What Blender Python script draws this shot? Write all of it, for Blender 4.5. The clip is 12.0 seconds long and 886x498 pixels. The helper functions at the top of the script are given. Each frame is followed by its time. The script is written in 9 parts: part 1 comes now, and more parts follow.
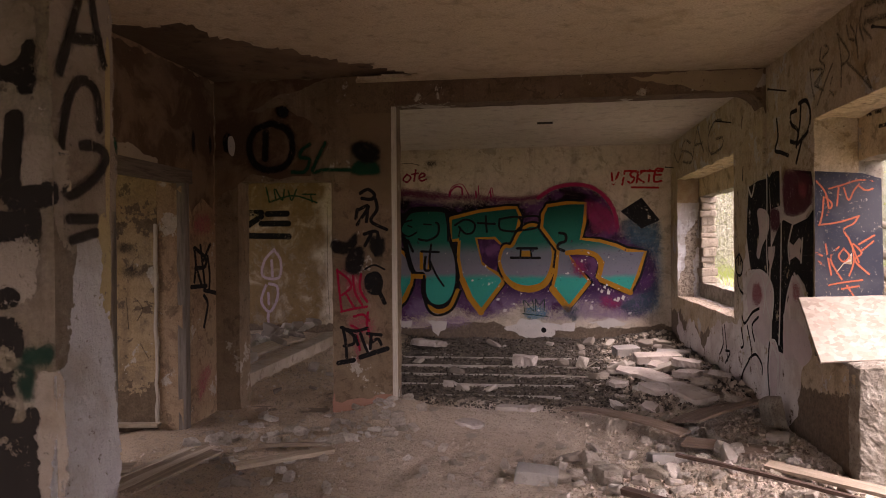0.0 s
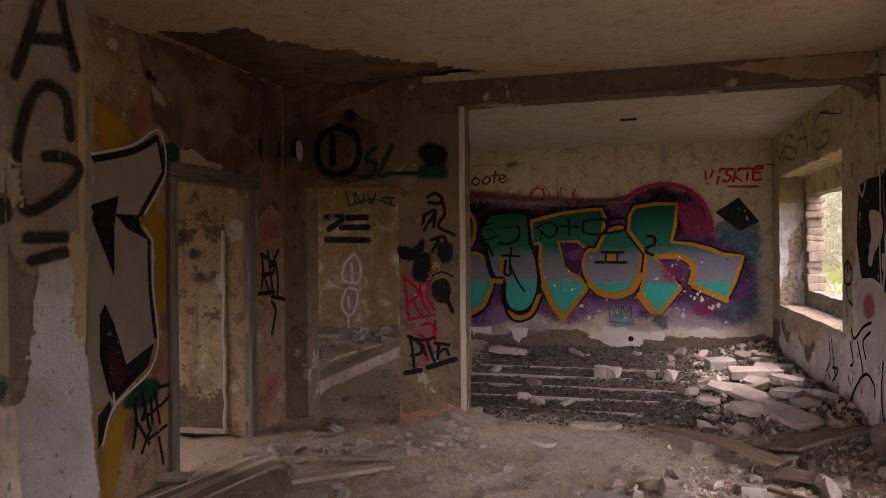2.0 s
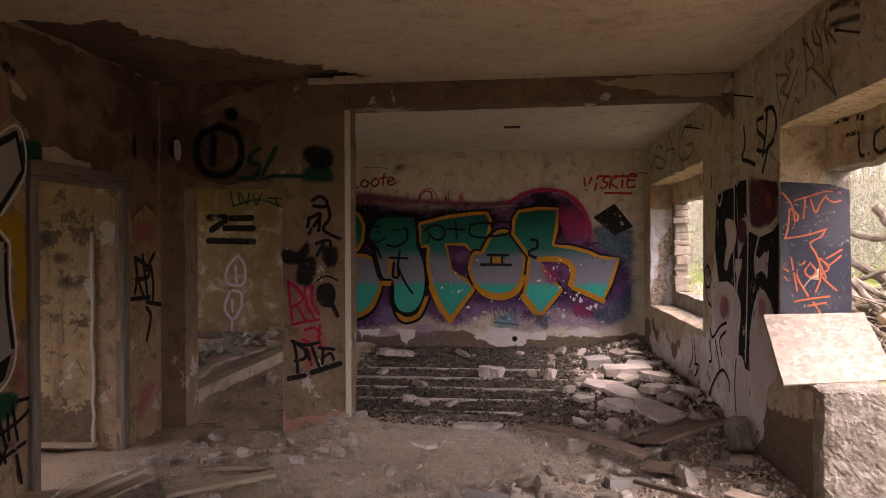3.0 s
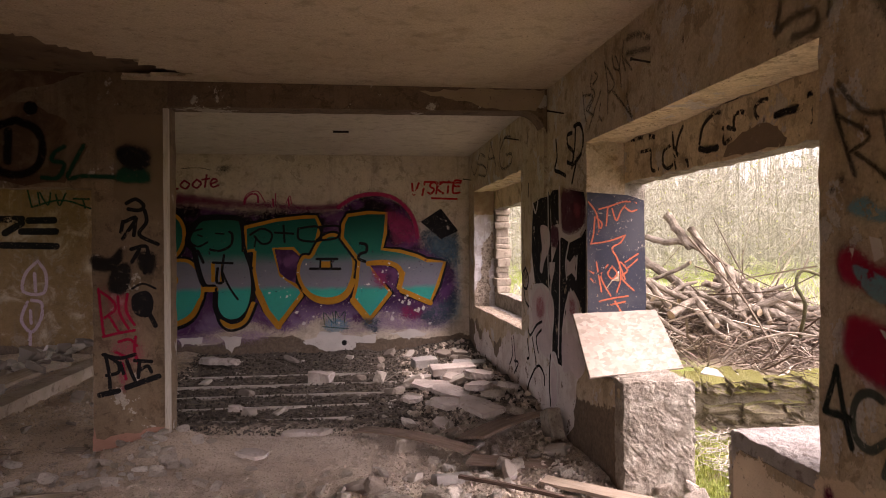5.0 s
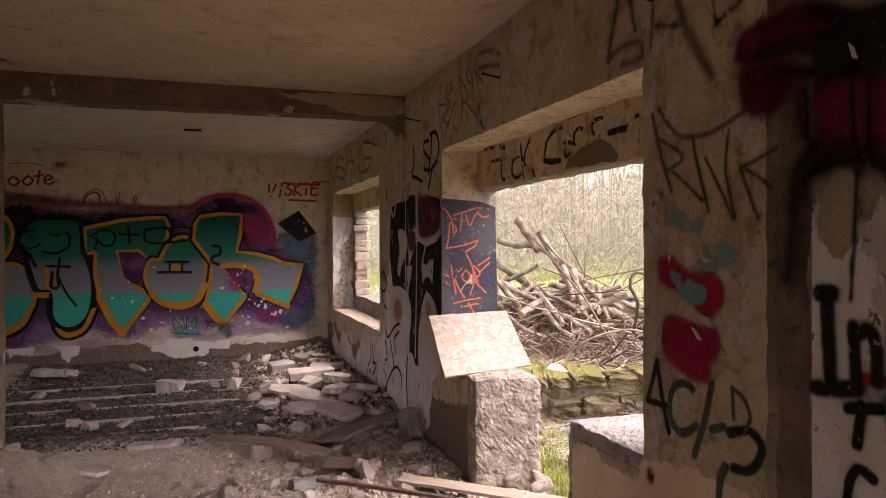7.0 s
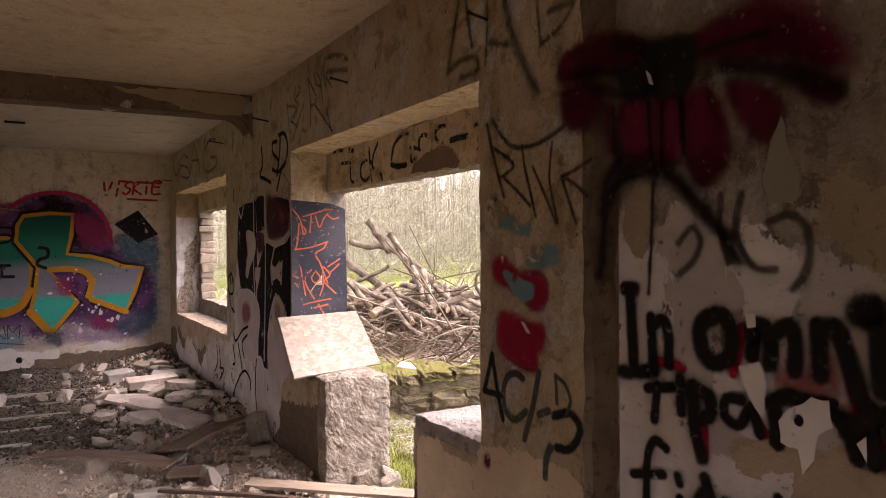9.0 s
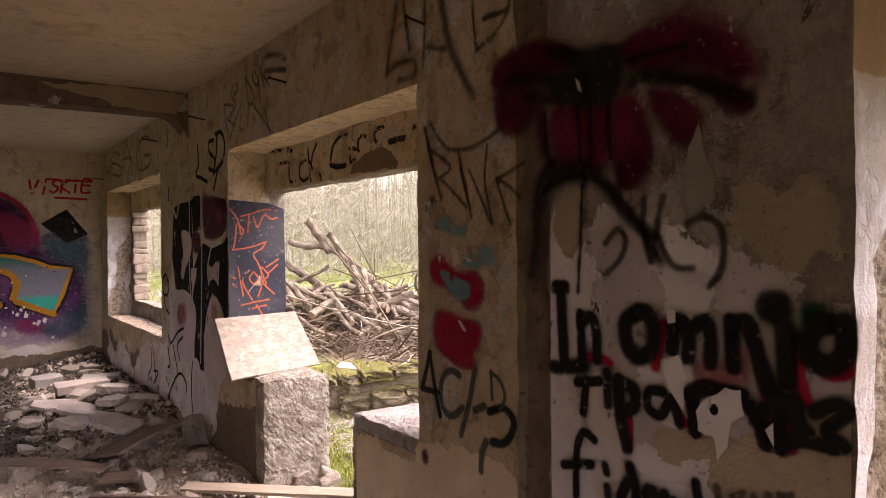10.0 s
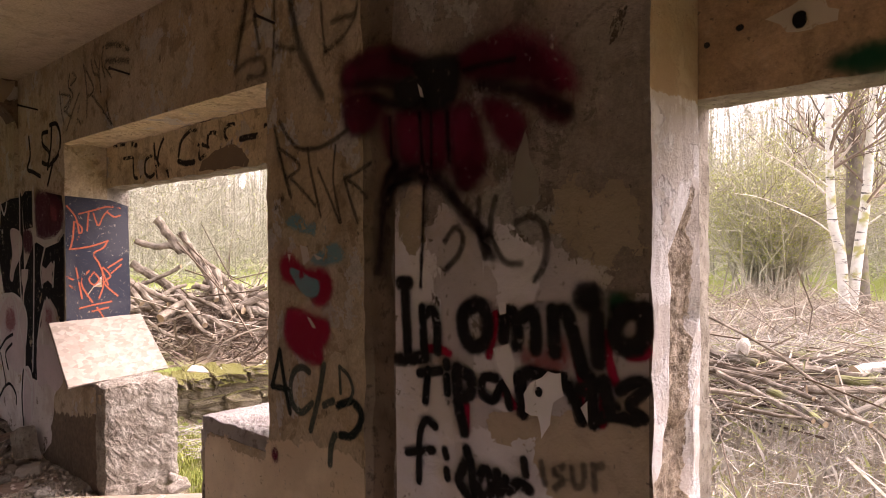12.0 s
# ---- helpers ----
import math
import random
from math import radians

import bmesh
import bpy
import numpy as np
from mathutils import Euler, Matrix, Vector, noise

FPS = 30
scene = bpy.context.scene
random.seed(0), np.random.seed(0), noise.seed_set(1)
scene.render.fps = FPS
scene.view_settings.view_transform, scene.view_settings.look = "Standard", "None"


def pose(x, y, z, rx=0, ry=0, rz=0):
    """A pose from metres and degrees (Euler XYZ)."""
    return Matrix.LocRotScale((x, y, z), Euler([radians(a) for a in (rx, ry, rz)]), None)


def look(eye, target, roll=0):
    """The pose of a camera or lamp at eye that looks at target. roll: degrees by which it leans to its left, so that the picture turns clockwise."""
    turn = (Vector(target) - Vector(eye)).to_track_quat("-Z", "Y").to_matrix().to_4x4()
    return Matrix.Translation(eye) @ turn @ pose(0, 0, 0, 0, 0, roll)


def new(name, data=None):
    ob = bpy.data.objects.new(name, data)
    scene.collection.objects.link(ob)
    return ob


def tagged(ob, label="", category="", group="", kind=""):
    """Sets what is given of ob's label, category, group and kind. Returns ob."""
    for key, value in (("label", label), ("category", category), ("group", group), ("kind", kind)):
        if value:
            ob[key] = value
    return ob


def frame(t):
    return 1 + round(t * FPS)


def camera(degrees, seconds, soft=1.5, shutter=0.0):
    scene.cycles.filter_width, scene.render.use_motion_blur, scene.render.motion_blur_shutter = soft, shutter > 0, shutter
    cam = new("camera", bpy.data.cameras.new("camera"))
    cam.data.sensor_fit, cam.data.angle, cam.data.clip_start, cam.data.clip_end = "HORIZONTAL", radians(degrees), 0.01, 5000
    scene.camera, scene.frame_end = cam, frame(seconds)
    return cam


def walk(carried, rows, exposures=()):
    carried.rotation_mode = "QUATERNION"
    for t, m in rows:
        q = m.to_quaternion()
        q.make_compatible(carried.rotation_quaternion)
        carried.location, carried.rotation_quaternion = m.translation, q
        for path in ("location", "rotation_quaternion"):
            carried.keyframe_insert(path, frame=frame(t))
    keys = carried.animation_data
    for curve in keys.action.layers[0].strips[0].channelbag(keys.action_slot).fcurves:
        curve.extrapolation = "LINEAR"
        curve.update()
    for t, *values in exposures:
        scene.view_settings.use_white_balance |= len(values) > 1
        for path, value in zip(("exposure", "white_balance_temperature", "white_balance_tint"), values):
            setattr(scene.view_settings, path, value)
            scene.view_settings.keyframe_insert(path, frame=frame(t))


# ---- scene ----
cam = camera(64.4, 12.0, soft=1.0)
PATH = [
    (0, (0.174, -0.383, 1.47), (-0.092, 1.599, 1.454), -0.4),
    (0.5, (0.292, -0.213, 1.48), (-0.028, 1.761, 1.465), -0.5),
    (1, (0.33, -0.108, 1.504), (-0.089, 1.848, 1.484), -0.5),
    (1.5, (0.318, -0.055, 1.509), (-0.191, 1.879, 1.492), -0.5),
    (2, (0.344, -0.048, 1.514), (-0.186, 1.88, 1.502), -0.5),
    (2.5, (0.395, -0.06, 1.543), (-0.037, 1.893, 1.529), -0.3),
    (3, (0.41, -0.067, 1.553), (0.179, 1.92, 1.538), -0.2),
    (3.5, (0.403, -0.083, 1.558), (0.358, 1.917, 1.546), -0.2),
    (5.5, (0.42, -0.136, 1.581), (0.755, 1.836, 1.571), -0.3),
    (6, (0.425, -0.155, 1.582), (0.868, 1.795, 1.573), -0.2),
    (6.5, (0.418, -0.175, 1.595), (0.965, 1.749, 1.585), -0.2),
    (7, (0.404, -0.21, 1.601), (1.042, 1.686, 1.591), -0.2),
    (7.5, (0.401, -0.242, 1.597), (1.143, 1.615, 1.589), -0.2),
    (9.5, (0.388, -0.353, 1.606), (1.473, 1.327, 1.595), -0.4),
    (10, (0.379, -0.38, 1.606), (1.531, 1.255, 1.595), -0.4),
    (10.5, (0.378, -0.409, 1.602), (1.595, 1.178, 1.592), -0.4),
    (11, (0.373, -0.431, 1.603), (1.664, 1.096, 1.591), -0.4),
    (11.5, (0.371, -0.459, 1.6), (1.741, 0.998, 1.587), -0.3),
    (12, (0.369, -0.489, 1.595), (1.813, 0.895, 1.583), -0.4),
]
walk(cam, [(t, look(eye, target, roll)) for t, eye, target, roll in PATH],
     exposures=[(0.0, 2.58, 7200, 33), (12.0, 2.54, 7200, 32)])

# ---- light ----
world = bpy.data.worlds.new("world")
scene.world = world
world.use_nodes = True
wt = world.node_tree
sky = wt.nodes.new("ShaderNodeTexSky")
sky.sky_type, sky.sun_disc = "NISHITA", False
sky.sun_elevation, sky.sun_rotation = radians(55), radians(115)
sky.air_density, sky.dust_density, sky.ozone_density = 1.0, 2.0, 1.0
wt.nodes["Background"].inputs["Strength"].default_value = 0.15
veil = wt.nodes.new("ShaderNodeHueSaturation")          # thin white cloud
veil.inputs["Saturation"].default_value = 0.3
wt.links.new(sky.outputs["Color"], veil.inputs["Color"])
wt.links.new(veil.outputs["Color"], wt.nodes["Background"].inputs["Color"])
sun = new("sun", bpy.data.lights.new("sun", "SUN"))
sun.data.energy, sun.data.angle, sun.data.color = 0.85, radians(40), (1.0, 0.95, 0.86)


def fill_lamp(name, eye, aim, wide, high, power, spread=180):
    """An area lamp added in an opening to brighten the rooms."""
    lamp = new(name, bpy.data.lights.new(name, "AREA"))
    lamp.data.shape, lamp.data.size, lamp.data.size_y, lamp.data.energy, lamp.data.color = "RECTANGLE", wide, high, power, (1.0, 0.97, 0.93)
    lamp.data.spread = radians(spread)
    lamp.matrix_world = look(eye, aim)


# south and west openings are out of view, added to lift floor and walls
fill_lamp("fill_light_south", (-0.6, -4.02, 1.3), (-0.75, 1.9, -0.6), 3.2, 0.8, 4.5, 50)
fill_lamp("fill_light_west", (-6.02, 3.4, 1.6), (-3.2, 4.1, -0.2), 2.0, 1.2, 1.8, 60)
# stands in the first window for the sky's light
fill_lamp("window_light_east", (2.43, 8.3, 1.5), (0.9, 7.9, -0.2), 2.5, 0.9, 1.65, 92)
fill_lamp("fill_light_northwest", (-6.02, 8.0, 1.4), (-2.0, 8.0, 0.0), 2.4, 1.5, 0.14)
sun.matrix_world = look((0, 0, 0), (-0.52, 0.24, -0.82))

# ---- node helpers ----
Y_BACK, X_EAST, X_WEST, Y_PART = 10.186, 2.105, -2.83, 5.9
Z_CEIL, Z_FLOOR = 2.94, -0.12


def put_in(nt, sock, value):
    if isinstance(value, bpy.types.NodeSocket):
        nt.links.new(value, sock)
    elif isinstance(value, tuple) and len(value) == 3 and sock.type == "RGBA":
        sock.default_value = (*value, 1)
    else:
        sock.default_value = value


def n_noise(nt, vec, scale, detail=4.0, rough=0.55, distort=0.0):
    n = nt.nodes.new("ShaderNodeTexNoise")
    put_in(nt, n.inputs["Vector"], vec)
    n.inputs["Scale"].default_value, n.inputs["Detail"].default_value = scale, detail
    n.inputs["Roughness"].default_value, n.inputs["Distortion"].default_value = rough, distort
    return n.outputs["Fac"]


def n_math(nt, op, a, b=0.0, clamp=False):
    n = nt.nodes.new("ShaderNodeMath")
    n.operation, n.use_clamp = op, clamp
    put_in(nt, n.inputs[0], a)
    put_in(nt, n.inputs[1], b)
    return n.outputs[0]


def n_step(nt, value, lo, hi):
    """0 below lo, 1 above hi, smooth between."""
    n = nt.nodes.new("ShaderNodeMapRange")
    n.interpolation_type = "SMOOTHSTEP"
    put_in(nt, n.inputs["Value"], value)
    n.inputs["From Min"].default_value, n.inputs["From Max"].default_value = lo, hi
    return n.outputs["Result"]


def n_mix(nt, fac, a, b, blend="MIX"):
    n = nt.nodes.new("ShaderNodeMix")
    n.data_type, n.blend_type = "RGBA", blend
    put_in(nt, n.inputs["Factor"], fac)
    put_in(nt, n.inputs[6], a)
    put_in(nt, n.inputs[7], b)
    return n.outputs[2]


def n_coord(nt, which="Object", shift=(0, 0, 0), scale=(1, 1, 1)):
    c = nt.nodes.new("ShaderNodeTexCoord")
    m = nt.nodes.new("ShaderNodeMapping")
    m.inputs["Location"].default_value, m.inputs["Scale"].default_value = shift, scale
    nt.links.new(c.outputs[which], m.inputs["Vector"])
    return m.outputs["Vector"]


def n_sep(nt, vec):
    n = nt.nodes.new("ShaderNodeSeparateXYZ")
    put_in(nt, n.inputs[0], vec)
    return n.outputs


def n_bump(nt, height, strength, dist):
    n = nt.nodes.new("ShaderNodeBump")
    put_in(nt, n.inputs["Height"], height)
    n.inputs["Strength"].default_value, n.inputs["Distance"].default_value = strength, dist
    return n.outputs["Normal"]


def n_cracks(nt, vec, scale, width):
    """1 on thin wandering lines."""
    soft = nt.nodes.new("ShaderNodeVectorMath")
    soft.operation = "MULTIPLY_ADD"
    wob = nt.nodes.new("ShaderNodeTexNoise")
    put_in(nt, wob.inputs["Vector"], vec)
    wob.inputs["Scale"].default_value = scale * 1.7
    nt.links.new(wob.outputs["Color"], soft.inputs[0])
    soft.inputs[1].default_value = (0.5 / scale,) * 3
    put_in(nt, soft.inputs[2], vec)
    v = nt.nodes.new("ShaderNodeTexVoronoi")
    v.feature = "DISTANCE_TO_EDGE"
    v.inputs["Scale"].default_value = scale
    nt.links.new(soft.outputs[0], v.inputs["Vector"])
    return n_math(nt, "SUBTRACT", 1.0, n_step(nt, v.outputs["Distance"], 0.0, width))


def mat(name, rough=0.9):
    m = bpy.data.materials.new(name)
    m.use_nodes = True
    nt = m.node_tree
    b = nt.nodes["Principled BSDF"]
    b.inputs["Roughness"].default_value = rough
    b.inputs["Specular IOR Level"].default_value = 0.3
    return m, nt, b


def finish(nt, b, colour, normal=None, rough=None):
    put_in(nt, b.inputs["Base Color"], colour)
    if normal is not None:
        put_in(nt, b.inputs["Normal"], normal)
    if rough is not None:
        put_in(nt, b.inputs["Roughness"], rough)


# ---- materials ----
def plaster(name, a, b, c, bare, low=-9.0, low_amp=0.5, peel=0.66, seed=0.0, grain=0.5, crack=0.12, ochre=None, under=(0.56, 0.51, 0.45), flakes=0.60, blots=0.6, mottle=1.0):
    """Old distemper: two washes, stains, flaked patches and a bare strip under the height low."""
    a, b, c = [tuple(min(0.8, v * 1.14) for v in q) for q in (a, b, c)]
    m, nt, bs = mat(name, 0.92)
    vec = n_coord(nt, shift=(seed * 3.1, seed * 1.7, seed * 0.0))
    raw = n_coord(nt)
    x, y, z = n_sep(nt, raw)
    col = n_mix(nt, n_step(nt, n_noise(nt, vec, 0.9, 5, 0.6), 0.38, 0.64), a, b)
    if ochre:
        xlim, ocol = ochre
        wob = n_math(nt, "MULTIPLY_ADD", n_noise(nt, vec, 2.0, 4), 0.8)
        col = n_mix(nt, n_step(nt, n_math(nt, "ADD", x, wob), xlim + 0.25, xlim + 0.5), ocol, col)
    col = n_mix(nt, n_step(nt, n_noise(nt, vec, 3.2, 6, 0.65, 0.6), 0.5, 0.72), col, c)
    run = n_noise(nt, n_coord(nt, shift=(seed, 0, 0), scale=(5, 5, 0.35)), 1.6, 4, 0.6)
    col = n_mix(nt, n_math(nt, "MULTIPLY", n_step(nt, run, 0.52, 0.75), 0.45), col, tuple(v * 0.5 for v in c))
    chip1 = n_noise(nt, vec, 2.6, 9, 0.70, 0.15)
    m_under = n_step(nt, chip1, flakes, flakes + 0.008)
    blot = n_step(nt, n_noise(nt, vec, 6.5, 6, 0.72, 0.4), 0.56, 0.60)
    col = n_mix(nt, n_math(nt, "MULTIPLY", blot, blots), col, tuple(v * 0.62 for v in c))
    col = n_mix(nt, n_math(nt, "MULTIPLY", m_under, 0.8), col, under)
    flake = n_noise(nt, vec, 1.5, 8, 0.68, 0.25)
    m_peel = n_step(nt, flake, peel, peel + 0.012)
    edge = n_math(nt, "MULTIPLY", n_math(nt, "SUBTRACT", n_noise(nt, vec, 1.8, 8, 0.62), 0.5), low_amp * 2)
    m_low = n_math(nt, "SUBTRACT", 1.0, n_step(nt, n_math(nt, "ADD", z, edge), low, low + 0.012))
    m_bare = n_math(nt, "MAXIMUM", m_peel, m_low)
    fine = n_noise(nt, vec, 70, 4, 0.7)
    pits = n_noise(nt, vec, 24, 5, 0.7)
    bcol = n_mix(nt, n_step(nt, pits, 0.35, 0.65), tuple(v * 0.7 for v in bare), bare)
    col = n_mix(nt, m_bare, col, bcol)
    mott = n_noise(nt, vec, 11, 7, 0.76)
    col = n_mix(nt, n_math(nt, "MULTIPLY", n_step(nt, mott, 0.46, 0.64), 0.36 * mottle), col, n_mix(nt, 0.55, col, (0.03, 0.022, 0.015)))
    col = n_mix(nt, n_math(nt, "MULTIPLY", n_step(nt, mott, 0.42, 0.30), 0.5 * mottle), col, n_mix(nt, 0.35, col, under))
    ck = n_math(nt, "MULTIPLY", n_cracks(nt, vec, 0.8, 0.006), crack)
    col = n_mix(nt, ck, col, (0.05, 0.04, 0.03))
    spots = n_step(nt, n_noise(nt, vec, 38, 3, 0.6), 0.67, 0.71)
    col = n_mix(nt, n_math(nt, "MULTIPLY", spots, 0.6), col, (0.06, 0.05, 0.04))
    col = n_mix(nt, n_math(nt, "MULTIPLY", n_step(nt, fine, 0.3, 0.7), 0.5), col, n_mix(nt, 0.5, col, (0.02, 0.017, 0.013)))
    h = n_math(nt, "ADD", n_math(nt, "MULTIPLY", fine, 0.25), n_math(nt, "MULTIPLY", pits, 0.5))
    h = n_math(nt, "ADD", h, n_math(nt, "MULTIPLY", m_bare, -0.5))
    h = n_math(nt, "SUBTRACT", n_math(nt, "ADD", h, n_math(nt, "MULTIPLY", m_under, -0.3)), ck)
    h = n_math(nt, "ADD", h, n_math(nt, "MULTIPLY", m_bare, n_math(nt, "MULTIPLY", pits, 0.7)))
    finish(nt, bs, col, n_bump(nt, n_math(nt, "ADD", h, n_math(nt, "MULTIPLY", mott, 0.6)), min(1.0, grain * 1.4), 0.014))
    return m


def masonry(name, a, b, dark, scale=9.0, moss=None, grain=0.8):
    """Broken render, concrete or stone."""
    m, nt, bs = mat(name, 0.95)
    vec = n_coord(nt)
    n1, n2, n3 = n_noise(nt, vec, scale * 0.22, 5), n_noise(nt, vec, scale, 6, 0.7), n_noise(nt, vec, scale * 7, 4, 0.7)
    col = n_mix(nt, n_step(nt, n1, 0.38, 0.62), a, b)
    col = n_mix(nt, n_math(nt, "MULTIPLY", n_step(nt, n2, 0.52, 0.68), 0.75), col, dark)
    col = n_mix(nt, n_math(nt, "MULTIPLY", n_step(nt, n3, 0.4, 0.7), 0.35), col, n_mix(nt, 0.6, col, (1, 0.95, 0.85), "MULTIPLY"))
    if moss:
        geo = nt.nodes.new("ShaderNodeNewGeometry")
        up = n_sep(nt, geo.outputs["Normal"])[2]
        mm = n_step(nt, n_math(nt, "ADD", up, n_math(nt, "MULTIPLY", n_noise(nt, vec, 5, 5), 1.2)), 1.0, 1.3)
        mcol = n_mix(nt, n_noise(nt, vec, 30, 3), (0.09, 0.095, 0.012), (0.27, 0.26, 0.03))
        mm = n_math(nt, "MULTIPLY", mm, n_step(nt, n_sep(nt, geo.outputs["Position"])[2], 0.16, 0.36))
        col = n_mix(nt, n_math(nt, "MULTIPLY", mm, moss), col, mcol)
    h = n_math(nt, "ADD", n2, n_math(nt, "MULTIPLY", n3, 0.35))
    finish(nt, bs, col, n_bump(nt, h, grain, 0.03))
    return m


def timber(name, a, b, along=(1, 12, 12), grain=0.4):
    m, nt, bs = mat(name, 0.8)
    inf = nt.nodes.new("ShaderNodeObjectInfo")
    c = nt.nodes.new("ShaderNodeVectorMath")
    c.operation = "ADD"
    nt.links.new(n_coord(nt, scale=along), c.inputs[0])
    nt.links.new(n_math(nt, "MULTIPLY", inf.outputs["Random"], 37.0), c.inputs[1])
    v = c.outputs[0]
    n1, n2 = n_noise(nt, v, 2.4, 6, 0.65, 0.8), n_noise(nt, v, 11, 4, 0.7)
    col = n_mix(nt, n_step(nt, n1, 0.3, 0.7), a, b)
    col = n_mix(nt, n_math(nt, "MULTIPLY", n_step(nt, n2, 0.5, 0.75), 0.5), col, tuple(q * 0.35 for q in a))
    finish(nt, bs, col, n_bump(nt, n_math(nt, "ADD", n1, n_math(nt, "MULTIPLY", n2, 0.6)), grain, 0.006))
    return m


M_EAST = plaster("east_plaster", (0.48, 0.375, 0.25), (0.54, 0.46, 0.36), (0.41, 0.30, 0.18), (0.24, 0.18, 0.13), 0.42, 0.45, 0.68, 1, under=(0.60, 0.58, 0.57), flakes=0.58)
# darker plaster, used on the pier south of the chase
M_EASTDARK = plaster("darker_east_plaster", (0.235, 0.195, 0.165), (0.31, 0.27, 0.24), (0.185, 0.148, 0.12), (0.14, 0.108, 0.083), 0.42, 0.45, 0.66, 14, under=(0.42, 0.40, 0.38), flakes=0.565, grain=0.8)
M_BACK = plaster("back_plaster", (0.56, 0.47, 0.37), (0.62, 0.54, 0.44), (0.50, 0.41, 0.31), (0.22, 0.165, 0.12), 0.22, 0.16, 0.80, 2, flakes=0.66,
                 ochre=(-2.6, (0.28, 0.185, 0.09)))
M_WEST = plaster("west_plaster", (0.33, 0.215, 0.13), (0.38, 0.275, 0.18), (0.21, 0.14, 0.095), (0.20, 0.15, 0.11), -9, 0.3, 0.67, 3)
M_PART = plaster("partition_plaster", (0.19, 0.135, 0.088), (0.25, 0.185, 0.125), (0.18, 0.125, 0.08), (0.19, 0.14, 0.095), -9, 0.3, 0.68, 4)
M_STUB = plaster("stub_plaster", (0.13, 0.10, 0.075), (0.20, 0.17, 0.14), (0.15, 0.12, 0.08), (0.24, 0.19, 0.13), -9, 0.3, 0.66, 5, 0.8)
M_SIDE = plaster("side_plaster", (0.34, 0.235, 0.125), (0.43, 0.325, 0.20), (0.18, 0.135, 0.10), (0.20, 0.145, 0.095), 0.3, 0.6, 0.56, 6, blots=0.8)
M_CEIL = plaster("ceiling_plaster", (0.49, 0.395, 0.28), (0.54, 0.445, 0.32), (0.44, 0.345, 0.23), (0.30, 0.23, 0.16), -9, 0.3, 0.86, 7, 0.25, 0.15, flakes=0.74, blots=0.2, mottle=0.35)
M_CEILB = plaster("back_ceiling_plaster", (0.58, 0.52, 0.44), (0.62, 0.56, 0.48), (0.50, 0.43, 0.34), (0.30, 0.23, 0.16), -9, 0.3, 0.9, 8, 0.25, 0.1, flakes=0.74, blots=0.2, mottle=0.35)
M_SCAR = masonry("ceiling_scar", (0.10, 0.065, 0.042), (0.20, 0.14, 0.09), (0.04, 0.027, 0.02), 5)
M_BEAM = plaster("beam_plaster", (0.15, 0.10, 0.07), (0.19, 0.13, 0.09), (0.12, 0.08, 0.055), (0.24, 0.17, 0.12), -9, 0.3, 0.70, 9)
M_BRICK = masonry("old_brick", (0.25, 0.20, 0.155), (0.33, 0.28, 0.225), (0.15, 0.11, 0.08), 12)
# lintel plaster, its colour raised for light bounced off the ground outside
M_LITLINTEL = plaster("bounce_lit_plaster", (0.64, 0.51, 0.32), (0.68, 0.56, 0.38), (0.42, 0.31, 0.19), (0.30, 0.22, 0.15), -9, 0.3, 0.66, 11)
M_WHITECAP = masonry("white_mortar_top", (0.34, 0.31, 0.29), (0.45, 0.42, 0.40), (0.16, 0.13, 0.11), 16, grain=1.0)
M_CONC = masonry("broken_concrete", (0.26, 0.225, 0.185), (0.40, 0.36, 0.305), (0.11, 0.09, 0.072), 46, grain=0.85)
M_STONE = masonry("garden_stone", (0.21, 0.175, 0.12), (0.31, 0.265, 0.19), (0.07, 0.055, 0.043), 9, moss=0.75, grain=1.0)
M_TIMB = timber("grey_timber", (0.24, 0.185, 0.14), (0.36, 0.29, 0.225))
M_PLANK = timber("pale_plank", (0.34, 0.27, 0.20), (0.47, 0.39, 0.30))
M_FRAME = timber("door_frame_paint", (0.13, 0.11, 0.095), (0.24, 0.21, 0.185), (12, 12, 1))
M_FRAMEH = timber("door_head_paint", (0.09, 0.07, 0.055), (0.18, 0.15, 0.125), (12, 1, 12))
M_FOOTING = masonry("footing_render", (0.42, 0.35, 0.27), (0.52, 0.45, 0.37), (0.22, 0.17, 0.13), 9)
M_TRIM = timber("pale_trim_paint", (0.43, 0.39, 0.33), (0.55, 0.50, 0.43), (12, 12, 1))


M_CHASE = masonry("chased_plaster", (0.23, 0.175, 0.13), (0.33, 0.26, 0.20), (0.10, 0.075, 0.056), 22, grain=1.0)


def reveal_edges(z):
    """Where the broken strip on the reveal begins and ends, going outwards, at the height z."""
    ramp = lambda lo, hi: (lambda t: t * t * (3 - 2 * t))(min(1.0, max(0.0, (z - lo) / (hi - lo))))
    return 2.09 + 0.12 * ramp(0.82, 1.2) + 0.14 * ramp(1.5, 1.8), 2.315 + 0.06 * ramp(1.1, 1.5)


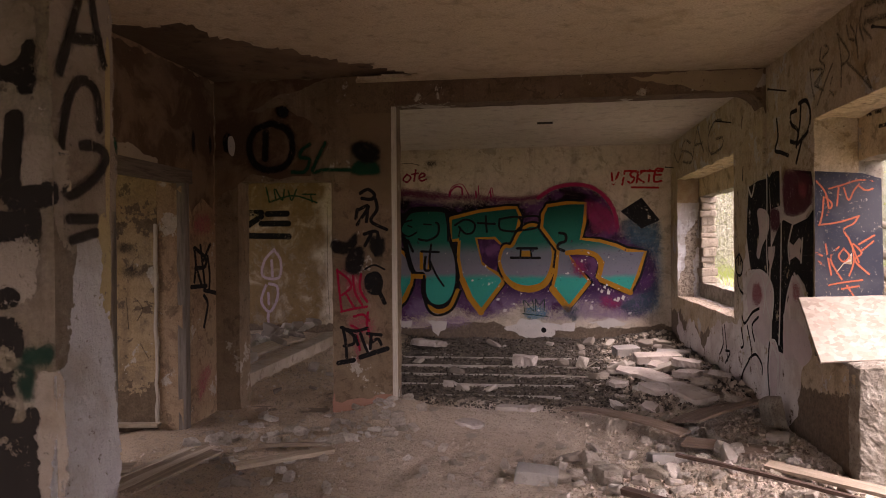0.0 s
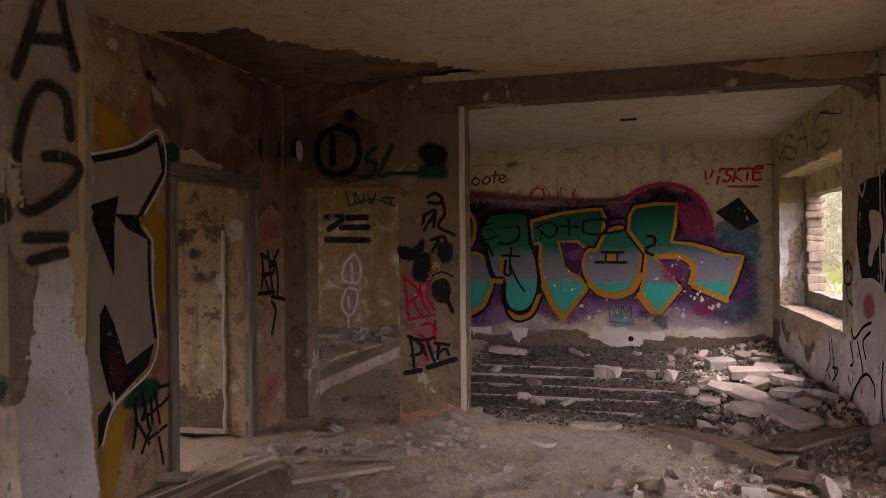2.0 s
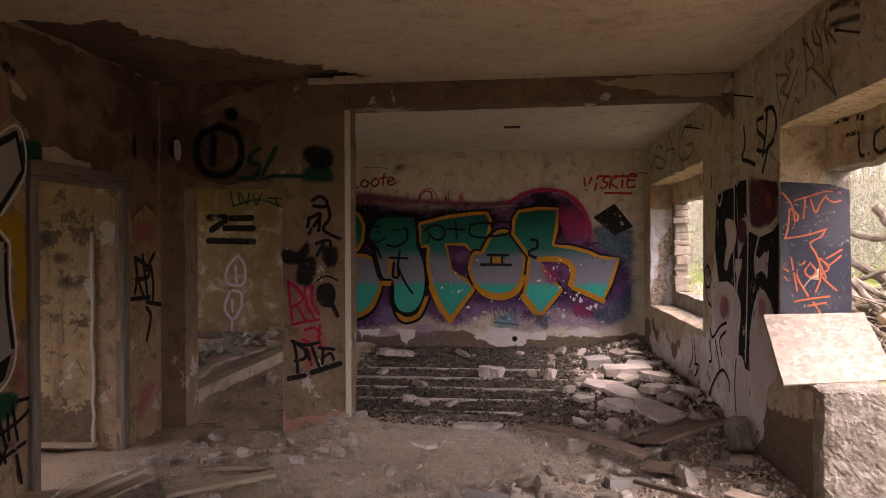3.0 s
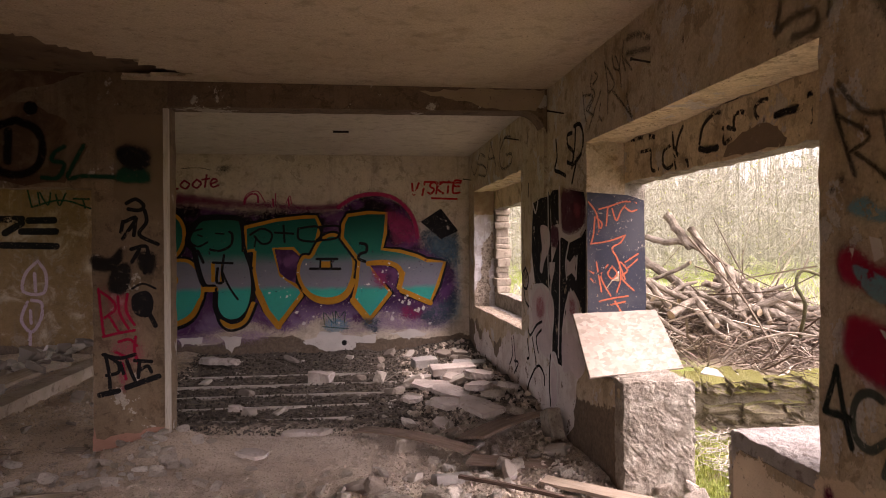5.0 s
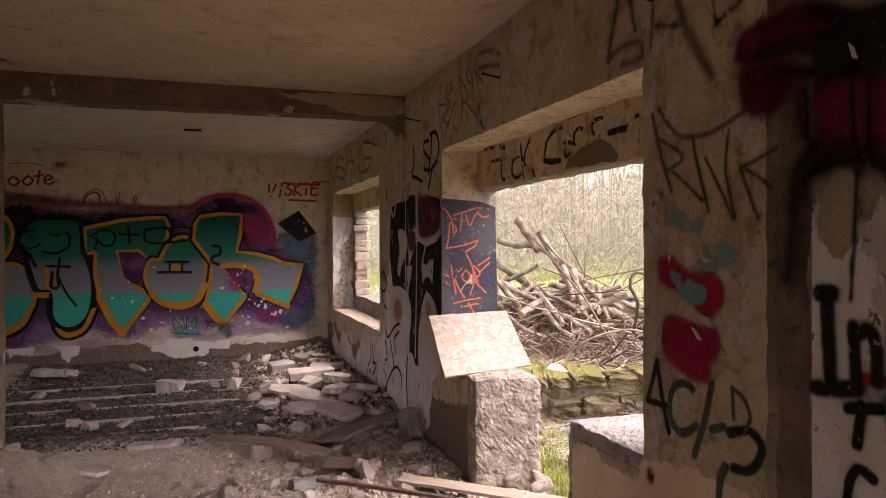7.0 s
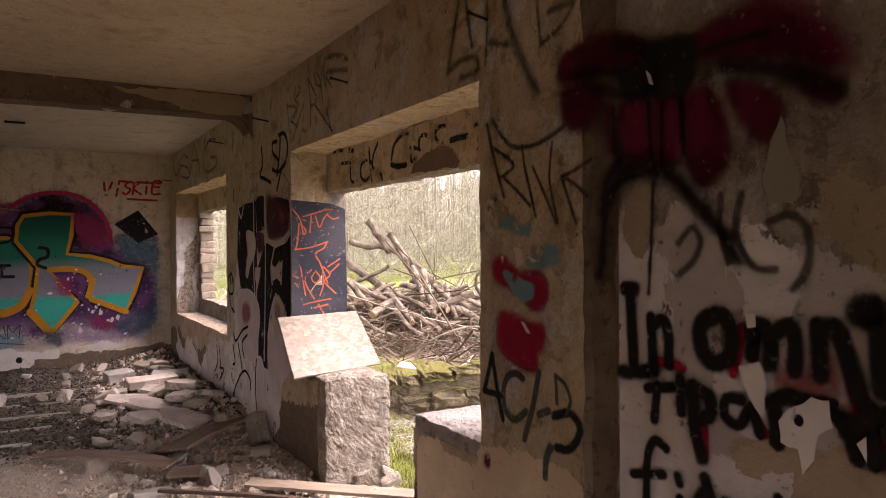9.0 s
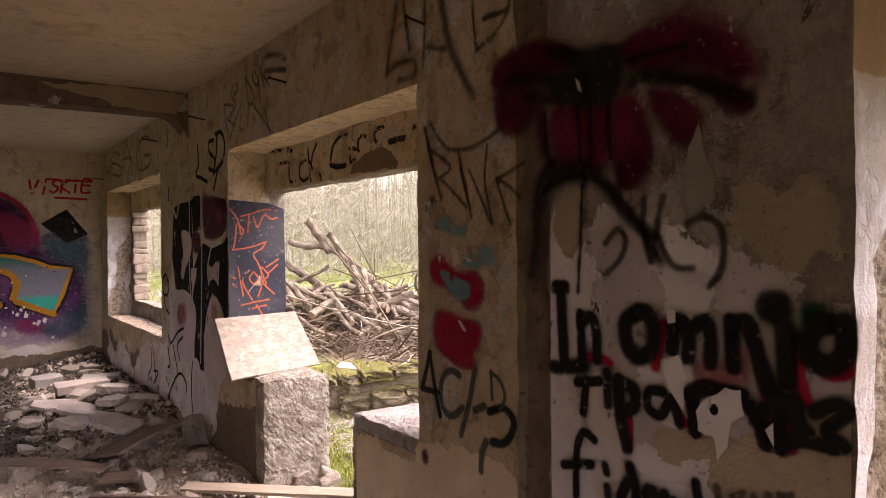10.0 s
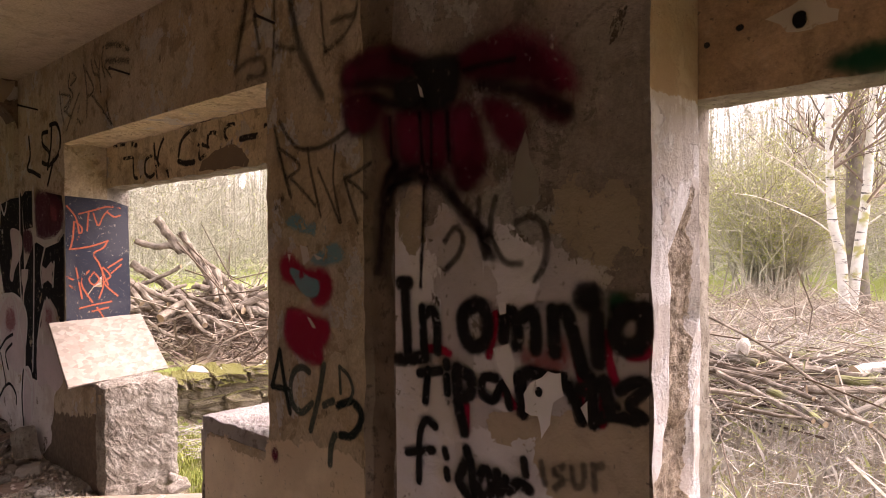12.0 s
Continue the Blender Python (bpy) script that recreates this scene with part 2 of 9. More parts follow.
def reveal_paint():
    """White distemper on a reveal, broken away to brown render in an upright strip."""
    m, nt, bs = mat("white_reveal", 0.9)
    vec = n_coord(nt)
    x, y, z = n_sep(nt, vec)
    n1, n2, n3 = n_noise(nt, vec, 6, 8, 0.68), n_noise(nt, vec, 22, 6, 0.72), n_noise(nt, vec, 80, 4, 0.7)
    col = n_mix(nt, n_step(nt, n1, 0.46, 0.54), (0.56, 0.545, 0.545), (0.44, 0.40, 0.375))
    streak = n_noise(nt, n_coord(nt, scale=(14, 14, 1.0)), 2.0, 6, 0.7)
    col = n_mix(nt, n_math(nt, "MULTIPLY", n_step(nt, streak, 0.52, 0.64), 0.5), col, (0.30, 0.265, 0.24))
    upper = n_step(nt, n_math(nt, "ADD", z, n_math(nt, "MULTIPLY", n2, 0.05)), 2.03, 2.036)
    col = n_mix(nt, upper, col, n_mix(nt, n_step(nt, n1, 0.42, 0.6), (0.40, 0.31, 0.21), (0.33, 0.235, 0.15)))
    wob = n_math(nt, "MULTIPLY", n_math(nt, "SUBTRACT", n1, 0.5), 0.16)
    xe = n_math(nt, "ADD", x, wob)
    first = n_math(nt, "ADD", 2.09, n_math(nt, "ADD", n_math(nt, "MULTIPLY", n_step(nt, z, 0.82, 1.2), 0.12), n_math(nt, "MULTIPLY", n_step(nt, z, 1.5, 1.8), 0.14)))
    last = n_math(nt, "ADD", 2.315, n_math(nt, "MULTIPLY", n_step(nt, z, 1.1, 1.5), 0.06))
    inside = n_math(nt, "MULTIPLY", n_step(nt, n_math(nt, "SUBTRACT", xe, first), 0.0, 0.006), n_math(nt, "SUBTRACT", 1.0, n_step(nt, n_math(nt, "SUBTRACT", xe, last), 0.0, 0.006)))
    bare = n_math(nt, "MULTIPLY", inside, n_math(nt, "SUBTRACT", 1.0, n_step(nt, n_math(nt, "ADD", z, n_math(nt, "MULTIPLY", n1, 0.3)), 1.90, 1.93)))
    brown = n_mix(nt, n_step(nt, n2, 0.36, 0.62), (0.13, 0.095, 0.068), (0.40, 0.325, 0.25))
    brown = n_mix(nt, n_step(nt, n3, 0.5, 0.7), brown, (0.46, 0.40, 0.33))
    col = n_mix(nt, bare, col, brown)
    h = n_math(nt, "ADD", n_math(nt, "MULTIPLY", n_math(nt, "MULTIPLY", n2, bare), 1.4), n_math(nt, "MULTIPLY", bare, -0.7))
    h = n_math(nt, "ADD", h, n_math(nt, "MULTIPLY", n_step(nt, n1, 0.46, 0.50), 0.15))
    finish(nt, bs, col, n_bump(nt, n_math(nt, "ADD", h, n_math(nt, "MULTIPLY", n3, 0.2)), 0.9, 0.03))
    return m


M_REVEAL = reveal_paint()


# ---- mesh helpers ----
def part(name, bm, material, parent=None, label="", smooth=False):
    """One mesh object from a bmesh, under a thing where one is given."""
    me = bpy.data.meshes.new(name)
    bm.to_mesh(me)
    bm.free()
    if smooth:
        me.polygons.foreach_set("use_smooth", [True] * len(me.polygons))
    me.materials.append(material)
    ob = new(name, me)
    ob.parent = parent
    return tagged(ob, label)


def from_lists(name, verts, faces, material, parent=None, label="", smooth=False):
    me = bpy.data.meshes.new(name)
    me.from_pydata(verts, [], faces)
    me.update()
    if smooth:
        me.polygons.foreach_set("use_smooth", [True] * len(me.polygons))
    me.materials.append(material)
    ob = new(name, me)
    ob.parent = parent
    return tagged(ob, label)


def box(bm, lo, hi, turn=None):
    """A box from corner to corner."""
    lo, hi = Vector(lo), Vector(hi)
    m = Matrix.Translation((lo + hi) / 2) @ Matrix.Diagonal((*(hi - lo), 1))
    return bmesh.ops.create_cube(bm, size=1, matrix=(turn @ m) if turn else m)["verts"]


def rough_box(sx, sy, sz, cuts=2, amp=0.01, seed=0.0, bevel=0.012):
    """A box with worn edges and uneven faces, standing on z = 0."""
    bm = bmesh.new()
    box(bm, (-sx / 2, -sy / 2, 0), (sx / 2, sy / 2, sz))
    bmesh.ops.bevel(bm, geom=bm.edges[:], offset=min(bevel, sz * 0.3), segments=2, affect="EDGES", profile=0.6)
    bmesh.ops.subdivide_edges(bm, edges=[e for e in bm.edges if e.calc_length() > 0.12], cuts=cuts, use_grid_fill=True)
    for v in bm.verts:
        q = v.co * 7 + Vector((seed * 3.7, seed, 0))
        v.co += noise.noise_vector(q) * amp + noise.noise_vector(q * 3.1) * amp * 0.5
    return bm


def solid_sheet(name, us, zs, gone, place, thick, material, parent=None, label="", slices=3, wave=0.0012, chip=0.02, cell=0.1, grooves=(), seed=0.0):
    """A wall or slab in a plane (u, v), with ragged openings where gone(u, v) holds.
    us and zs are the lines that must be kept; place(u, v, d) gives the world place at depth d."""
    def lines(keep):
        keep, out = sorted(keep), []
        for a, b in zip(keep, keep[1:]):
            n = max(1, round((b - a) / cell))
            out += [a + (b - a) * i / n for i in range(n)]
        return out + [keep[-1]]
    extra = [g + s * 0.006 for g0, g1, _ in grooves for g in (g0, g1) for s in (-1, 1)]
    us, zs = lines(list(us) + extra), lines(zs)
    nu, nz = len(us) - 1, len(zs) - 1
    full = [[not gone((us[i] + us[i + 1]) / 2, (zs[j] + zs[j + 1]) / 2) for j in range(nz)] for i in range(nu)]
    is_full = lambda i, j: 0 <= i < nu and 0 <= j < nz and full[i][j]
    verts, faces, index = [], [], {}

    def vert(i, j, s):
        if (i, j, s) not in index:
            u, z, d = us[i], zs[j], thick * s / slices
            around = [is_full(i + a, j + b) for a in (-1, 0) for b in (-1, 0)]
            inner = 0 < i < nu and 0 < j < nz
            q = Vector((u * 3.3 + seed, z * 3.3, d * 5 + seed))
            if inner and not all(around):
                k = chip(u, z) if callable(chip) else chip
                w = noise.noise_vector(q * 2.3) * k + noise.noise_vector(q * 7.0) * k * 0.7
                u, z, d = u + w.x, z + w.y, d + abs(w.z) * (0.7 if s == 0 else 0.0)
            elif s == 0 and inner:
                d += noise.noise(q) * wave
            for g0, g1, deep in grooves:
                if deep and min(abs(us[i] - g0), abs(us[i] - g1)) < 0.007:
                    u += 0.022 * noise.noise(Vector((round(us[i] * 9), z * 5, seed))) + 0.010 * noise.noise(Vector((round(us[i] * 9), z * 17, seed)))
                if s == 0 and g0 <= us[i] <= g1:
                    d += deep * (0.75 + 0.5 * noise.noise(q * 3))
            index[i, j, s] = len(verts)
            verts.append(place(u, z, d))
        return index[i, j, s]
    for i in range(nu):
        for j in range(nz):
            if not full[i][j]:
                continue
            faces.append([vert(i, j, 0), vert(i + 1, j, 0), vert(i + 1, j + 1, 0), vert(i, j + 1, 0)])
            faces.append([vert(i, j + 1, slices), vert(i + 1, j + 1, slices), vert(i + 1, j, slices), vert(i, j, slices)])
            for a, b, c, d, gap in ((i, j, i, j + 1, (i - 1, j)), (i + 1, j + 1, i + 1, j, (i + 1, j)), (i + 1, j, i, j, (i, j - 1)), (i, j + 1, i + 1, j + 1, (i, j + 1))):
                if not is_full(*gap):
                    for s in range(slices):
                        faces.append([vert(a, b, s), vert(c, d, s), vert(c, d, s + 1), vert(a, b, s + 1)])
    ob = from_lists(name, verts, faces, material, parent, label)
    bm = bmesh.new()
    bm.from_mesh(ob.data)
    bmesh.ops.recalc_face_normals(bm, faces=bm.faces[:])
    bm.to_mesh(ob.data)
    bm.free()
    return ob


def in_rects(rects):
    return lambda u, z: any(a < u < b and c < z < d for a, b, c, d in rects)


def structure(ob, label, category):
    return tagged(ob, label, category, kind="structure")


# ---- the shell ----
W1, W2, W3 = (6.92, 9.757, 0.71, 2.34), (2.27, 4.88, 0.68, 2.33), (-2.2, 0.405, 0.8, 2.33)
GAP = (2.9, 4.21, -0.5, 0.70)


def gap(u, z):
    """The breach under the second window, its edges broken."""
    return (2.9 < u < 4.21 and z < 0.7) or (2.27 < u < 4.88 and 0.66 < z < 0.72)


def torn(u, z):
    """How far edges are broken away: most in the breach."""
    if 2.2 < u < 2.86 and z < 0.75:
        return 0.006
    return 0.03 if 2.3 < u < 4.6 and z < 0.75 else (0.007 if -0.1 < u < 0.6 else 0.015)


east_lines = [-4.2, 10.9] + [v for w in (W1, W2, W3, GAP) for v in w[:2]]
wall_east = solid_sheet("wall_east", east_lines, [-0.4, -0.2, 3.1, 0.66] + [v for w in (W1, W2, W3) for v in w[2:]],
                        lambda u, z: in_rects((W1, W2, W3))(u, z) or gap(u, z), lambda u, z, d: (X_EAST + d, u, z), 0.295, M_EAST, slices=6,
                        chip=torn, cell=0.065, grooves=((1.43, 1.59, 0.045),), seed=1.0)
for extra in (M_CONC, M_REVEAL, M_CHASE, M_EASTDARK, M_LITLINTEL):
    wall_east.data.materials.append(extra)
for p in wall_east.data.polygons:
    c = p.center
    if p.normal.y < -0.5 and (0.3 < c.y < 0.5 or 9.6 < c.y < 9.9) and c.x > 2.115:
        p.material_index = 2
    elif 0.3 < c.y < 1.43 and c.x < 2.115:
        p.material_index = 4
    if 1.40 <= c.y <= 1.62 and 2.113 < c.x < 2.25 and -0.3 < c.z < 2.9:
        p.material_index = 3
    # undersides take the colour lightened for bounced light
    if p.normal.z < -0.5 and c.z > 2.2 and c.y > 0.6:
        p.material_index = 5
    if p.normal.z > 0.5 and 6.5 < c.y < 9.9 and 0.7 < c.z < 1.05:
        p.material_index = 2
    if 2.3 < c.y < 4.4 and c.z < 0.72 and (abs(p.normal.y) > 0.6 or p.normal.z > 0.6):
        p.material_index = 1
for v in wall_east.data.vertices:          # the broken strip on the reveal of the third window lies deeper
    first, last = reveal_edges(v.co.z)
    if abs(v.co.y - 0.405) < 0.04 and first + 0.02 < v.co.x < last and 0.8 < v.co.z < 1.85:
        v.co.y += 0.022 + 0.03 * noise.noise(v.co * 14)
structure(wall_east, "stained beige plaster wall covered in graffiti, with three window openings", "wall")
O1, O2, O3 = (6.9, 9.75, 0.90, 2.09), (2.27, 4.93, 0.66, 2.03), (-2.2, 0.45, 0.74, 2.02)
outer_leaf = solid_sheet("outer_leaf", [-4.2, 10.9] + [v for w in (O1, O2, O3, GAP) for v in w[:2]], [-0.6, 3.3] + [v for w in (O1, O2, O3) for v in w[2:]],
                         lambda u, z: in_rects((O1, O2, O3))(u, z) or gap(u, z), lambda u, z, d: (X_EAST + 0.30 + d, u, z), 0.17, M_CONC, wall_east, "rough concrete outer leaf with set-back lintels",
                         chip=torn, cell=0.065, seed=2.0)
outer_leaf.data.materials.append(M_LITLINTEL)
outer_leaf.data.materials.append(plaster("brown_lintel_plaster", (0.44, 0.30, 0.19), (0.50, 0.365, 0.245), (0.32, 0.21, 0.135), (0.26, 0.19, 0.13), -9, 0.3, 0.72, 3, flakes=0.72, blots=0.3))
for p in outer_leaf.data.polygons:
    if p.normal.x < -0.5 and p.center.z > 1.6:
        p.material_index = 1 if p.center.y > 0.6 else 2
wall_north = solid_sheet("wall_north", [-7.0, 2.10], [-0.4, 3.1], lambda u, z: False, lambda u, z, d: (u, Y_BACK + d, z), 0.3, M_BACK, seed=3.0)
structure(wall_north, "pale plaster back wall with a large sprayed mural", "wall")

D_W = (4.27, 5.27, -0.5, 2.05)
wall_west = solid_sheet("wall_west", [1.43, Y_PART - 0.002, D_W[0], D_W[1]], [-0.4, 3.1, D_W[3]], in_rects((D_W,)),
                        lambda u, z, d: (X_WEST - d, u, z), 0.23, M_WEST, chip=0.012, seed=4.0)
structure(wall_west, "brown stained plaster wall with a doorway and sprayed letters", "wall")
D_P = (-2.60, -1.70, -0.5, 2.06)
BAY = (-1.10, X_EAST, -0.5, 2.68)
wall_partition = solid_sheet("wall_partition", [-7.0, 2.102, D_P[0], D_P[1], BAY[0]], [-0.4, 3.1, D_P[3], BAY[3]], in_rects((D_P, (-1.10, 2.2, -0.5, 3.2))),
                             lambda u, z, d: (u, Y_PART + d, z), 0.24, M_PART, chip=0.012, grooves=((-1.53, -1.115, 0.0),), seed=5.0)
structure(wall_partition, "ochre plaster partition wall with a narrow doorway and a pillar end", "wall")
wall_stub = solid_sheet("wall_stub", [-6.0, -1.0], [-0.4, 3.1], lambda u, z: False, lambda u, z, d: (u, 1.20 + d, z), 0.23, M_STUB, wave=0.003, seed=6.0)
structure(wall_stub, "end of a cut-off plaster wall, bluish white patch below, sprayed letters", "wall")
wall_side = solid_sheet("wall_side", [-6.0, X_WEST - 0.235], [-0.4, 3.1], lambda u, z: False, lambda u, z, d: (u, 5.275 + d, z), 0.2, M_SIDE, seed=7.0)
structure(wall_side, "mottled ochre plaster wall behind the doorway", "wall")
# unseen walls added to close the rooms, opened where the fill lamps stand
for nm, us, pl in (("unseen_wall_west", (-4.2, 2.3, 4.5, 6.7, 9.3, 10.2), lambda u, z, d: (-6.0 - d, u, z)), ("unseen_wall_south", (-6.0, -2.0, 1.6, 2.1), lambda u, z, d: (u, -4.0 - d, z))):
    structure(solid_sheet(nm, us, [-0.4, 0.3, 0.6, 1.5, 2.2, 3.1], in_rects(((-2.0, 1.6, 0.3, 1.5),) if nm == "unseen_wall_south" else ((2.3, 4.5, 0.6, 2.2), (6.7, 9.3, 0.6, 2.2))), pl, 0.25, M_WEST, cell=0.5, seed=8.0), "plain dark plaster wall out of view, added to close the rooms", "wall")

# ceiling: a slab with a plaster skin that has come off in one corner


def scar(u, v):
    """Where the ceiling plaster has fallen: a ragged tongue along the west side."""
    w = noise.noise(Vector((u * 2.1, v * 2.1, 3.0))) * 0.30 + noise.noise(Vector((u * 7, v * 7, 1.0))) * 0.14
    along = (v - 3.95) / 1.45
    east = -2.35 + 1.25 * max(0.0, along) ** 1.15
    return 4.0 + 0.4 * w < v < 6.05 - 0.22 * max(0.0, u + 2.4) + 0.5 * w and u < east + w


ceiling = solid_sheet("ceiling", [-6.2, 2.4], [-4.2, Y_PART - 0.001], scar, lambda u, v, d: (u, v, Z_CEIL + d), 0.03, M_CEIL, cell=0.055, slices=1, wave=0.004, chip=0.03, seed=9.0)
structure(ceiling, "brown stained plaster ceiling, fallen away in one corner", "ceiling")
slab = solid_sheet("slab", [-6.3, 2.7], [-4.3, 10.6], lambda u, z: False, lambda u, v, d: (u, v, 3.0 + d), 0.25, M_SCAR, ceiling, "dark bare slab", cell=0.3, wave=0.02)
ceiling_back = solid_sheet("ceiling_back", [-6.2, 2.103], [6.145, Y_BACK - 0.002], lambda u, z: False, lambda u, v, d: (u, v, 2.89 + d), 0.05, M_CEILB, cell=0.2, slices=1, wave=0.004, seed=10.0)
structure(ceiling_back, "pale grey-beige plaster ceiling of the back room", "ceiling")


def broken_mass(name, x0, x1, y0, y1, z0, z1, material, label, amp=0.025, seed=0.0, cell=0.022):
    """A block of broken masonry with crumbled faces and no straight edge."""
    bm = bmesh.new()
    box(bm, (x0, y0, z0), (x1, y1, z1))
    for axis, size in ((0, x1 - x0), (1, y1 - y0), (2, z1 - z0)):
        n = max(1, round(size / cell))
        for i in range(1, n):
            co, no = [0, 0, 0], [0, 0, 0]
            co[axis], no[axis] = (x0, y0, z0)[axis] + size * i / n, 1
            bmesh.ops.bisect_plane(bm, geom=bm.verts[:] + bm.edges[:] + bm.faces[:], plane_co=co, plane_no=no)
    c = Vector(((x0 + x1) / 2, (y0 + y1) / 2, (z0 + z1) / 2))
    half = Vector((x1 - x0, y1 - y0, z1 - z0)) / 2
    for v in bm.verts:
        d = v.co - c
        near = sorted((half[k] - abs(d[k]) for k in range(3)))
        k = max(0.0, 1 - near[1] / 0.05) * 0.5            # rounded edges
        q = v.co * 11 + Vector((seed, seed * 2, 0))
        bed = noise.noise_vector(Vector((q.x * 1.2, q.y * 1.2, v.co.z * 34 + seed)))      # layered beds of mortar
        v.co += noise.noise_vector(q) * amp * 0.5 + noise.noise_vector(q * 3.1) * amp * 0.5 + noise.noise_vector(q * 8.5) * amp * 0.5 + Vector((bed.x, bed.y, 0)) * amp * 0.3
        v.co -= Vector((d.x / half.x if near[1] < 0.05 else 0, d.y / half.y if near[1] < 0.05 else 0, d.z / half.z if near[1] < 0.05 else 0)) * 0.02 * k
    ob = part(name, bm, material, wall_east, label)
    return ob


broken_mass("broken_end", 2.10, 2.60, 4.17, 4.34, -0.35, 0.70, M_CONC, "crumbling end of the parapet", 0.016, 3.0)
broken_mass("broken_end", 2.112, 2.60, 2.80, 2.93, -0.35, 0.655, M_CONC, "crumbling end of the parapet", 0.018, 5.0)
broken_mass("mortar_top", 2.110, 2.60, 2.24, 2.92, 0.60, 0.735, M_WHITECAP, "ragged white mortar on the parapet", 0.010, 7.0)
broken_mass("mortar_top", 2.125, 2.60, 4.2, 4.86, 0.63, 0.695, M_CONC, "crumbled top of the parapet", 0.016, 8.0)

# ---- beam, pillar skin, frames ----
def beam_profile(x):
    """Height of the beam's underside: level, with a rounded haunch at the east end."""
    h = min(1.0, max(0.0, (x - 1.885) / 0.205))
    return 2.735 + 0.005 * x - 0.20 * (1 - math.sqrt(max(0.0, 1 - h * h)))


def beam_mesh():
    xs = [-1.10 + i * 0.05 for i in range(58)] + [1.80 + i * 0.02 for i in range(16)]
    xs = sorted({round(min(x, X_EAST - 0.003), 3) for x in xs})
    verts, faces = [], []
    for x in xs:
        low = beam_profile(x) + 0.006 * noise.noise(Vector((x * 6, 0, 0)))
        jut = 0.004 * noise.noise(Vector((x * 9, 2, 0)))
        top = Z_CEIL + 0.05
        verts += [(x, Y_PART + jut, low), (x, Y_PART + 0.24, low), (x, Y_PART + 0.24, top), (x, Y_PART + jut, top)]
    n = len(xs)
    for i in range(n - 1):
        for k in range(4):
            a, b = i * 4 + k, i * 4 + (k + 1) % 4
            faces.append([a, b, b + 4, a + 4])
    faces += [[3, 2, 1, 0], [n * 4 - 4, n * 4 - 3, n * 4 - 2, n * 4 - 1]]
    return verts, faces


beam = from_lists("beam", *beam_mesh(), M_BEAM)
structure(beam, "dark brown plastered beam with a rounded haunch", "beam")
pilaster = solid_sheet("pilaster", [2.072, 2.102], [2.0, 2.61], lambda u, z: False, lambda u, z, d: (u, Y_PART + d, z), 0.24, M_EAST, cell=0.08, chip=0.01, wave=0.004, seed=12.0)
structure(pilaster, "shallow plastered pilaster under the beam", "pilaster")
pillar_trim = solid_sheet("pillar_trim", [-1.132, -1.092], [0.02, 2.71], lambda u, z: False, lambda u, z, d: (u, Y_PART - 0.03 + d, z), 0.045, M_TRIM, cell=0.06, chip=0.01, wave=0.004)
structure(pillar_trim, "pale painted wooden corner strip on the pillar", "trim")


def frame_bar(lo, hi, parent, material=M_FRAME, name="jamb", rough=0.004):
    bm = bmesh.new()
    box(bm, lo, hi)
    bmesh.ops.subdivide_edges(bm, edges=[e for e in bm.edges if e.calc_length() > 0.5], cuts=14)
    bmesh.ops.bevel(bm, geom=[e for e in bm.edges if e.calc_face_angle(0) > 0.5], offset=0.006, segments=1, affect="EDGES")
    for v in bm.verts:
        v.co += noise.noise_vector(v.co * 9) * rough
    return part(name, bm, material, parent)


door_frame = new("door_1")
structure(door_frame, "weathered grey wooden door frame without a door", "door frame")
frame_bar((X_WEST - 0.20, 4.19, -0.15), (X_WEST + 0.035, 4.275, 2.05), door_frame)
frame_bar((X_WEST - 0.05, 5.268, -0.15), (X_WEST + 0.03, 5.345, 2.05), door_frame)
frame_bar((X_WEST - 0.09, 4.19, 2.0), (X_WEST + 0.035, 5.40, 2.12), door_frame, M_FRAMEH, "head")
wall_bar = frame_bar((-3.08, 5.245, -0.06), (-3.052, 5.275, 1.66), None, M_TRIM, "pale_strip", 0.016)
structure(wall_bar, "peeling white strip of plaster on the wall corner", "trim")

# ---- floor ----


def floor_height(x, y):
    q = Vector((x, y, 0))
    z = Z_FLOOR + 0.035 * noise.noise(q * 1.3) + 0.02 * noise.noise(q * 4.1) + 0.010 * noise.noise(q * 11) + 0.008 * noise.noise(q * 23) + 0.006 * noise.noise(q * 47)
    z += 0.15 * math.exp(-((x + 1.08) ** 2 + (y - 5.78) ** 2) / 0.14)          # heap at the pillar's foot
    z += 0.14 * math.exp(-((x - 1.95) / 0.55) ** 2) * (1 if y > 4.6 else max(0, (y - 3.6)))  # spill along the east wall
    z += 0.05 * math.exp(-((y - 5.95) / 0.35) ** 2)                            # edge to the back room
    if y > 6.1:
        z += (0.085 + 0.06 * max(0.0, min(1.0, (-1.5 - x) / 0.5))) * min(1.0, (y - 6.1) / 0.25) + 0.015 * noise.noise(q * 6) + 0.012 * noise.noise(q * 19)
    z += 0.08 * math.exp(-((y - 10.2) / 0.5) ** 2)
    return z


def grid_ground(name, x0, x1, y0, y1, step, height, material):
    nx, ny = round((x1 - x0) / step), round((y1 - y0) / step)
    verts = [(x0 + (x1 - x0) * i / nx, y0 + (y1 - y0) * j / ny, 0) for j in range(ny + 1) for i in range(nx + 1)]
    verts = [(x, y, height(x, y)) for x, y, _ in verts]
    faces = [[j * (nx + 1) + i, j * (nx + 1) + i + 1, (j + 1) * (nx + 1) + i + 1, (j + 1) * (nx + 1) + i] for j in range(ny) for i in range(nx)]
    return from_lists(name, verts, faces, material, smooth=True)


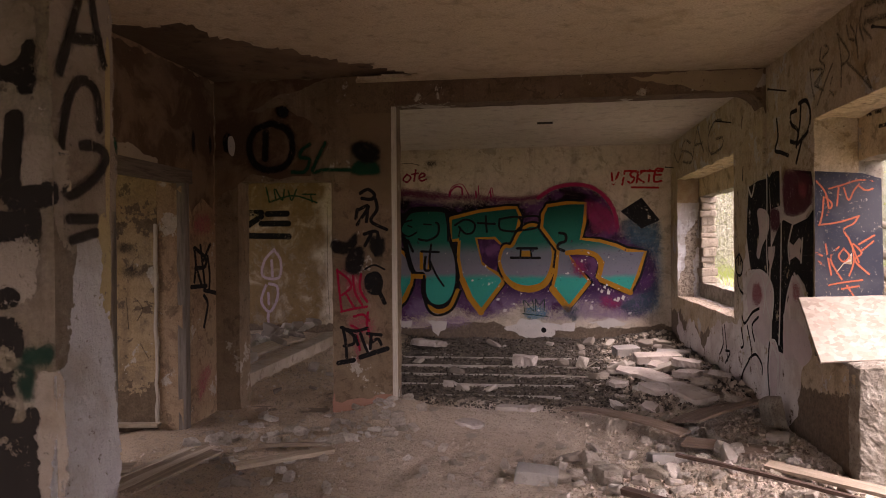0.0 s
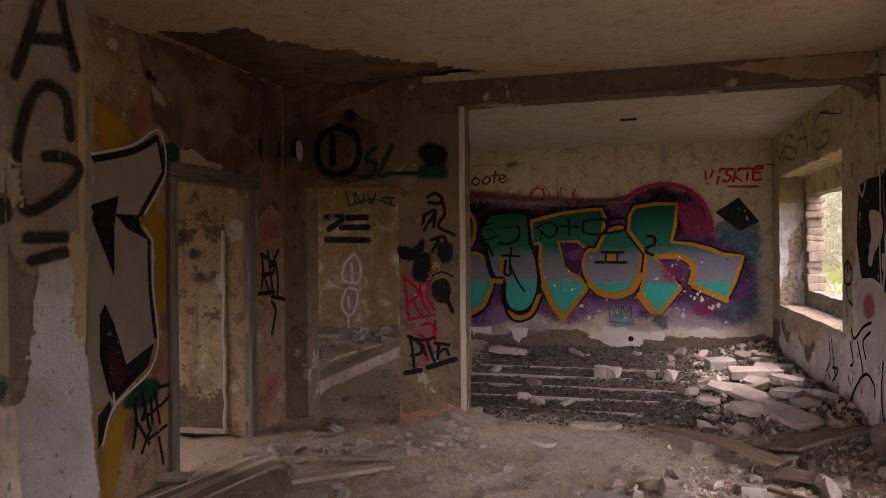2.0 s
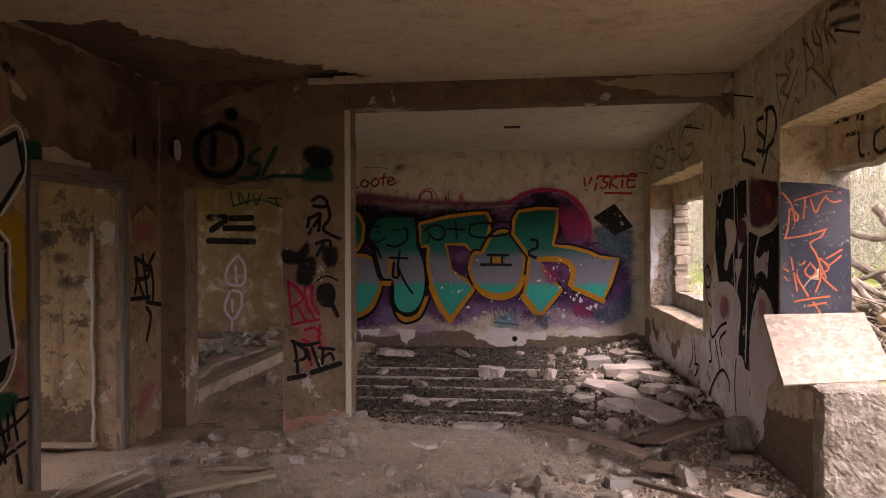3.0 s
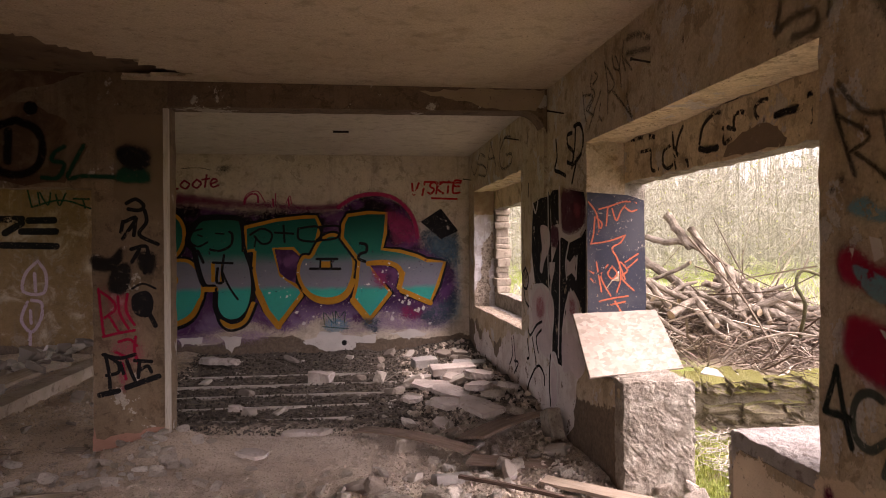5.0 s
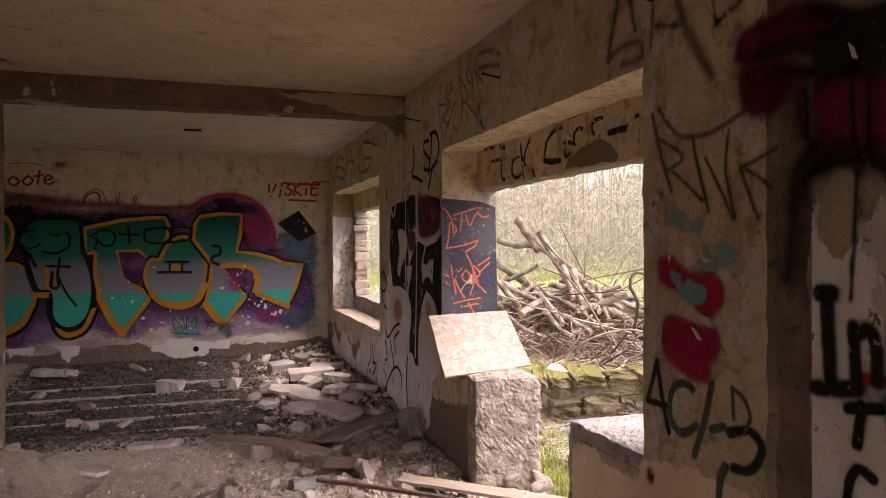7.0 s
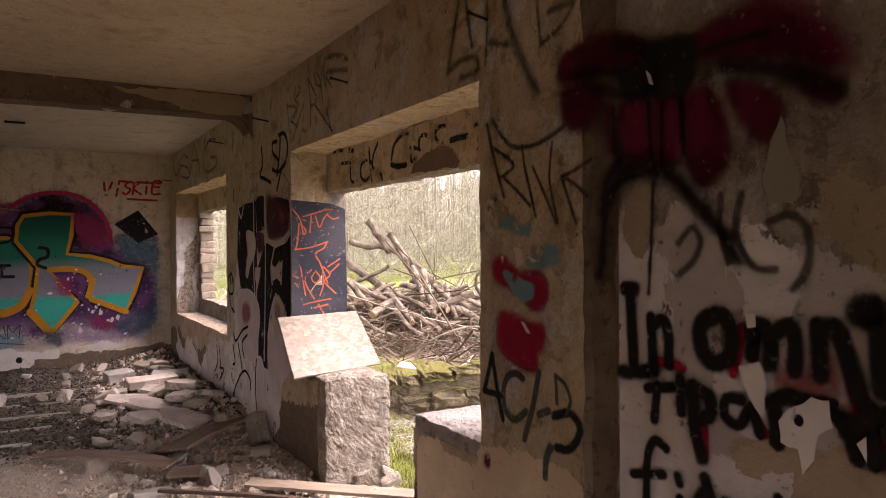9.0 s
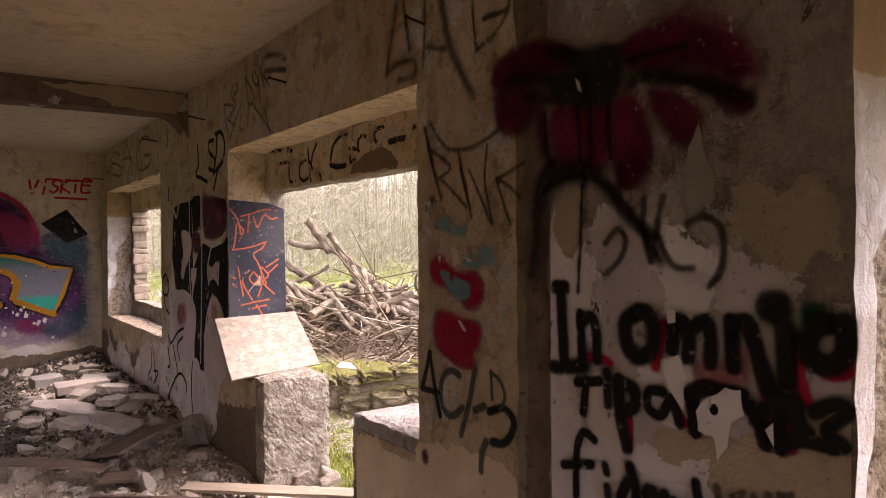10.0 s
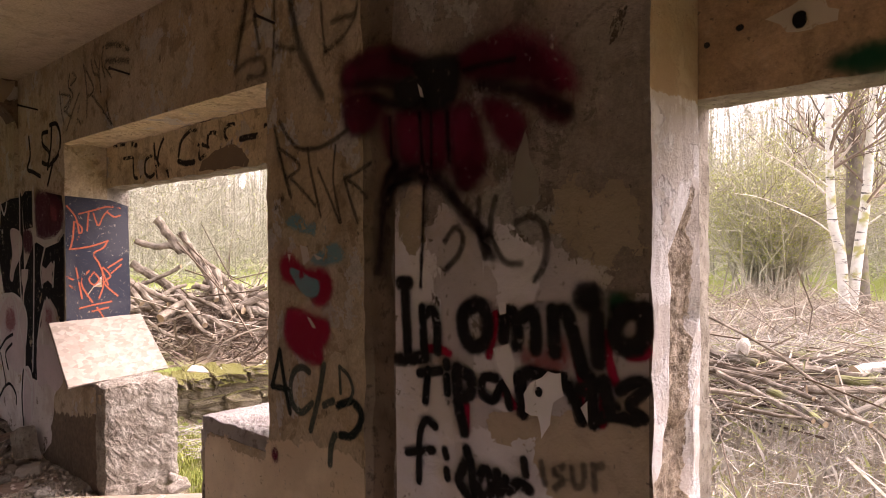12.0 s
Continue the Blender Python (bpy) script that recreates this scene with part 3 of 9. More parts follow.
def dirt(name):
    m, nt, bs = mat(name, 0.97)
    vec = n_coord(nt)
    x, y, z = n_sep(nt, vec)
    n1, n2, n3 = n_noise(nt, vec, 1.1, 5), n_noise(nt, vec, 9, 6, 0.7), n_noise(nt, vec, 60, 5, 0.75)
    west = n_step(nt, n_math(nt, "ADD", x, n_math(nt, "MULTIPLY", n1, 1.2)), 1.0, -1.6)          # warm shade on the west side, cool window light east, put into the earth colour
    col = n_mix(nt, n_step(nt, n1, 0.36, 0.62), (0.56, 0.465, 0.38), (0.67, 0.575, 0.485))
    col = n_mix(nt, n_math(nt, "MULTIPLY", west, 0.8), col, n_mix(nt, n2, (0.50, 0.38, 0.262), (0.62, 0.49, 0.36)))
    col = n_mix(nt, n_math(nt, "MULTIPLY", n_step(nt, n2, 0.5, 0.66), 0.75), col, (0.38, 0.31, 0.255))
    # back-room ground is darker, except along its west side
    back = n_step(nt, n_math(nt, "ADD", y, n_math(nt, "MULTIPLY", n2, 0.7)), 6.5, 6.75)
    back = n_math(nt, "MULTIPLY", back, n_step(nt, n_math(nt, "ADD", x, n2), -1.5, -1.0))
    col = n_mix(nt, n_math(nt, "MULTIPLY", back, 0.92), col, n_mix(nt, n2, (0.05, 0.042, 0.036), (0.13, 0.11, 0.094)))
    grit = n_step(nt, n3, 0.56, 0.66)
    col = n_mix(nt, n_math(nt, "MULTIPLY", grit, 0.35), col, (0.60, 0.545, 0.48))
    # low spots of the grit darkened in the colour, as shaded crevices
    col = n_mix(nt, n_math(nt, "MULTIPLY", n_step(nt, n3, 0.46, 0.36), 0.6), col, (0.06, 0.05, 0.045))
    h = n_math(nt, "ADD", n2, n_math(nt, "MULTIPLY", n3, 0.5))
    finish(nt, bs, col, n_bump(nt, n_math(nt, "ADD", h, n_math(nt, "MULTIPLY", n_noise(nt, vec, 22, 5, 0.75), 0.9)), 1.0, 0.035))
    return m


M_DIRT = dirt("dirt_floor")
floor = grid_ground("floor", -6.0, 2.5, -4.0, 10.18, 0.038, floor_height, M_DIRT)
structure(floor, "dusty earth floor strewn with rubble", "floor")

# broken stub of the west wall in the back room, with the rubble behind it
low_wall = solid_sheet("low_wall", [6.14, 9.9], [-0.3, 0.15], lambda u, z: False, lambda u, z, d: (X_WEST + 0.09 - d, u, z), 0.22, M_FOOTING, cell=0.06, chip=0.03, wave=0.02, seed=11.0)
structure(low_wall, "pale broken footing of a removed wall", "low wall")

# ---- sprayed and painted writing ----
def paint(name, colour, soft=0.35, wear=0.62, rough=0.75, bands=None, grain=0.25, solid=1.0, second=None, relief=0.0, tear=0.0):
    """Spray paint on a wall: soft at the edge of each line, flaked here and there. bands: (height, colour) from below."""
    m, nt, bs = mat(name, rough)
    uv = nt.nodes.new("ShaderNodeUVMap")
    u, v, _ = n_sep(nt, uv.outputs["UV"])
    du = n_math(nt, "MULTIPLY", n_math(nt, "SUBTRACT", u, 0.5), 2.0)
    r = n_math(nt, "SQRT", n_math(nt, "ADD", n_math(nt, "MULTIPLY", du, du), n_math(nt, "MULTIPLY", v, v)))
    vec = n_coord(nt)
    r = n_math(nt, "ADD", r, n_math(nt, "MULTIPLY", n_math(nt, "SUBTRACT", n_noise(nt, vec, 26, 4, 0.7), 0.5), grain))
    if tear:                       # broken outline of an old coat
        r = n_math(nt, "ADD", r, n_math(nt, "MULTIPLY", n_math(nt, "SUBTRACT", n_noise(nt, vec, 8, 9, 0.68, 0.2), 0.5), tear))
    alpha = n_math(nt, "SUBTRACT", 1.0, n_step(nt, r, 1.0 - soft - grain * 0.3, 1.0 - grain * 0.25))
    chips = n_math(nt, "SUBTRACT", 1.0, n_step(nt, n_noise(nt, vec, 7, 9, 0.72), wear, wear + 0.015))
    fleck = n_math(nt, "SUBTRACT", 1.0, n_math(nt, "MULTIPLY", n_step(nt, n_noise(nt, vec, 34, 4, 0.7), 0.60, 0.68), 0.6))
    alpha = n_math(nt, "MULTIPLY", alpha, n_math(nt, "MULTIPLY", fleck, solid))
    dots = n_math(nt, "MULTIPLY", n_math(nt, "SUBTRACT", n_noise(nt, vec, 820, 2, 0.5), 0.5), 2.2)
    alpha = n_step(nt, n_math(nt, "ADD", alpha, dots), 0.40, 0.60)            # fine droplets
    alpha = n_math(nt, "MULTIPLY", alpha, chips)
    bs.inputs["Specular IOR Level"].default_value = 0.12
    if bands:
        z = n_math(nt, "ADD", n_sep(nt, vec)[2], n_math(nt, "MULTIPLY", n_noise(nt, vec, 2.5, 3), 0.12))
        col = bands[0][1]
        for (h0, _), (h1, c1) in zip(bands, bands[1:]):
            col = n_mix(nt, n_step(nt, z, h0 + 0.06, h1 + 0.06), col, c1)
    else:
        col = n_mix(nt, n_noise(nt, vec, 5, 4), tuple(q * 0.75 for q in colour), tuple(min(1.0, q * 1.2) for q in colour))
    if second:
        col = n_mix(nt, n_step(nt, n_noise(nt, vec, 2.2, 5, 0.62, 0.5), 0.46, 0.62), col, second)
    put_in(nt, bs.inputs["Base Color"], col)
    if relief:
        put_in(nt, bs.inputs["Normal"], n_bump(nt, n_math(nt, "ADD", n_noise(nt, vec, 14, 6, 0.7), n_math(nt, "MULTIPLY", n_noise(nt, vec, 60, 4, 0.7), 0.4)), relief, 0.02))
    tr = nt.nodes.new("ShaderNodeBsdfTransparent")
    mx = nt.nodes.new("ShaderNodeMixShader")
    nt.links.new(alpha, mx.inputs[0])
    nt.links.new(tr.outputs[0], mx.inputs[1])
    nt.links.new(bs.outputs[0], mx.inputs[2])
    nt.links.new(mx.outputs[0], nt.nodes["Material Output"].inputs["Surface"])
    return m


P_BLACK = paint("black_spray", (0.012, 0.011, 0.012), 0.30)
P_SOFTBLACK = paint("soft_black_spray", (0.014, 0.012, 0.012), 0.7, 0.70)
P_GREYBLACK = paint("faded_black_marker", (0.05, 0.043, 0.037), 0.8, 0.60, solid=0.6)
P_RED = paint("red_spray", (0.42, 0.02, 0.025), 0.35)
P_CRIMSON = paint("crimson_spray", (0.34, 0.012, 0.045), 0.75, 0.72)
P_DARKRED = paint("dark_red_spray", (0.055, 0.004, 0.014), 0.95, 0.74, solid=0.97, second=(0.10, 0.008, 0.025))
P_PINK = paint("pink_spray", (0.36, 0.10, 0.115), 0.95, 0.60, grain=0.7, solid=0.62)
P_BLUE = paint("light_blue_spray", (0.16, 0.33, 0.40), 0.7, 0.56, solid=0.7)
P_GREEN = paint("green_spray", (0.008, 0.055, 0.03), 0.75, 0.64, grain=0.4, solid=0.9)
P_YELLOW = paint("yellow_spray", (0.36, 0.21, 0.02), 0.9, 0.62, grain=0.6, solid=0.9)
P_ORANGE = paint("orange_marker", (0.50, 0.14, 0.075), 0.6, 0.57, grain=0.6, solid=0.92)
P_VIOLET = paint("pale_violet_spray", (0.30, 0.20, 0.33), 0.95, 0.62, grain=0.7, solid=0.6)
P_MAGENTA = paint("magenta_spray", (0.36, 0.03, 0.09), 0.5, 0.68)
P_SKYBLUE = paint("sky_blue_spray", (0.10, 0.25, 0.36), 0.95, 0.62, grain=0.7, solid=0.62)
P_WHITE = paint("white_spray", (0.62, 0.58, 0.56), 0.25, 0.66)
P_LILAC = paint("lilac_chalk_spray", (0.50, 0.38, 0.46), 0.6, 0.62, solid=0.8)
P_FAINT = paint("worn_black_letters", (0.045, 0.038, 0.032), 0.85, 0.60, solid=0.58)
P_NAVY = paint("navy_paint", (0.04, 0.043, 0.06), 0.06, 0.62, grain=0.05, second=(0.065, 0.065, 0.078))
P_GREY = paint("grey_fill_paint", (0.30, 0.275, 0.25), 0.05, 0.74, grain=0.05)
P_PINKGREY = paint("pink_grey_fill", (0.60, 0.50, 0.50), 0.4, 0.66)
P_GOLD = paint("golden_outline", (0.42, 0.19, 0.02), 0.16, 0.66, grain=0.12)
P_TEAL = paint("teal_letter_fill", (0.02, 0.25, 0.2), 0.05, 0.655, grain=0.05,
               bands=((0.55, (0.02, 0.30, 0.24)), (0.92, (0.015, 0.33, 0.27)), (1.02, (0.20, 0.19, 0.23)), (1.28, (0.16, 0.165, 0.20)), (1.5, (0.008, 0.13, 0.095)), (2.1, (0.004, 0.06, 0.042))))
P_MAGHAZE = paint("dark_pink_haze", (0.16, 0.03, 0.07), 0.9, 0.68, solid=0.75)
P_COAT2 = paint("purple_gap", (0.055, 0.018, 0.06), 0.1, 0.66, second=(0.13, 0.05, 0.13))
P_ACID = paint("grey_green_spray", (0.07, 0.085, 0.07), 0.55, 0.70, solid=0.8)
P_CRIMHAZE = paint("crimson_haze", (0.16, 0.014, 0.048), 0.95, 0.70, solid=0.6)
P_STREAK = paint("pale_streak", (0.27, 0.25, 0.22), 0.2, 0.70, 0.9, grain=0.6)
P_BARE2 = paint("bluish_bare_patch", (0.80, 0.79, 0.84), 0.12, 0.74, 0.9, grain=0.9)
P_MAROON = paint("maroon_haze", (0.10, 0.028, 0.045), 0.9, 0.70, solid=0.85)
P_DARKHAZE = paint("black_haze", (0.014, 0.006, 0.008), 0.98, 0.75, solid=0.72)
P_STUBINK = paint("soft_faded_black", (0.035, 0.03, 0.026), 0.92, 0.62, grain=0.5, solid=0.58)
P_DARKREDHAZE = paint("dark_red_haze", (0.09, 0.02, 0.02), 0.95, 0.75, solid=0.6)
P_CROSS = paint("filler_patch", (0.50, 0.44, 0.36), 0.1, 0.78, 0.9, grain=0.2)
P_FAINTBLUE = paint("faint_blue_spray", (0.05, 0.08, 0.12), 0.9, 0.6, solid=0.55)
P_FAINTYEL = paint("faint_yellow_spray", (0.34, 0.24, 0.06), 0.95, 0.6, solid=0.3)
P_STEM = paint("thin_black_spray", (0.016, 0.010, 0.012), 0.98, 0.66, grain=0.7, solid=0.8)
P_LINTINK = paint("worn_lintel_black", (0.03, 0.025, 0.02), 0.5, 0.535, grain=0.6)
P_DARKGREEN = paint("blackish_green_spray", (0.010, 0.026, 0.018), 0.9, 0.64, grain=0.5, solid=0.85)
P_DARKHOOK = paint("greenish_black_spray", (0.014, 0.02, 0.017), 0.65, 0.68, grain=0.4, solid=0.92)
P_HEART = paint("blurred_crimson_spray", (0.31, 0.014, 0.045), 0.9, 0.70, grain=0.35, solid=0.95)
P_WORD = paint("half_faded_black", (0.05, 0.043, 0.036), 0.85, 0.64, solid=0.62)
P_BARE = paint("bare_patch", (0.62, 0.58, 0.55), 0.12, 0.72, 0.9, grain=0.9)
P_BROWNBARE = paint("brown_bare_patch", (0.24, 0.175, 0.12), 0.10, 0.8, 0.95, grain=0.9, relief=0.7)
P_LIGHTBARE = paint("pale_bare_patch", (0.40, 0.33, 0.25), 0.10, 0.75, 0.95, grain=0.9, relief=0.7)

EAST = lambda s, v, d: (X_EAST - d, -s, v)          # s runs against y
NORTH = lambda s, v, d: (s, Y_BACK - d, v)
PART = lambda s, v, d: (s, Y_PART - d, v)
WEST = lambda s, v, d: (X_WEST + d, s, v)
STUB_END = lambda s, v, d: (-1.0 + d, s, v)
STUB_FACE = lambda s, v, d: (s, 1.20 - d, v)
JAMB = lambda s, v, d: (s, 4.88 - d, v)
LINTEL = lambda s, v, d: (2.405 - d, -s, v)
SIDE = lambda s, v, d: (s, 5.275 - d, v)


def smooth_line(pts, n=5, closed=False):
    """Catmull-Rom through the points."""
    pts = [Vector(p) for p in pts]
    if len(pts) < 3:
        return [pts[0].lerp(pts[-1], i / n) for i in range(n + 1)]
    k = len(pts)
    get = (lambda i: pts[i % k]) if closed else (lambda i: pts[min(max(i, 0), k - 1)])
    out = []
    for i in range(k if closed else k - 1):
        a, b, c, d = get(i - 1), get(i), get(i + 1), get(i + 2)
        for j in range(n):
            t = j / n
            out.append(0.5 * (2 * b + (c - a) * t + (2 * a - 5 * b + 4 * c - d) * t * t + (3 * b - a - 3 * c + d) * t * t * t))
    return out + ([] if closed else [pts[-1]])


def ragged(pts, step=0.05, amp=0.03, seed=0.0):
    """The outline with a torn edge."""
    out = []
    for a, b in zip(pts, pts[1:] + pts[:1]):
        a, b = Vector(a), Vector(b)
        n = max(1, round((b - a).length / step))
        for i in range(n):
            p = a.lerp(b, i / n)
            q = Vector((p.x * 9, p.y * 9, seed))
            w = noise.noise_vector(q) * amp + noise.noise_vector(q * 3.3) * amp * 0.6
            out.append((p.x + w.x, p.y + w.y))
    return out


class Sheet:
    """Collects painted lines, fields and clouds of one colour on one plane into a mesh."""

    def __init__(self, plane, base=0.004):
        self.plane, self.depth, self.v, self.f, self.uv = plane, max(0.0014, base - 0.0022), [], [], []

    def point(self, s, v, d, uv):
        self.v.append(self.plane(s, v, d))
        self.uv.append(uv)
        return len(self.v) - 1

    def line(self, pts, width, curve=True, closed=False, taper=0.0):
        pts = smooth_line(pts, 5, closed) if curve else [Vector(p) for p in pts]
        if closed:
            pts = pts + pts[:2]
        h, n = width / 2, len(pts)
        first, last = (pts[0] - pts[1]).normalized() * h, (pts[-1] - pts[-2]).normalized() * h
        row = [(pts[0] + first, 1.0)] + [(p, 0.0) for p in pts] + [(pts[-1] + last, 1.0)]
        if closed:
            row = [(p, 0.0) for p in pts]
        ids = []
        for i, (p, e) in enumerate(row):
            a, b = row[max(i - 1, 0)][0], row[min(i + 1, len(row) - 1)][0]
            t = (b - a).normalized()
            k = h * (1 - taper * i / len(row))
            side = Vector((-t.y, t.x)) * k
            d = self.depth + 0.00005 * i / len(row)
            ids.append((self.point(*(p + side), d, (0.0, e)), self.point(*p, d, (0.5, e)), self.point(*(p - side), d, (1.0, e))))
        for q, w in zip(ids, ids[1:]):
            self.f += [[q[0], q[1], w[1], w[0]], [q[1], q[2], w[2], w[1]]]
        self.depth += 0.00006
        return self

    def lines(self, many, width, **more):
        for pts in many:
            self.line(pts, width, **more)
        return self

    def field(self, pts, curve=False):
        pts = smooth_line(pts, 4, True) if curve else pts
        self.f.append([self.point(p[0], p[1], self.depth, (0.5, 0.0)) for p in pts])
        self.depth += 0.00006
        return self

    def soft(self, shapes, edge, stop=None, start=None):
        """One outline, or several as one, whose paint thins out over the width edge."""
        shapes = [shapes] if not isinstance(shapes[0], list) else shapes
        shapes = [[(p.x, p.y) for p in smooth_line(s, 4, True)] for s in shapes]
        everything = [p for s in shapes for p in s]
        lo = [min(p[k] for p in everything) - edge * 0.6 for k in (0, 1)]
        hi = [max(p[k] for p in everything) + edge * 0.6 for k in (0, 1)]
        lo[0] = max(lo[0], start) if start else lo[0]
        hi[0] = min(hi[0], stop) if stop else hi[0]
        step = max(edge / 5, (hi[0] - lo[0]) / 90)
        na, nb = [max(2, math.ceil((hi[k] - lo[k]) / step)) for k in (0, 1)]
        us, vs = np.meshgrid(np.linspace(lo[0], hi[0], na + 1), np.linspace(lo[1], hi[1], nb + 1))
        best = np.full(us.shape, -1e9)
        for s in shapes:
            inside, dist = np.zeros(us.shape, bool), np.full(us.shape, 1e9)
            for (a, b), (c, d) in zip(s, s[1:] + s[:1]):
                ex, ey = c - a, d - b
                t = np.clip(((us - a) * ex + (vs - b) * ey) / (ex * ex + ey * ey + 1e-12), 0, 1)
                dist = np.minimum(dist, np.hypot(us - a - t * ex, vs - b - t * ey))
                if b != d:
                    inside ^= ((b > vs) != (d > vs)) & (us < a + (vs - b) / (d - b) * ex)
            best = np.maximum(best, np.where(inside, dist, -dist))
        fade = np.clip(0.45 - best / edge, 0, 1)
        ids = {}
        for q in range(nb):
            for p in range(na):
                ring = ((q, p), (q, p + 1), (q + 1, p + 1), (q + 1, p))
                if min(fade[k] for k in ring) < 0.999:
                    for k in ring:
                        if k not in ids:
                            ids[k] = self.point(float(us[k]), float(vs[k]), self.depth, (0.5, float(fade[k])))
                    self.f.append([ids[k] for k in ring])
        self.depth += 0.00006
        return self

    def cloud(self, s, v, rs, rv, tilt=0.0):
        c, q = math.cos(radians(tilt)), math.sin(radians(tilt))
        ids = [self.point(s + a * rs * c - b * rv * q, v + a * rs * q + b * rv * c, self.depth, (0.5 + a / 2, b)) for a, b in ((-1, -1), (1, -1), (1, 1), (-1, 1))]
        self.f.append(ids)
        self.depth += 0.00006
        return self

    def done(self, name, material, parent, label=""):
        ob = from_lists(name, self.v, self.f, material, parent, label)
        layer = ob.data.uv_layers.new(name="UVMap")
        layer.data.foreach_set("uv", [c for lp in ob.data.loops for c in self.uv[lp.vertex_index]])
        return ob


GLYPHS = {
    "A": "00 49 90;23 73", "B": "00 09 69 87 65 05;65 94 91 60 00", "C": "98 59 16 13 40 81", "D": "00 09 59 96 93 50 00", "E": "99 09 00 90;05 75",
    "F": "99 09 00;05 65", "G": "98 59 16 13 40 81 94 54", "I": "40 49", "K": "00 09;89 04 90", "L": "09 00 80", "M": "00 09 44 99 90", "N": "00 09 90 99",
    "O": "49 15 13 40 83 86 49", "P": "00 09 79 96 64 04", "R": "00 09 79 96 64 04;44 90", "S": "98 59 17 35 74 72 40 01", "T": "09 99;49 40",
    "U": "09 03 30 73 79", "V": "09 40 99", "Z": "09 99 00 90", "i": "45 40;48 49", "n": "06 00;04 36 65 70", "m": "06 00;04 25 45 40;44 65 85 90",
    "o": "46 13 40 73 46", "a": "76 36 02 30 62 76 80", "p": "06 00;06 56 63 13", "r": "06 00;03 36 66", "t": "39 31 60;16 76", "u": "06 02 30 62 66 70",
    "s": "76 36 14 63 50 10", "f": "89 58 40;15 75", "d": "79 70;72 30 13 36 74", "e": "13 73 56 15 12 40 71", "z": "06 76 00 80", "c": "66 26 03 30 71",
}


def letters(text, s, v, high, wide, slant=0.0, jitter=0.03, rise=0.0, seed=1):
    """Hand-drawn letters as lines: each wide across, high tall."""
    rnd, out = random.Random(seed), []
    for ch in text:
        if ch != " ":
            lift, turn = rnd.uniform(-1, 1) * high * 0.05, rnd.uniform(-1, 1) * 0.06
            for run in GLYPHS[ch].split(";"):
                pts = []
                for p in run.split():
                    a, b = int(p[0]) / 9 * wide * 0.8, int(p[1]) / 9 * high
                    pts.append((s + a + slant * b - turn * b + rnd.uniform(-1, 1) * jitter * wide, v + b + lift + turn * a + rnd.uniform(-1, 1) * jitter * high))
                out.append(pts)
        s, v = s + wide, v + rise
    return out


def tag(plane, parent, label, material, width, runs, curve=True, base=0.004, name="graffiti"):
    return Sheet(plane, base).lines(runs, width, curve=curve).done(name, material, parent, label)


# mural on the north wall: clouds of colour behind, then letters
SPLASHES = ([(0.868, 2.104), (1.097, 2.06), (1.324, 1.86), (1.398, 1.623), (1.172, 1.585), (0.905, 1.785)], [(0.633, 1.229), (0.903, 1.15), (0.864, 0.95), (0.71, 0.989)], [(1.093, 0.714), (1.395, 0.64), (1.357, 0.481), (1.092, 0.516)],)
BLUES = ([(1.399, 1.819), (1.918, 1.813), (1.932, 1.23), (1.584, 1.387), (1.398, 1.584)], [(1.358, 0.56), (1.769, 0.84), (1.931, 0.997), (1.9, 0.53), (1.544, 0.367)], [(0.514, 0.547), (0.786, 0.511), (0.746, 0.311), (0.552, 0.347)],)
mural = new("mural")
mural.parent = wall_north
tagged(mural, "large teal and gold sprayed mural with purple clouds")
P_COAT = paint("dark_violet_coat", (0.05, 0.02, 0.06), 0.8, 0.69, grain=0.7, second=(0.10, 0.035, 0.11),
               bands=((0.50, (0.20, 0.13, 0.23)), (0.80, (0.055, 0.02, 0.07)), (1.3, (0.04, 0.013, 0.042)), (1.9, (0.013, 0.006, 0.010))))
Sheet(NORTH, 0.003).soft([(-2.78, 2.189), (-2.213, 2.189), (-1.81, 2.182), (-1.169, 2.089), (-0.701, 2.111), (-0.139, 2.108), (0.148, 2.111), (0.399, 2.297), (0.696, 2.345), (1.083, 2.231), (1.301, 1.966), (1.388, 1.63), (1.61, 1.539), (1.88, 1.31), (1.923, 0.809), (1.74, 0.496), (1.293, 0.466), (0.858, 0.57), (0.431, 0.43), (0.016, 0.553), (-0.592, 0.339), (-1.063, 0.463), (-1.56, 0.336), (-1.933, 0.27), (-2.225, 0.262), (-2.78, 0.262)], 0.34).done("ground_coat", P_COAT, mural, "dark violet ground coat with sprayed clouds")
Sheet(NORTH, 0.005).soft([(0.181, 0.504), (0.431, 0.408), (0.858, 0.614), (1.206, 0.559), (1.561, 0.728), (1.831, 0.675), (1.784, 0.359), (1.293, 0.287), (0.771, 0.307), (0.263, 0.284)], 0.22).soft([(-2.152, 0.34), (-1.747, 0.344), (-1.447, 0.311), (-1.063, 0.421), (-0.711, 0.323), (-1.064, 0.169), (-1.636, 0.153), (-2.117, 0.176)], 0.2).done("low_cloud", P_VIOLET, mural, "pale violet spray clouds")
Sheet(NORTH, 0.0055).soft([(1.432, 1.742), (1.746, 1.765), (1.973, 1.674), (1.993, 1.218), (1.967, 0.534), (1.785, 0.449), (1.877, 0.81), (1.812, 1.311), (1.475, 1.45)], 0.25).soft([(-0.005, 0.511), (0.223, 0.546), (0.347, 0.411), (0.18, 0.309), (-0.026, 0.338)], 0.12).done("blue_haze", P_SKYBLUE, mural, "light blue spray haze")
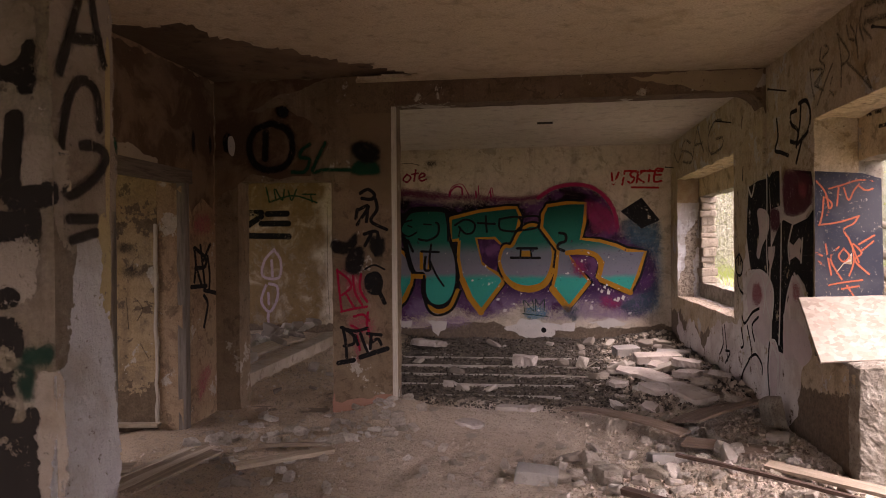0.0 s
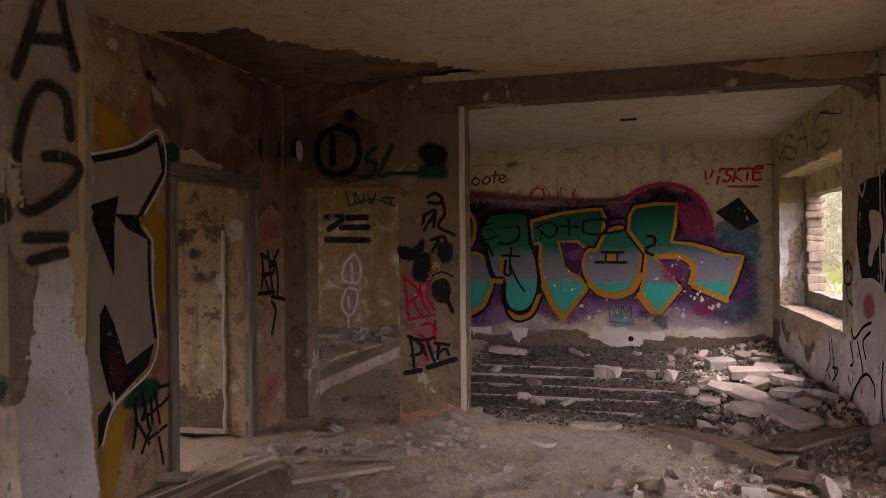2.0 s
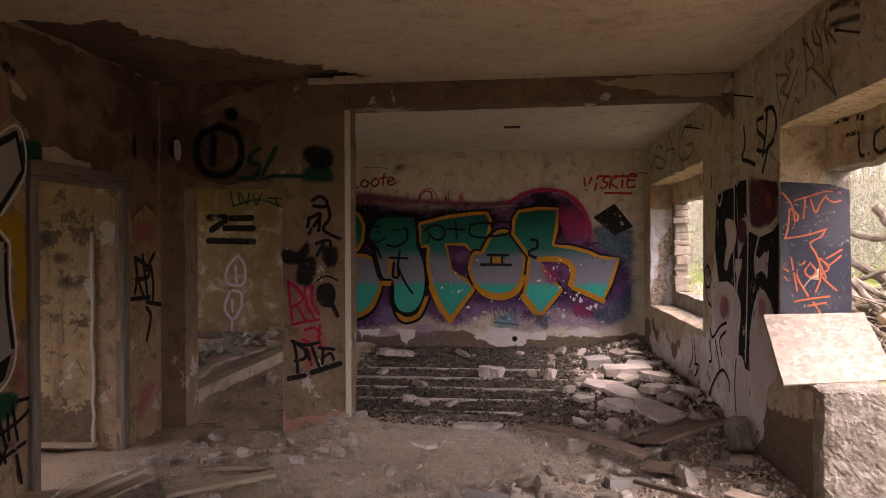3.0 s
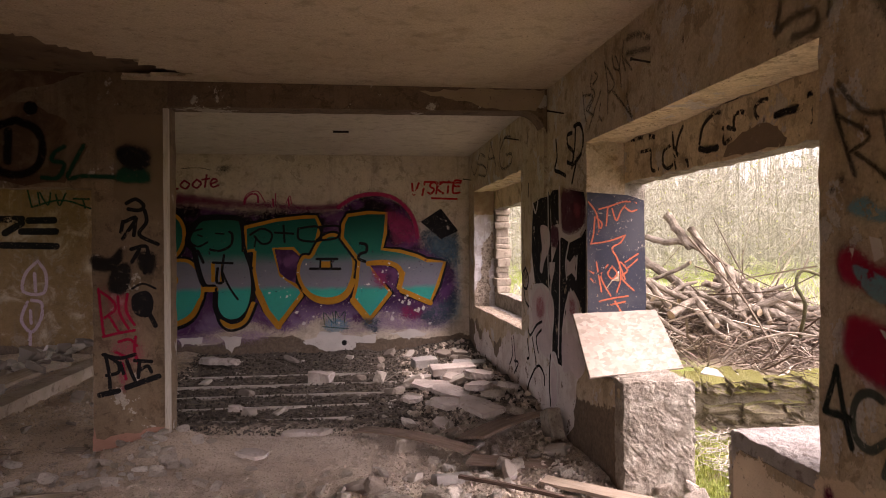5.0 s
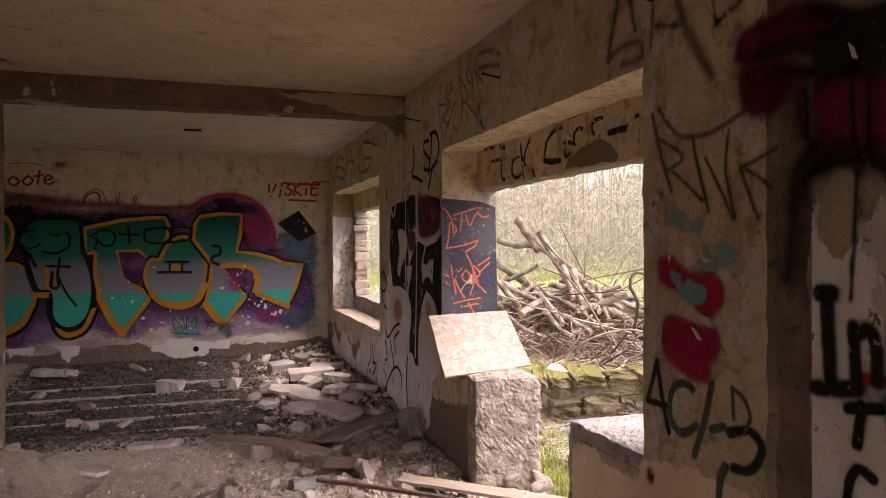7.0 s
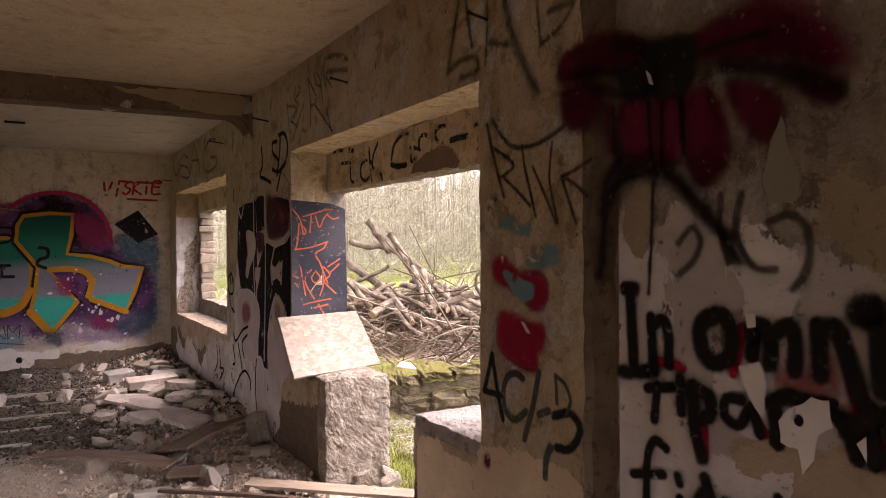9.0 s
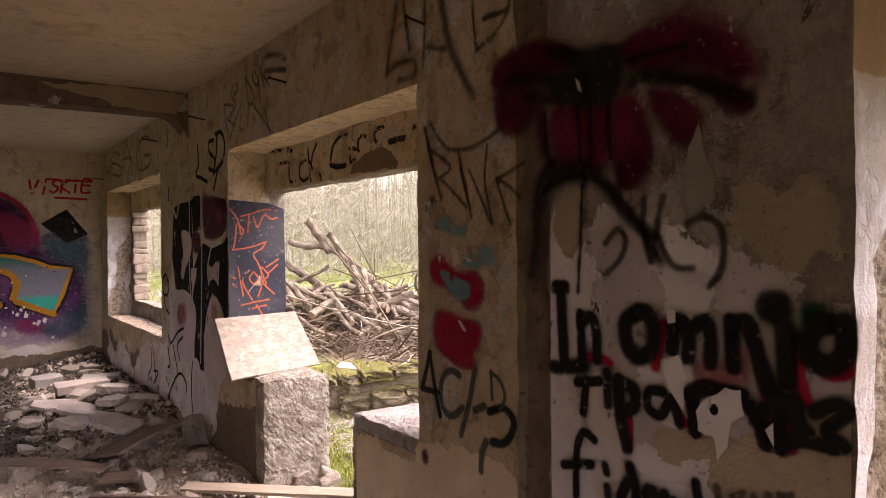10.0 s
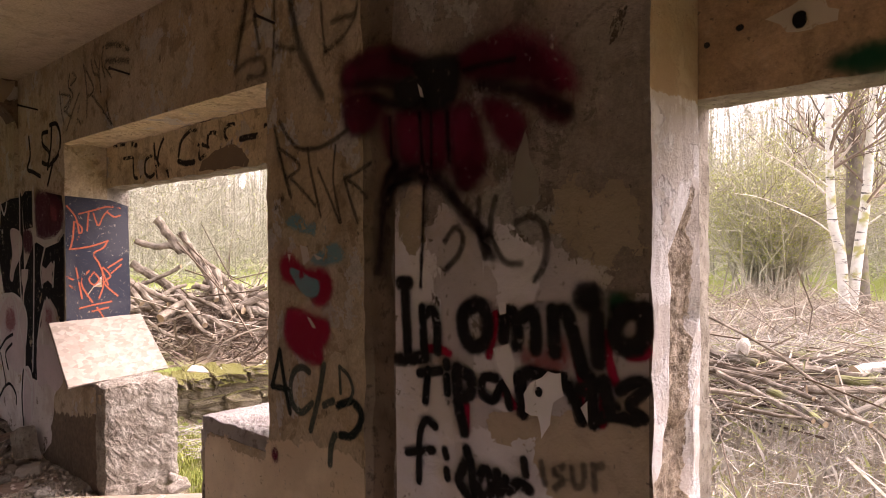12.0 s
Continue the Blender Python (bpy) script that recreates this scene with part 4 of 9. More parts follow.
Sheet(NORTH, 0.006).soft([(-2.212, 2.331), (-1.735, 2.298), (-1.168, 2.223), (-0.7, 2.208), (-0.622, 2.124), (-1.169, 2.119), (-1.847, 2.173), (-2.213, 2.177)], 0.16).soft([(-0.621, 2.18), (-0.139, 2.16), (0.19, 2.189), (0.19, 2.111), (-0.139, 2.087), (-0.622, 2.103)], 0.1).soft([(0.951, 1.942), (1.257, 1.943), (1.256, 1.72), (0.993, 1.587)], 0.12).done("magenta_haze", P_MAGHAZE, mural, "dark pink spray haze over the letters")
arc = Sheet(NORTH, 0.0065)
arc.line([(0.19, 2.133), (0.357, 2.252), (0.568, 2.317), (0.824, 2.321), (1.04, 2.244), (1.213, 2.077), (1.301, 1.899), (1.335, 1.697)], 0.085)
arc.line([(-1.137, 2.182), (-1.11, 2.266), (-1.032, 2.326), (-0.955, 2.302), (-0.944, 2.205)], 0.04).line([(-0.74, 2.25), (-0.732, 2.153)], 0.035).line([(-0.522, 2.253), (-0.51, 2.155)], 0.035)
arc.done("magenta_arc", P_MAGENTA, mural, "magenta arc above the letters")
LETTERS = {
    "B": [(-2.501, 1.964), (-2.178, 2.007), (-2.061, 1.999), (-1.974, 1.845), (-1.976, 1.649), (-2.043, 1.494), (-2.138, 1.389), (-1.926, 1.375), (-1.779, 1.237), (-1.72, 1.043), (-1.744, 0.817), (-1.864, 0.615), (-2.023, 0.506), (-2.224, 0.465), (-2.511, 0.435)],
    "A": [(-1.857, 1.784), (-1.745, 1.936), (-1.587, 1.97), (-1.246, 1.959), (-1.178, 1.855), (-1.149, 1.554), (-1.058, 1.26), (-1.036, 0.966), (-1.084, 0.715), (-1.197, 0.56), (-1.339, 0.523), (-1.46, 0.581), (-1.527, 0.728), (-1.533, 0.998), (-1.683, 1.042), (-1.771, 1.311), (-1.814, 1.525), (-1.902, 1.64)],
    "T": [(-1.124, 1.847), (-0.702, 1.95), (-0.302, 1.995), (-0.132, 1.996), (-0.075, 1.867), (-0.176, 1.429), (-0.354, 1.422), (-0.458, 1.542), (-0.736, 1.544), (-0.635, 1.161), (-0.369, 0.972), (-0.341, 0.886), (-0.671, 0.457), (-0.843, 0.666), (-0.959, 0.964), (-1.011, 1.26), (-0.994, 1.503), (-1.126, 1.521)],
    "O": [(-0.305, 1.421), (-0.204, 1.429), (-0.081, 1.643), (0.105, 1.738), (0.291, 1.633), (0.395, 1.406), (0.393, 1.153), (0.283, 0.902), (0.079, 0.811), (-0.146, 0.843), (-0.308, 0.967), (-0.388, 1.165), (-0.367, 1.328)],
    "R": [(0.322, 2.017), (0.609, 2.058), (0.883, 2.047), (0.864, 1.764), (0.811, 1.526), (1.079, 1.493), (1.32, 1.424), (1.475, 1.351), (1.735, 1.33), (1.63, 0.997), (1.517, 0.742), (1.129, 0.895), (1.068, 0.972), (1.13, 1.176), (1.013, 1.294), (0.614, 1.325), (0.724, 1.138), (0.929, 0.896), (0.622, 0.507), (0.391, 0.803), (0.443, 1.021), (0.479, 1.361), (0.237, 1.694), (0.255, 1.894)],
}
depth = 0.0085
for ch, pts in LETTERS.items():
    curve = ch in "BAO"
    Sheet(NORTH, depth).line(pts, 0.15, curve=curve, closed=True).done("shadow_line", P_BLACK, mural, "black outer line")
    Sheet(NORTH, depth + 0.001).field(pts, curve).done("letter", P_TEAL, mural, "teal letter fading to grey")
    if ch == "A":
        Sheet(NORTH, depth + 0.002).line(pts, 0.05, closed=True).done("outline", P_BLACK, mural, "black letter outline")
    else:
        Sheet(NORTH, depth + 0.002).line(pts, 0.055, curve=curve, closed=True).done("outline", P_GOLD, mural, "golden letter outline")
    depth += 0.003
gold = Sheet(NORTH, depth)
gold.line([(-2.224, 0.473), (-2.042, 0.499), (-1.864, 0.607), (-1.744, 0.817)], 0.085).line([(-1.476, 0.511), (-1.324, 0.439), (-1.14, 0.508), (-1.022, 0.756)], 0.075).line([(-1.706, 0.973), (-1.537, 0.969)], 0.08, False).line([(-1.573, 1.329), (-1.574, 1.094)], 0.06).line([(-1.448, 1.315), (-1.472, 1.059)], 0.03)
gold.line([(-0.951, 0.922), (-0.835, 0.645), (-0.671, 0.427)], 0.10, False).line([(-0.671, 0.427), (-0.349, 0.865)], 0.07, False).line([(-0.308, 0.95), (-0.147, 0.808), (0.079, 0.768), (0.287, 0.858), (0.393, 1.065)], 0.085).line([(0.391, 0.781), (0.622, 0.489)], 0.11, False).line([(0.622, 0.489), (0.924, 0.878)], 0.06, False)
gold.line([(0.614, 1.316), (0.862, 1.331), (1.035, 1.267), (1.099, 1.132), (1.059, 0.964)], 0.085).line([(1.098, 0.918), (1.517, 0.729)], 0.085, False).line([(-2.146, 1.214), (-2.074, 1.111), (-2.13, 1.011)], 0.06)
gold.field([(-0.062, 1.354), (0.07, 1.353), (0.069, 1.262), (-0.062, 1.264)]).field([(-1.134, 1.521), (-0.998, 1.545), (-0.998, 1.503), (-1.126, 1.487)])
gold.done("gold_edge", P_GOLD, mural, "thick golden shading under the letters")
rim = Sheet(NORTH, depth + 0.002)
rim.line([(-2.224, 0.404), (-2.005, 0.436), (-1.82, 0.565), (-1.707, 0.816)], 0.04).line([(-1.533, 0.977), (-1.532, 0.646), (-1.465, 0.457), (-1.325, 0.381), (-1.109, 0.473), (-0.976, 0.754)], 0.05).line([(-1.849, 1.804), (-1.737, 1.948), (-1.246, 1.972), (-1.17, 1.847), (-1.133, 1.554), (-1.039, 1.26)], 0.05)
rim.done("black_rim", P_BLACK, mural, "black rim round the gold shading")
ink = Sheet(NORTH, depth + 0.004)
for width, pts in ((0.035, [(-1.719, 1.825), (-1.849, 1.784), (-1.887, 1.661), (-1.777, 1.578), (-1.646, 1.64)]),
                   (0.03, [(-1.776, 1.743), (-1.72, 1.722)]),
                   (0.03, [(-1.532, 1.763), (-1.419, 1.755)]),
                   (0.045, [(-1.609, 1.536), (-1.477, 1.515), (-1.325, 1.597), (-1.305, 1.743), (-1.343, 1.784)]),
                   (0.04, [(-1.055, 1.743), (-0.899, 1.827), (-0.762, 1.764), (-0.783, 1.637), (-0.9, 1.616), (-0.997, 1.722)]),
                   (0.03, [(-0.978, 1.679), (-0.998, 1.575)]),
                   (0.04, [(-0.711, 1.772), (-0.456, 1.755)]),
                   (0.04, [(-0.591, 1.87), (-0.577, 1.636)]),
                   (0.042, [(-0.384, 1.828), (-0.1, 1.85), (-0.081, 1.656), (-0.365, 1.67), (-0.384, 1.828)]),
                   (0.042, [(-0.1, 1.85), (0.188, 1.86), (0.171, 1.699), (-0.081, 1.656)]),
                   (0.05, [(-0.123, 1.389), (0.165, 1.386)]),
                   (0.05, [(-0.217, 1.248), (0.206, 1.243)]),
                   (0.035, [(-0.07, 1.389), (-0.079, 1.247)]),
                   (0.035, [(0.078, 1.387), (0.086, 1.244)]),
                   (0.055, [(0.501, 1.611), (0.585, 1.589), (0.585, 1.492), (0.5, 1.458), (0.47, 1.392), (0.563, 1.347)]),
                   (0.045, [(-1.572, 1.35), (-1.307, 1.339)]),
                   (0.045, [(-1.421, 1.452), (-1.449, 1.224), (-1.434, 1.079)]),
                   (0.04, [(-1.449, 1.224), (-1.348, 0.994), (-1.234, 0.824)]),
                   (0.05, [(-1.509, 1.266), (-1.525, 1.08), (-1.461, 1.058)]),
                   (0.05, [(-1.777, 1.517), (-1.704, 1.352)]),
                   (0.05, [(-2.165, 1.194), (-2.092, 1.132), (-2.129, 1.051)])):
    ink.line(pts, width)
ink.done("ink", P_BLACK, mural, "thin black lines drawn over the letters")
hole = Sheet(NORTH, depth + 0.0062)
hole.field([(-0.72, 1.527), (-0.466, 1.525), (-0.366, 1.43), (-0.399, 1.328), (-0.428, 1.046), (-0.548, 1.104), (-0.647, 1.191)]).field([(0.639, 1.289), (0.862, 1.287), (1.0, 1.24), (1.047, 1.12), (0.955, 0.939), (0.754, 1.147)])
hole.done("counter", P_COAT2, mural, "dark purple gap between the letters")
Sheet(NORTH, depth + 0.008).field([(1.38, 1.921), (1.68, 2.117), (1.937, 1.787), (1.678, 1.665)]).done("black_blot", P_BLACK, mural, "black painted-out blot")
N_SPLASH = Sheet(NORTH, depth + 0.0070)
for pts in SPLASHES:
    N_SPLASH.soft(pts, 0.14)
N_SPLASH.done("splash", paint("magenta_splash", (0.26, 0.03, 0.10), 0.9, 0.60, grain=0.9, solid=0.7, tear=1.2), mural, "magenta splashes round the last letter")
N_BLUE = Sheet(NORTH, depth + 0.0074)
for pts in BLUES:
    N_BLUE.soft(pts, 0.14)
N_BLUE.done("splash", paint("deep_blue_splash", (0.045, 0.075, 0.10), 0.9, 0.60, grain=0.9, solid=0.65, tear=1.2), mural, "blue-green haze beside the last letter")
chips = Sheet(NORTH, depth + 0.0085)
rnd = random.Random(8)
for i in range(110):
    s, v = ((rnd.gauss(0.85, 0.16), rnd.gauss(1.02, 0.16)) if i < 26 else (rnd.gauss(1.22, 0.14), rnd.gauss(0.72, 0.07)) if i < 44 else (rnd.gauss(-0.62, 0.12), rnd.gauss(0.98, 0.12)) if i < 56
            else (rnd.uniform(-1.2, 1.75), 0.40 + 0.95 * rnd.random() ** 1.8))
    k = 0.004 + 0.02 * rnd.random() ** 3 * (1.6 if v < 0.75 else 1)
    w = k * rnd.uniform(0.5, 1.3)
    chips.field(ragged([(s - k, v - w * rnd.random()), (s + k * 0.4, v - w), (s + k, v + w * rnd.random()), (s - k * 0.3, v + w)], 0.01, 0.012, i * 1.7))
chips.done("chip", P_BARE, mural, "pale chips where the paint has flaked")

tag(NORTH, wall_north, "small red hand-sprayed word", P_RED, 0.04, letters("ViSKiE", 1.24, 2.32, 0.17, 0.125, 0.15, 0.02, 0.006) + [[(1.45, 2.51), (1.98, 2.50)], [(1.55, 2.27), (1.92, 2.26)]], base=0.004)
tag(NORTH, wall_north, "dark red hand-sprayed word", paint("dull_dark_red", (0.24, 0.02, 0.05), 0.6, 0.64, solid=0.9), 0.045, [[(-2.202, 2.481), (-2.081, 2.513), (-2.185, 2.38), (-2.048, 2.395)], [(-1.961, 2.511), (-2.013, 2.445), (-1.945, 2.394), (-1.893, 2.46), (-1.961, 2.511)], [(-1.79, 2.526), (-1.851, 2.451), (-1.791, 2.408), (-1.731, 2.475), (-1.79, 2.526)], [(-1.654, 2.591), (-1.68, 2.424)], [(-1.714, 2.524), (-1.62, 2.54)], [(-1.603, 2.464), (-1.51, 2.505), (-1.561, 2.539), (-1.603, 2.473), (-1.57, 2.422), (-1.493, 2.446)]], base=0.004)
tag(NORTH, wall_north, "faint red sprayed curls", P_MAGENTA, 0.02, [[(-1.15, 2.2), (-1.1, 2.32), (-0.95, 2.36), (-0.85, 2.2)], [(-0.7, 2.2), (-0.7, 2.33)], [(-0.55, 2.2), (-0.5, 2.3), (-0.48, 2.18)]], base=0.005)
tag(NORTH, wall_north, "small green sprayed initials", P_GREEN, 0.022, letters("NM", -0.02, 0.46, 0.17, 0.16) + [[(-0.05, 0.42), (0.32, 0.38)]], base=0.09)
Sheet(NORTH, 0.005).cloud(-1.42, 2.68, 0.2, 0.1, 10).done("soot", P_GREYBLACK, wall_north, "sooty smudge")
Sheet(NORTH, 0.005).line([(-2.0, 2.68), (-1.75, 2.69), (-1.6, 2.66)], 0.03).line([(-3.05, 2.05), (-3.05, 1.0), (-3.02, 0.3)], 0.02).done("crack", P_GREYBLACK, wall_north, "crack in the plaster")
Sheet(NORTH, 0.006).field(ragged([(-0.32, 0.20), (-0.05, 0.34), (0.2, 0.30), (0.4, 0.26), (0.72, 0.29), (0.68, 0.16), (0.42, 0.17), (0.38, 0.05), (0.1, 0.02), (-0.1, 0.08)], 0.04, 0.05)).field(
    ragged([(-1.5, 0.30), (-1.2, 0.28), (-1.22, 0.16), (-1.32, 0.06)], 0.04, 0.04)).field(ragged([(-2.1, 0.28), (-1.7, 0.3), (-1.75, 0.2), (-2.0, 0.18)], 0.04, 0.05)).field(ragged([(0.9, 0.3), (1.3, 0.34), (1.5, 0.28), (1.2, 0.22)], 0.04, 0.05)).done("pale_patch", P_BARE, wall_north, "pale patch where paint has flaked")
Sheet(NORTH, 0.009).cloud(0.26, 0.17, 0.05, 0.05).done("hole", P_BLACK, wall_north, "dark hole in the wall")
tag(NORTH, wall_north, "black double bars sprayed on ochre plaster", P_BLACK, 0.12, [[(-4.382, 1.965), (-4.117, 1.97)], [(-4.022, 1.949), (-3.7, 1.953)], [(-4.33, 1.778), (-4.117, 1.911)], [(-4.118, 1.799), (-3.676, 1.798)], [(-4.375, 1.612), (-3.672, 1.595)]], False)
tag(NORTH, wall_north, "lilac sprayed loops", P_LILAC, 0.075, [[(-3.913, 1.389), (-4.071, 1.219), (-4.1, 0.975), (-3.839, 0.953), (-3.81, 1.219), (-3.913, 1.389)], [(-3.956, 1.219), (-3.943, 0.976)], [(-4.049, 0.829), (-4.13, 0.585), (-4.001, 0.416), (-3.879, 0.588), (-3.866, 0.807), (-3.996, 0.854)], [(-4.013, 0.708), (-4.005, 0.538)], [(-4.016, 0.416), (-4.018, 0.245)]])
tag(NORTH, wall_north, "dark green scrawl", P_GREEN, 0.05, [[(-4.034, 2.362), (-3.984, 2.142)], [(-3.904, 2.334), (-3.879, 2.164)], [(-3.878, 2.334), (-3.775, 2.162), (-3.738, 2.33)], [(-3.671, 2.304), (-3.621, 2.158), (-3.542, 2.324)], [(-3.441, 2.25), (-3.238, 2.245)], [(-3.984, 2.133), (-3.594, 2.23), (-3.214, 2.115)], [(-3.314, 2.223), (-3.289, 2.127)]])

# east wall
tag(EAST, wall_east, "thin black sprayed letters over the window", P_GREYBLACK, 0.07, [[(-9.929, 2.709), (-9.699, 2.569), (-9.473, 2.642)], [(-8.854, 2.712), (-9.213, 2.798), (-9.428, 2.693), (-9.053, 2.634), (-8.8, 2.555), (-8.86, 2.473), (-9.346, 2.536)], [(-8.763, 2.516), (-8.628, 2.692), (-8.48, 2.86)], [(-8.48, 2.86), (-8.343, 2.691), (-8.177, 2.524)], [(-8.666, 2.662), (-8.225, 2.628)], [(-7.357, 2.749), (-7.67, 2.779), (-7.948, 2.643), (-7.827, 2.455), (-7.39, 2.456), (-7.307, 2.55), (-7.6, 2.585)]])
tag(EAST, wall_east, "black sprayed letters", P_BLACK, 0.042, [[(-5.641, 2.454), (-5.61, 2.311), (-5.679, 2.213), (-5.537, 2.176), (-5.379, 2.132)], [(-5.202, 2.448), (-5.321, 2.443), (-5.307, 2.364), (-5.174, 2.293), (-5.205, 2.21), (-5.324, 2.233)], [(-5.115, 2.484), (-5.131, 2.341), (-5.205, 2.177)], [(-5.15, 2.49), (-5.004, 2.48), (-4.931, 2.377), (-4.979, 2.259), (-5.176, 2.196)], [(-5.083, 2.229), (-5.155, 2.129), (-5.207, 2.058)]])
tag(EAST, wall_east, "faded black sprayed letters by the ceiling", P_FAINT, 0.05, [[(-4.935, 2.697), (-4.903, 2.563), (-4.852, 2.463)], [(-4.935, 2.682), (-4.717, 2.632), (-4.849, 2.569)], [(-4.734, 2.787), (-4.758, 2.708), (-4.675, 2.638), (-4.806, 2.548)], [(-4.671, 2.788), (-4.61, 2.743), (-4.715, 2.714)], [(-4.553, 2.631), (-4.678, 2.529), (-4.801, 2.414)], [(-4.555, 2.544), (-4.597, 2.476), (-4.538, 2.427)], [(-4.849, 2.555), (-4.7, 2.491)], [(-4.469, 2.802), (-4.416, 2.62), (-4.42, 2.456)], [(-4.469, 2.802), (-4.303, 2.639), (-4.341, 2.594), (-4.398, 2.591)], [(-4.341, 2.594), (-4.146, 2.46), (-4.006, 2.353)], [(-4.093, 2.514), (-4.061, 2.435), (-4.006, 2.353)], [(-4.335, 2.814), (-4.3, 2.729), (-4.229, 2.696)], [(-4.28, 2.802), (-4.21, 2.711), (-4.178, 2.579)], [(-4.191, 2.771), (-4.211, 2.686)], [(-4.129, 2.858), (-4.156, 2.763), (-4.106, 2.666)], [(-4.146, 2.761), (-4.006, 2.646)]])
tag(EAST, wall_east, "two broad faded strokes by the ceiling", P_FAINT, 0.085, [[(-4.085, 2.854), (-3.936, 2.838), (-3.751, 2.766)], [(-4.087, 2.761), (-3.906, 2.733), (-3.752, 2.702)]])
bold = Sheet(EAST, 0.004)
bold.lines([[(-2.411, 2.788), (-2.464, 2.621), (-2.527, 2.433)]], 0.10).lines([[(-2.378, 2.778), (-2.348, 2.608), (-2.318, 2.498)]], 0.085).lines([[(-2.518, 2.426), (-2.416, 2.452), (-2.288, 2.437), (-2.281, 2.372), (-2.417, 2.375)]], 0.10)
bold.lines([[(-2.193, 2.721), (-2.195, 2.55), (-2.212, 2.391)], [(-1.854, 2.616), (-1.843, 2.48), (-1.826, 2.38)], [(-1.826, 2.38), (-1.722, 2.412), (-1.646, 2.469), (-1.624, 2.524)]], 0.06).lines([[(-2.079, 2.686), (-2.014, 2.464), (-1.938, 2.324), (-1.852, 2.202)]], 0.13).lines([[(-2.182, 2.474), (-2.042, 2.432)], [(-1.778, 2.492), (-1.699, 2.491), (-1.635, 2.486)]], 0.08)
bold.done("graffiti", P_STUBINK, wall_east, "large soft black sprayed letters")
Sheet(EAST, 0.0042).lines([[(-2.199, 2.122), (-2.148, 1.968), (-2.078, 1.806)], [(-2.159, 2.14), (-2.088, 2.058), (-2.015, 2.008), (-1.899, 1.995), (-1.773, 2.017), (-1.689, 2.048)]], 0.05).lines([[(-2.173, 2.027), (-2.036, 1.957), (-2.016, 1.92), (-2.098, 1.891)], [(-2.073, 1.882), (-1.985, 1.824), (-1.902, 1.761)]], 0.04).lines([[(-1.952, 2.001), (-1.931, 1.9), (-1.883, 1.767)], [(-1.93, 1.911), (-1.894, 1.806), (-1.865, 1.715)], [(-1.882, 1.911), (-1.811, 1.801), (-1.742, 1.689)], [(-1.763, 1.994), (-1.778, 1.897), (-1.775, 1.831), (-1.732, 1.688)]], 0.034).lines([[(-1.549, 1.906), (-1.633, 1.877), (-1.707, 1.858)], [(-1.707, 1.858), (-1.675, 1.782), (-1.628, 1.685)], [(-1.684, 1.85), (-1.627, 1.82), (-1.572, 1.779)]], 0.042).done("graffiti", P_WORD, wall_east, "black sprayed word with soft edges")
Sheet(EAST, 0.004).soft([(-2.167, 1.508), (-2.14, 1.555), (-2.089, 1.566), (-2.011, 1.522), (-1.945, 1.5), (-1.86, 1.505), (-1.797, 1.466), (-1.79, 1.403), (-1.836, 1.351), (-1.898, 1.345), (-1.959, 1.39), (-2.057, 1.42), (-2.145, 1.448)], 0.075).soft([(-2.123, 1.304), (-2.068, 1.332), (-1.917, 1.307), (-1.821, 1.293), (-1.808, 1.228), (-1.85, 1.171), (-1.852, 1.11), (-1.898, 1.096), (-2.016, 1.116), (-2.132, 1.18)], 0.075).done("graffiti", P_HEART, wall_east, "crimson sprayed heart shapes")
Sheet(EAST, 0.0055).soft([(-2.089, 1.493), (-2.032, 1.495), (-1.955, 1.466), (-1.883, 1.447), (-1.887, 1.393), (-1.955, 1.382), (-2.032, 1.422)], 0.03).soft([(-2.11, 1.691), (-2.031, 1.728), (-1.955, 1.681), (-1.86, 1.691), (-1.835, 1.647), (-1.897, 1.638), (-1.974, 1.65)], 0.05).soft([(-1.935, 1.532), (-1.86, 1.574), (-1.772, 1.605), (-1.715, 1.561), (-1.742, 1.533), (-1.86, 1.516)], 0.05).done("graffiti", P_BLUE, wall_east, "light blue sprayed flecks")
Sheet(EAST, 0.0065).field(ragged([(-2.011, 1.6), (-1.959, 1.589), (-1.943, 1.532), (-1.991, 1.512)], 0.015, 0.008)).field(ragged([(-1.965, 1.297), (-1.94, 1.293), (-1.898, 1.253), (-1.927, 1.256)], 0.015, 0.005)).field(ragged([(-2.104, 1.559), (-2.078, 1.559), (-2.087, 1.529)], 0.015, 0.004)).field(ragged([(-1.916, 1.561), (-1.851, 1.543), (-1.888, 1.533)], 0.015, 0.004)).done("pale_chip", P_BARE, wall_east, "pale flaked chips in the sprayed hearts")
tag(EAST, wall_east, "black sprayed letter on the pier", P_DARKHOOK, 0.05, [[(-2.235, 0.972), (-2.196, 1.069), (-2.173, 1.138)], [(-2.173, 1.138), (-2.141, 1.009), (-2.097, 0.873)], [(-2.23, 0.969), (-2.106, 0.972)]])
tag(EAST, wall_east, "grey-green sprayed letters on the pier", P_ACID, 0.05, [[(-1.956, 1.068), (-2.006, 1.08), (-2.062, 1.056), (-2.091, 0.992), (-2.076, 0.913), (-2.007, 0.89), (-1.937, 0.937)], [(-1.852, 1.107), (-1.889, 0.972), (-1.947, 0.824)], [(-1.853, 0.943), (-1.794, 0.968)]])
tag(EAST, wall_east, "thin grey-green sprayed letter", P_ACID, 0.028, [[(-1.75, 1.113), (-1.743, 1.008)], [(-1.75, 1.11), (-1.695, 1.085), (-1.666, 1.027), (-1.695, 0.972)]])
tag(EAST, wall_east, "black sprayed hook", P_DARKHOOK, 0.062, [[(-1.76, 0.955), (-1.676, 0.982), (-1.621, 0.957), (-1.621, 0.909), (-1.673, 0.851), (-1.744, 0.838)]])
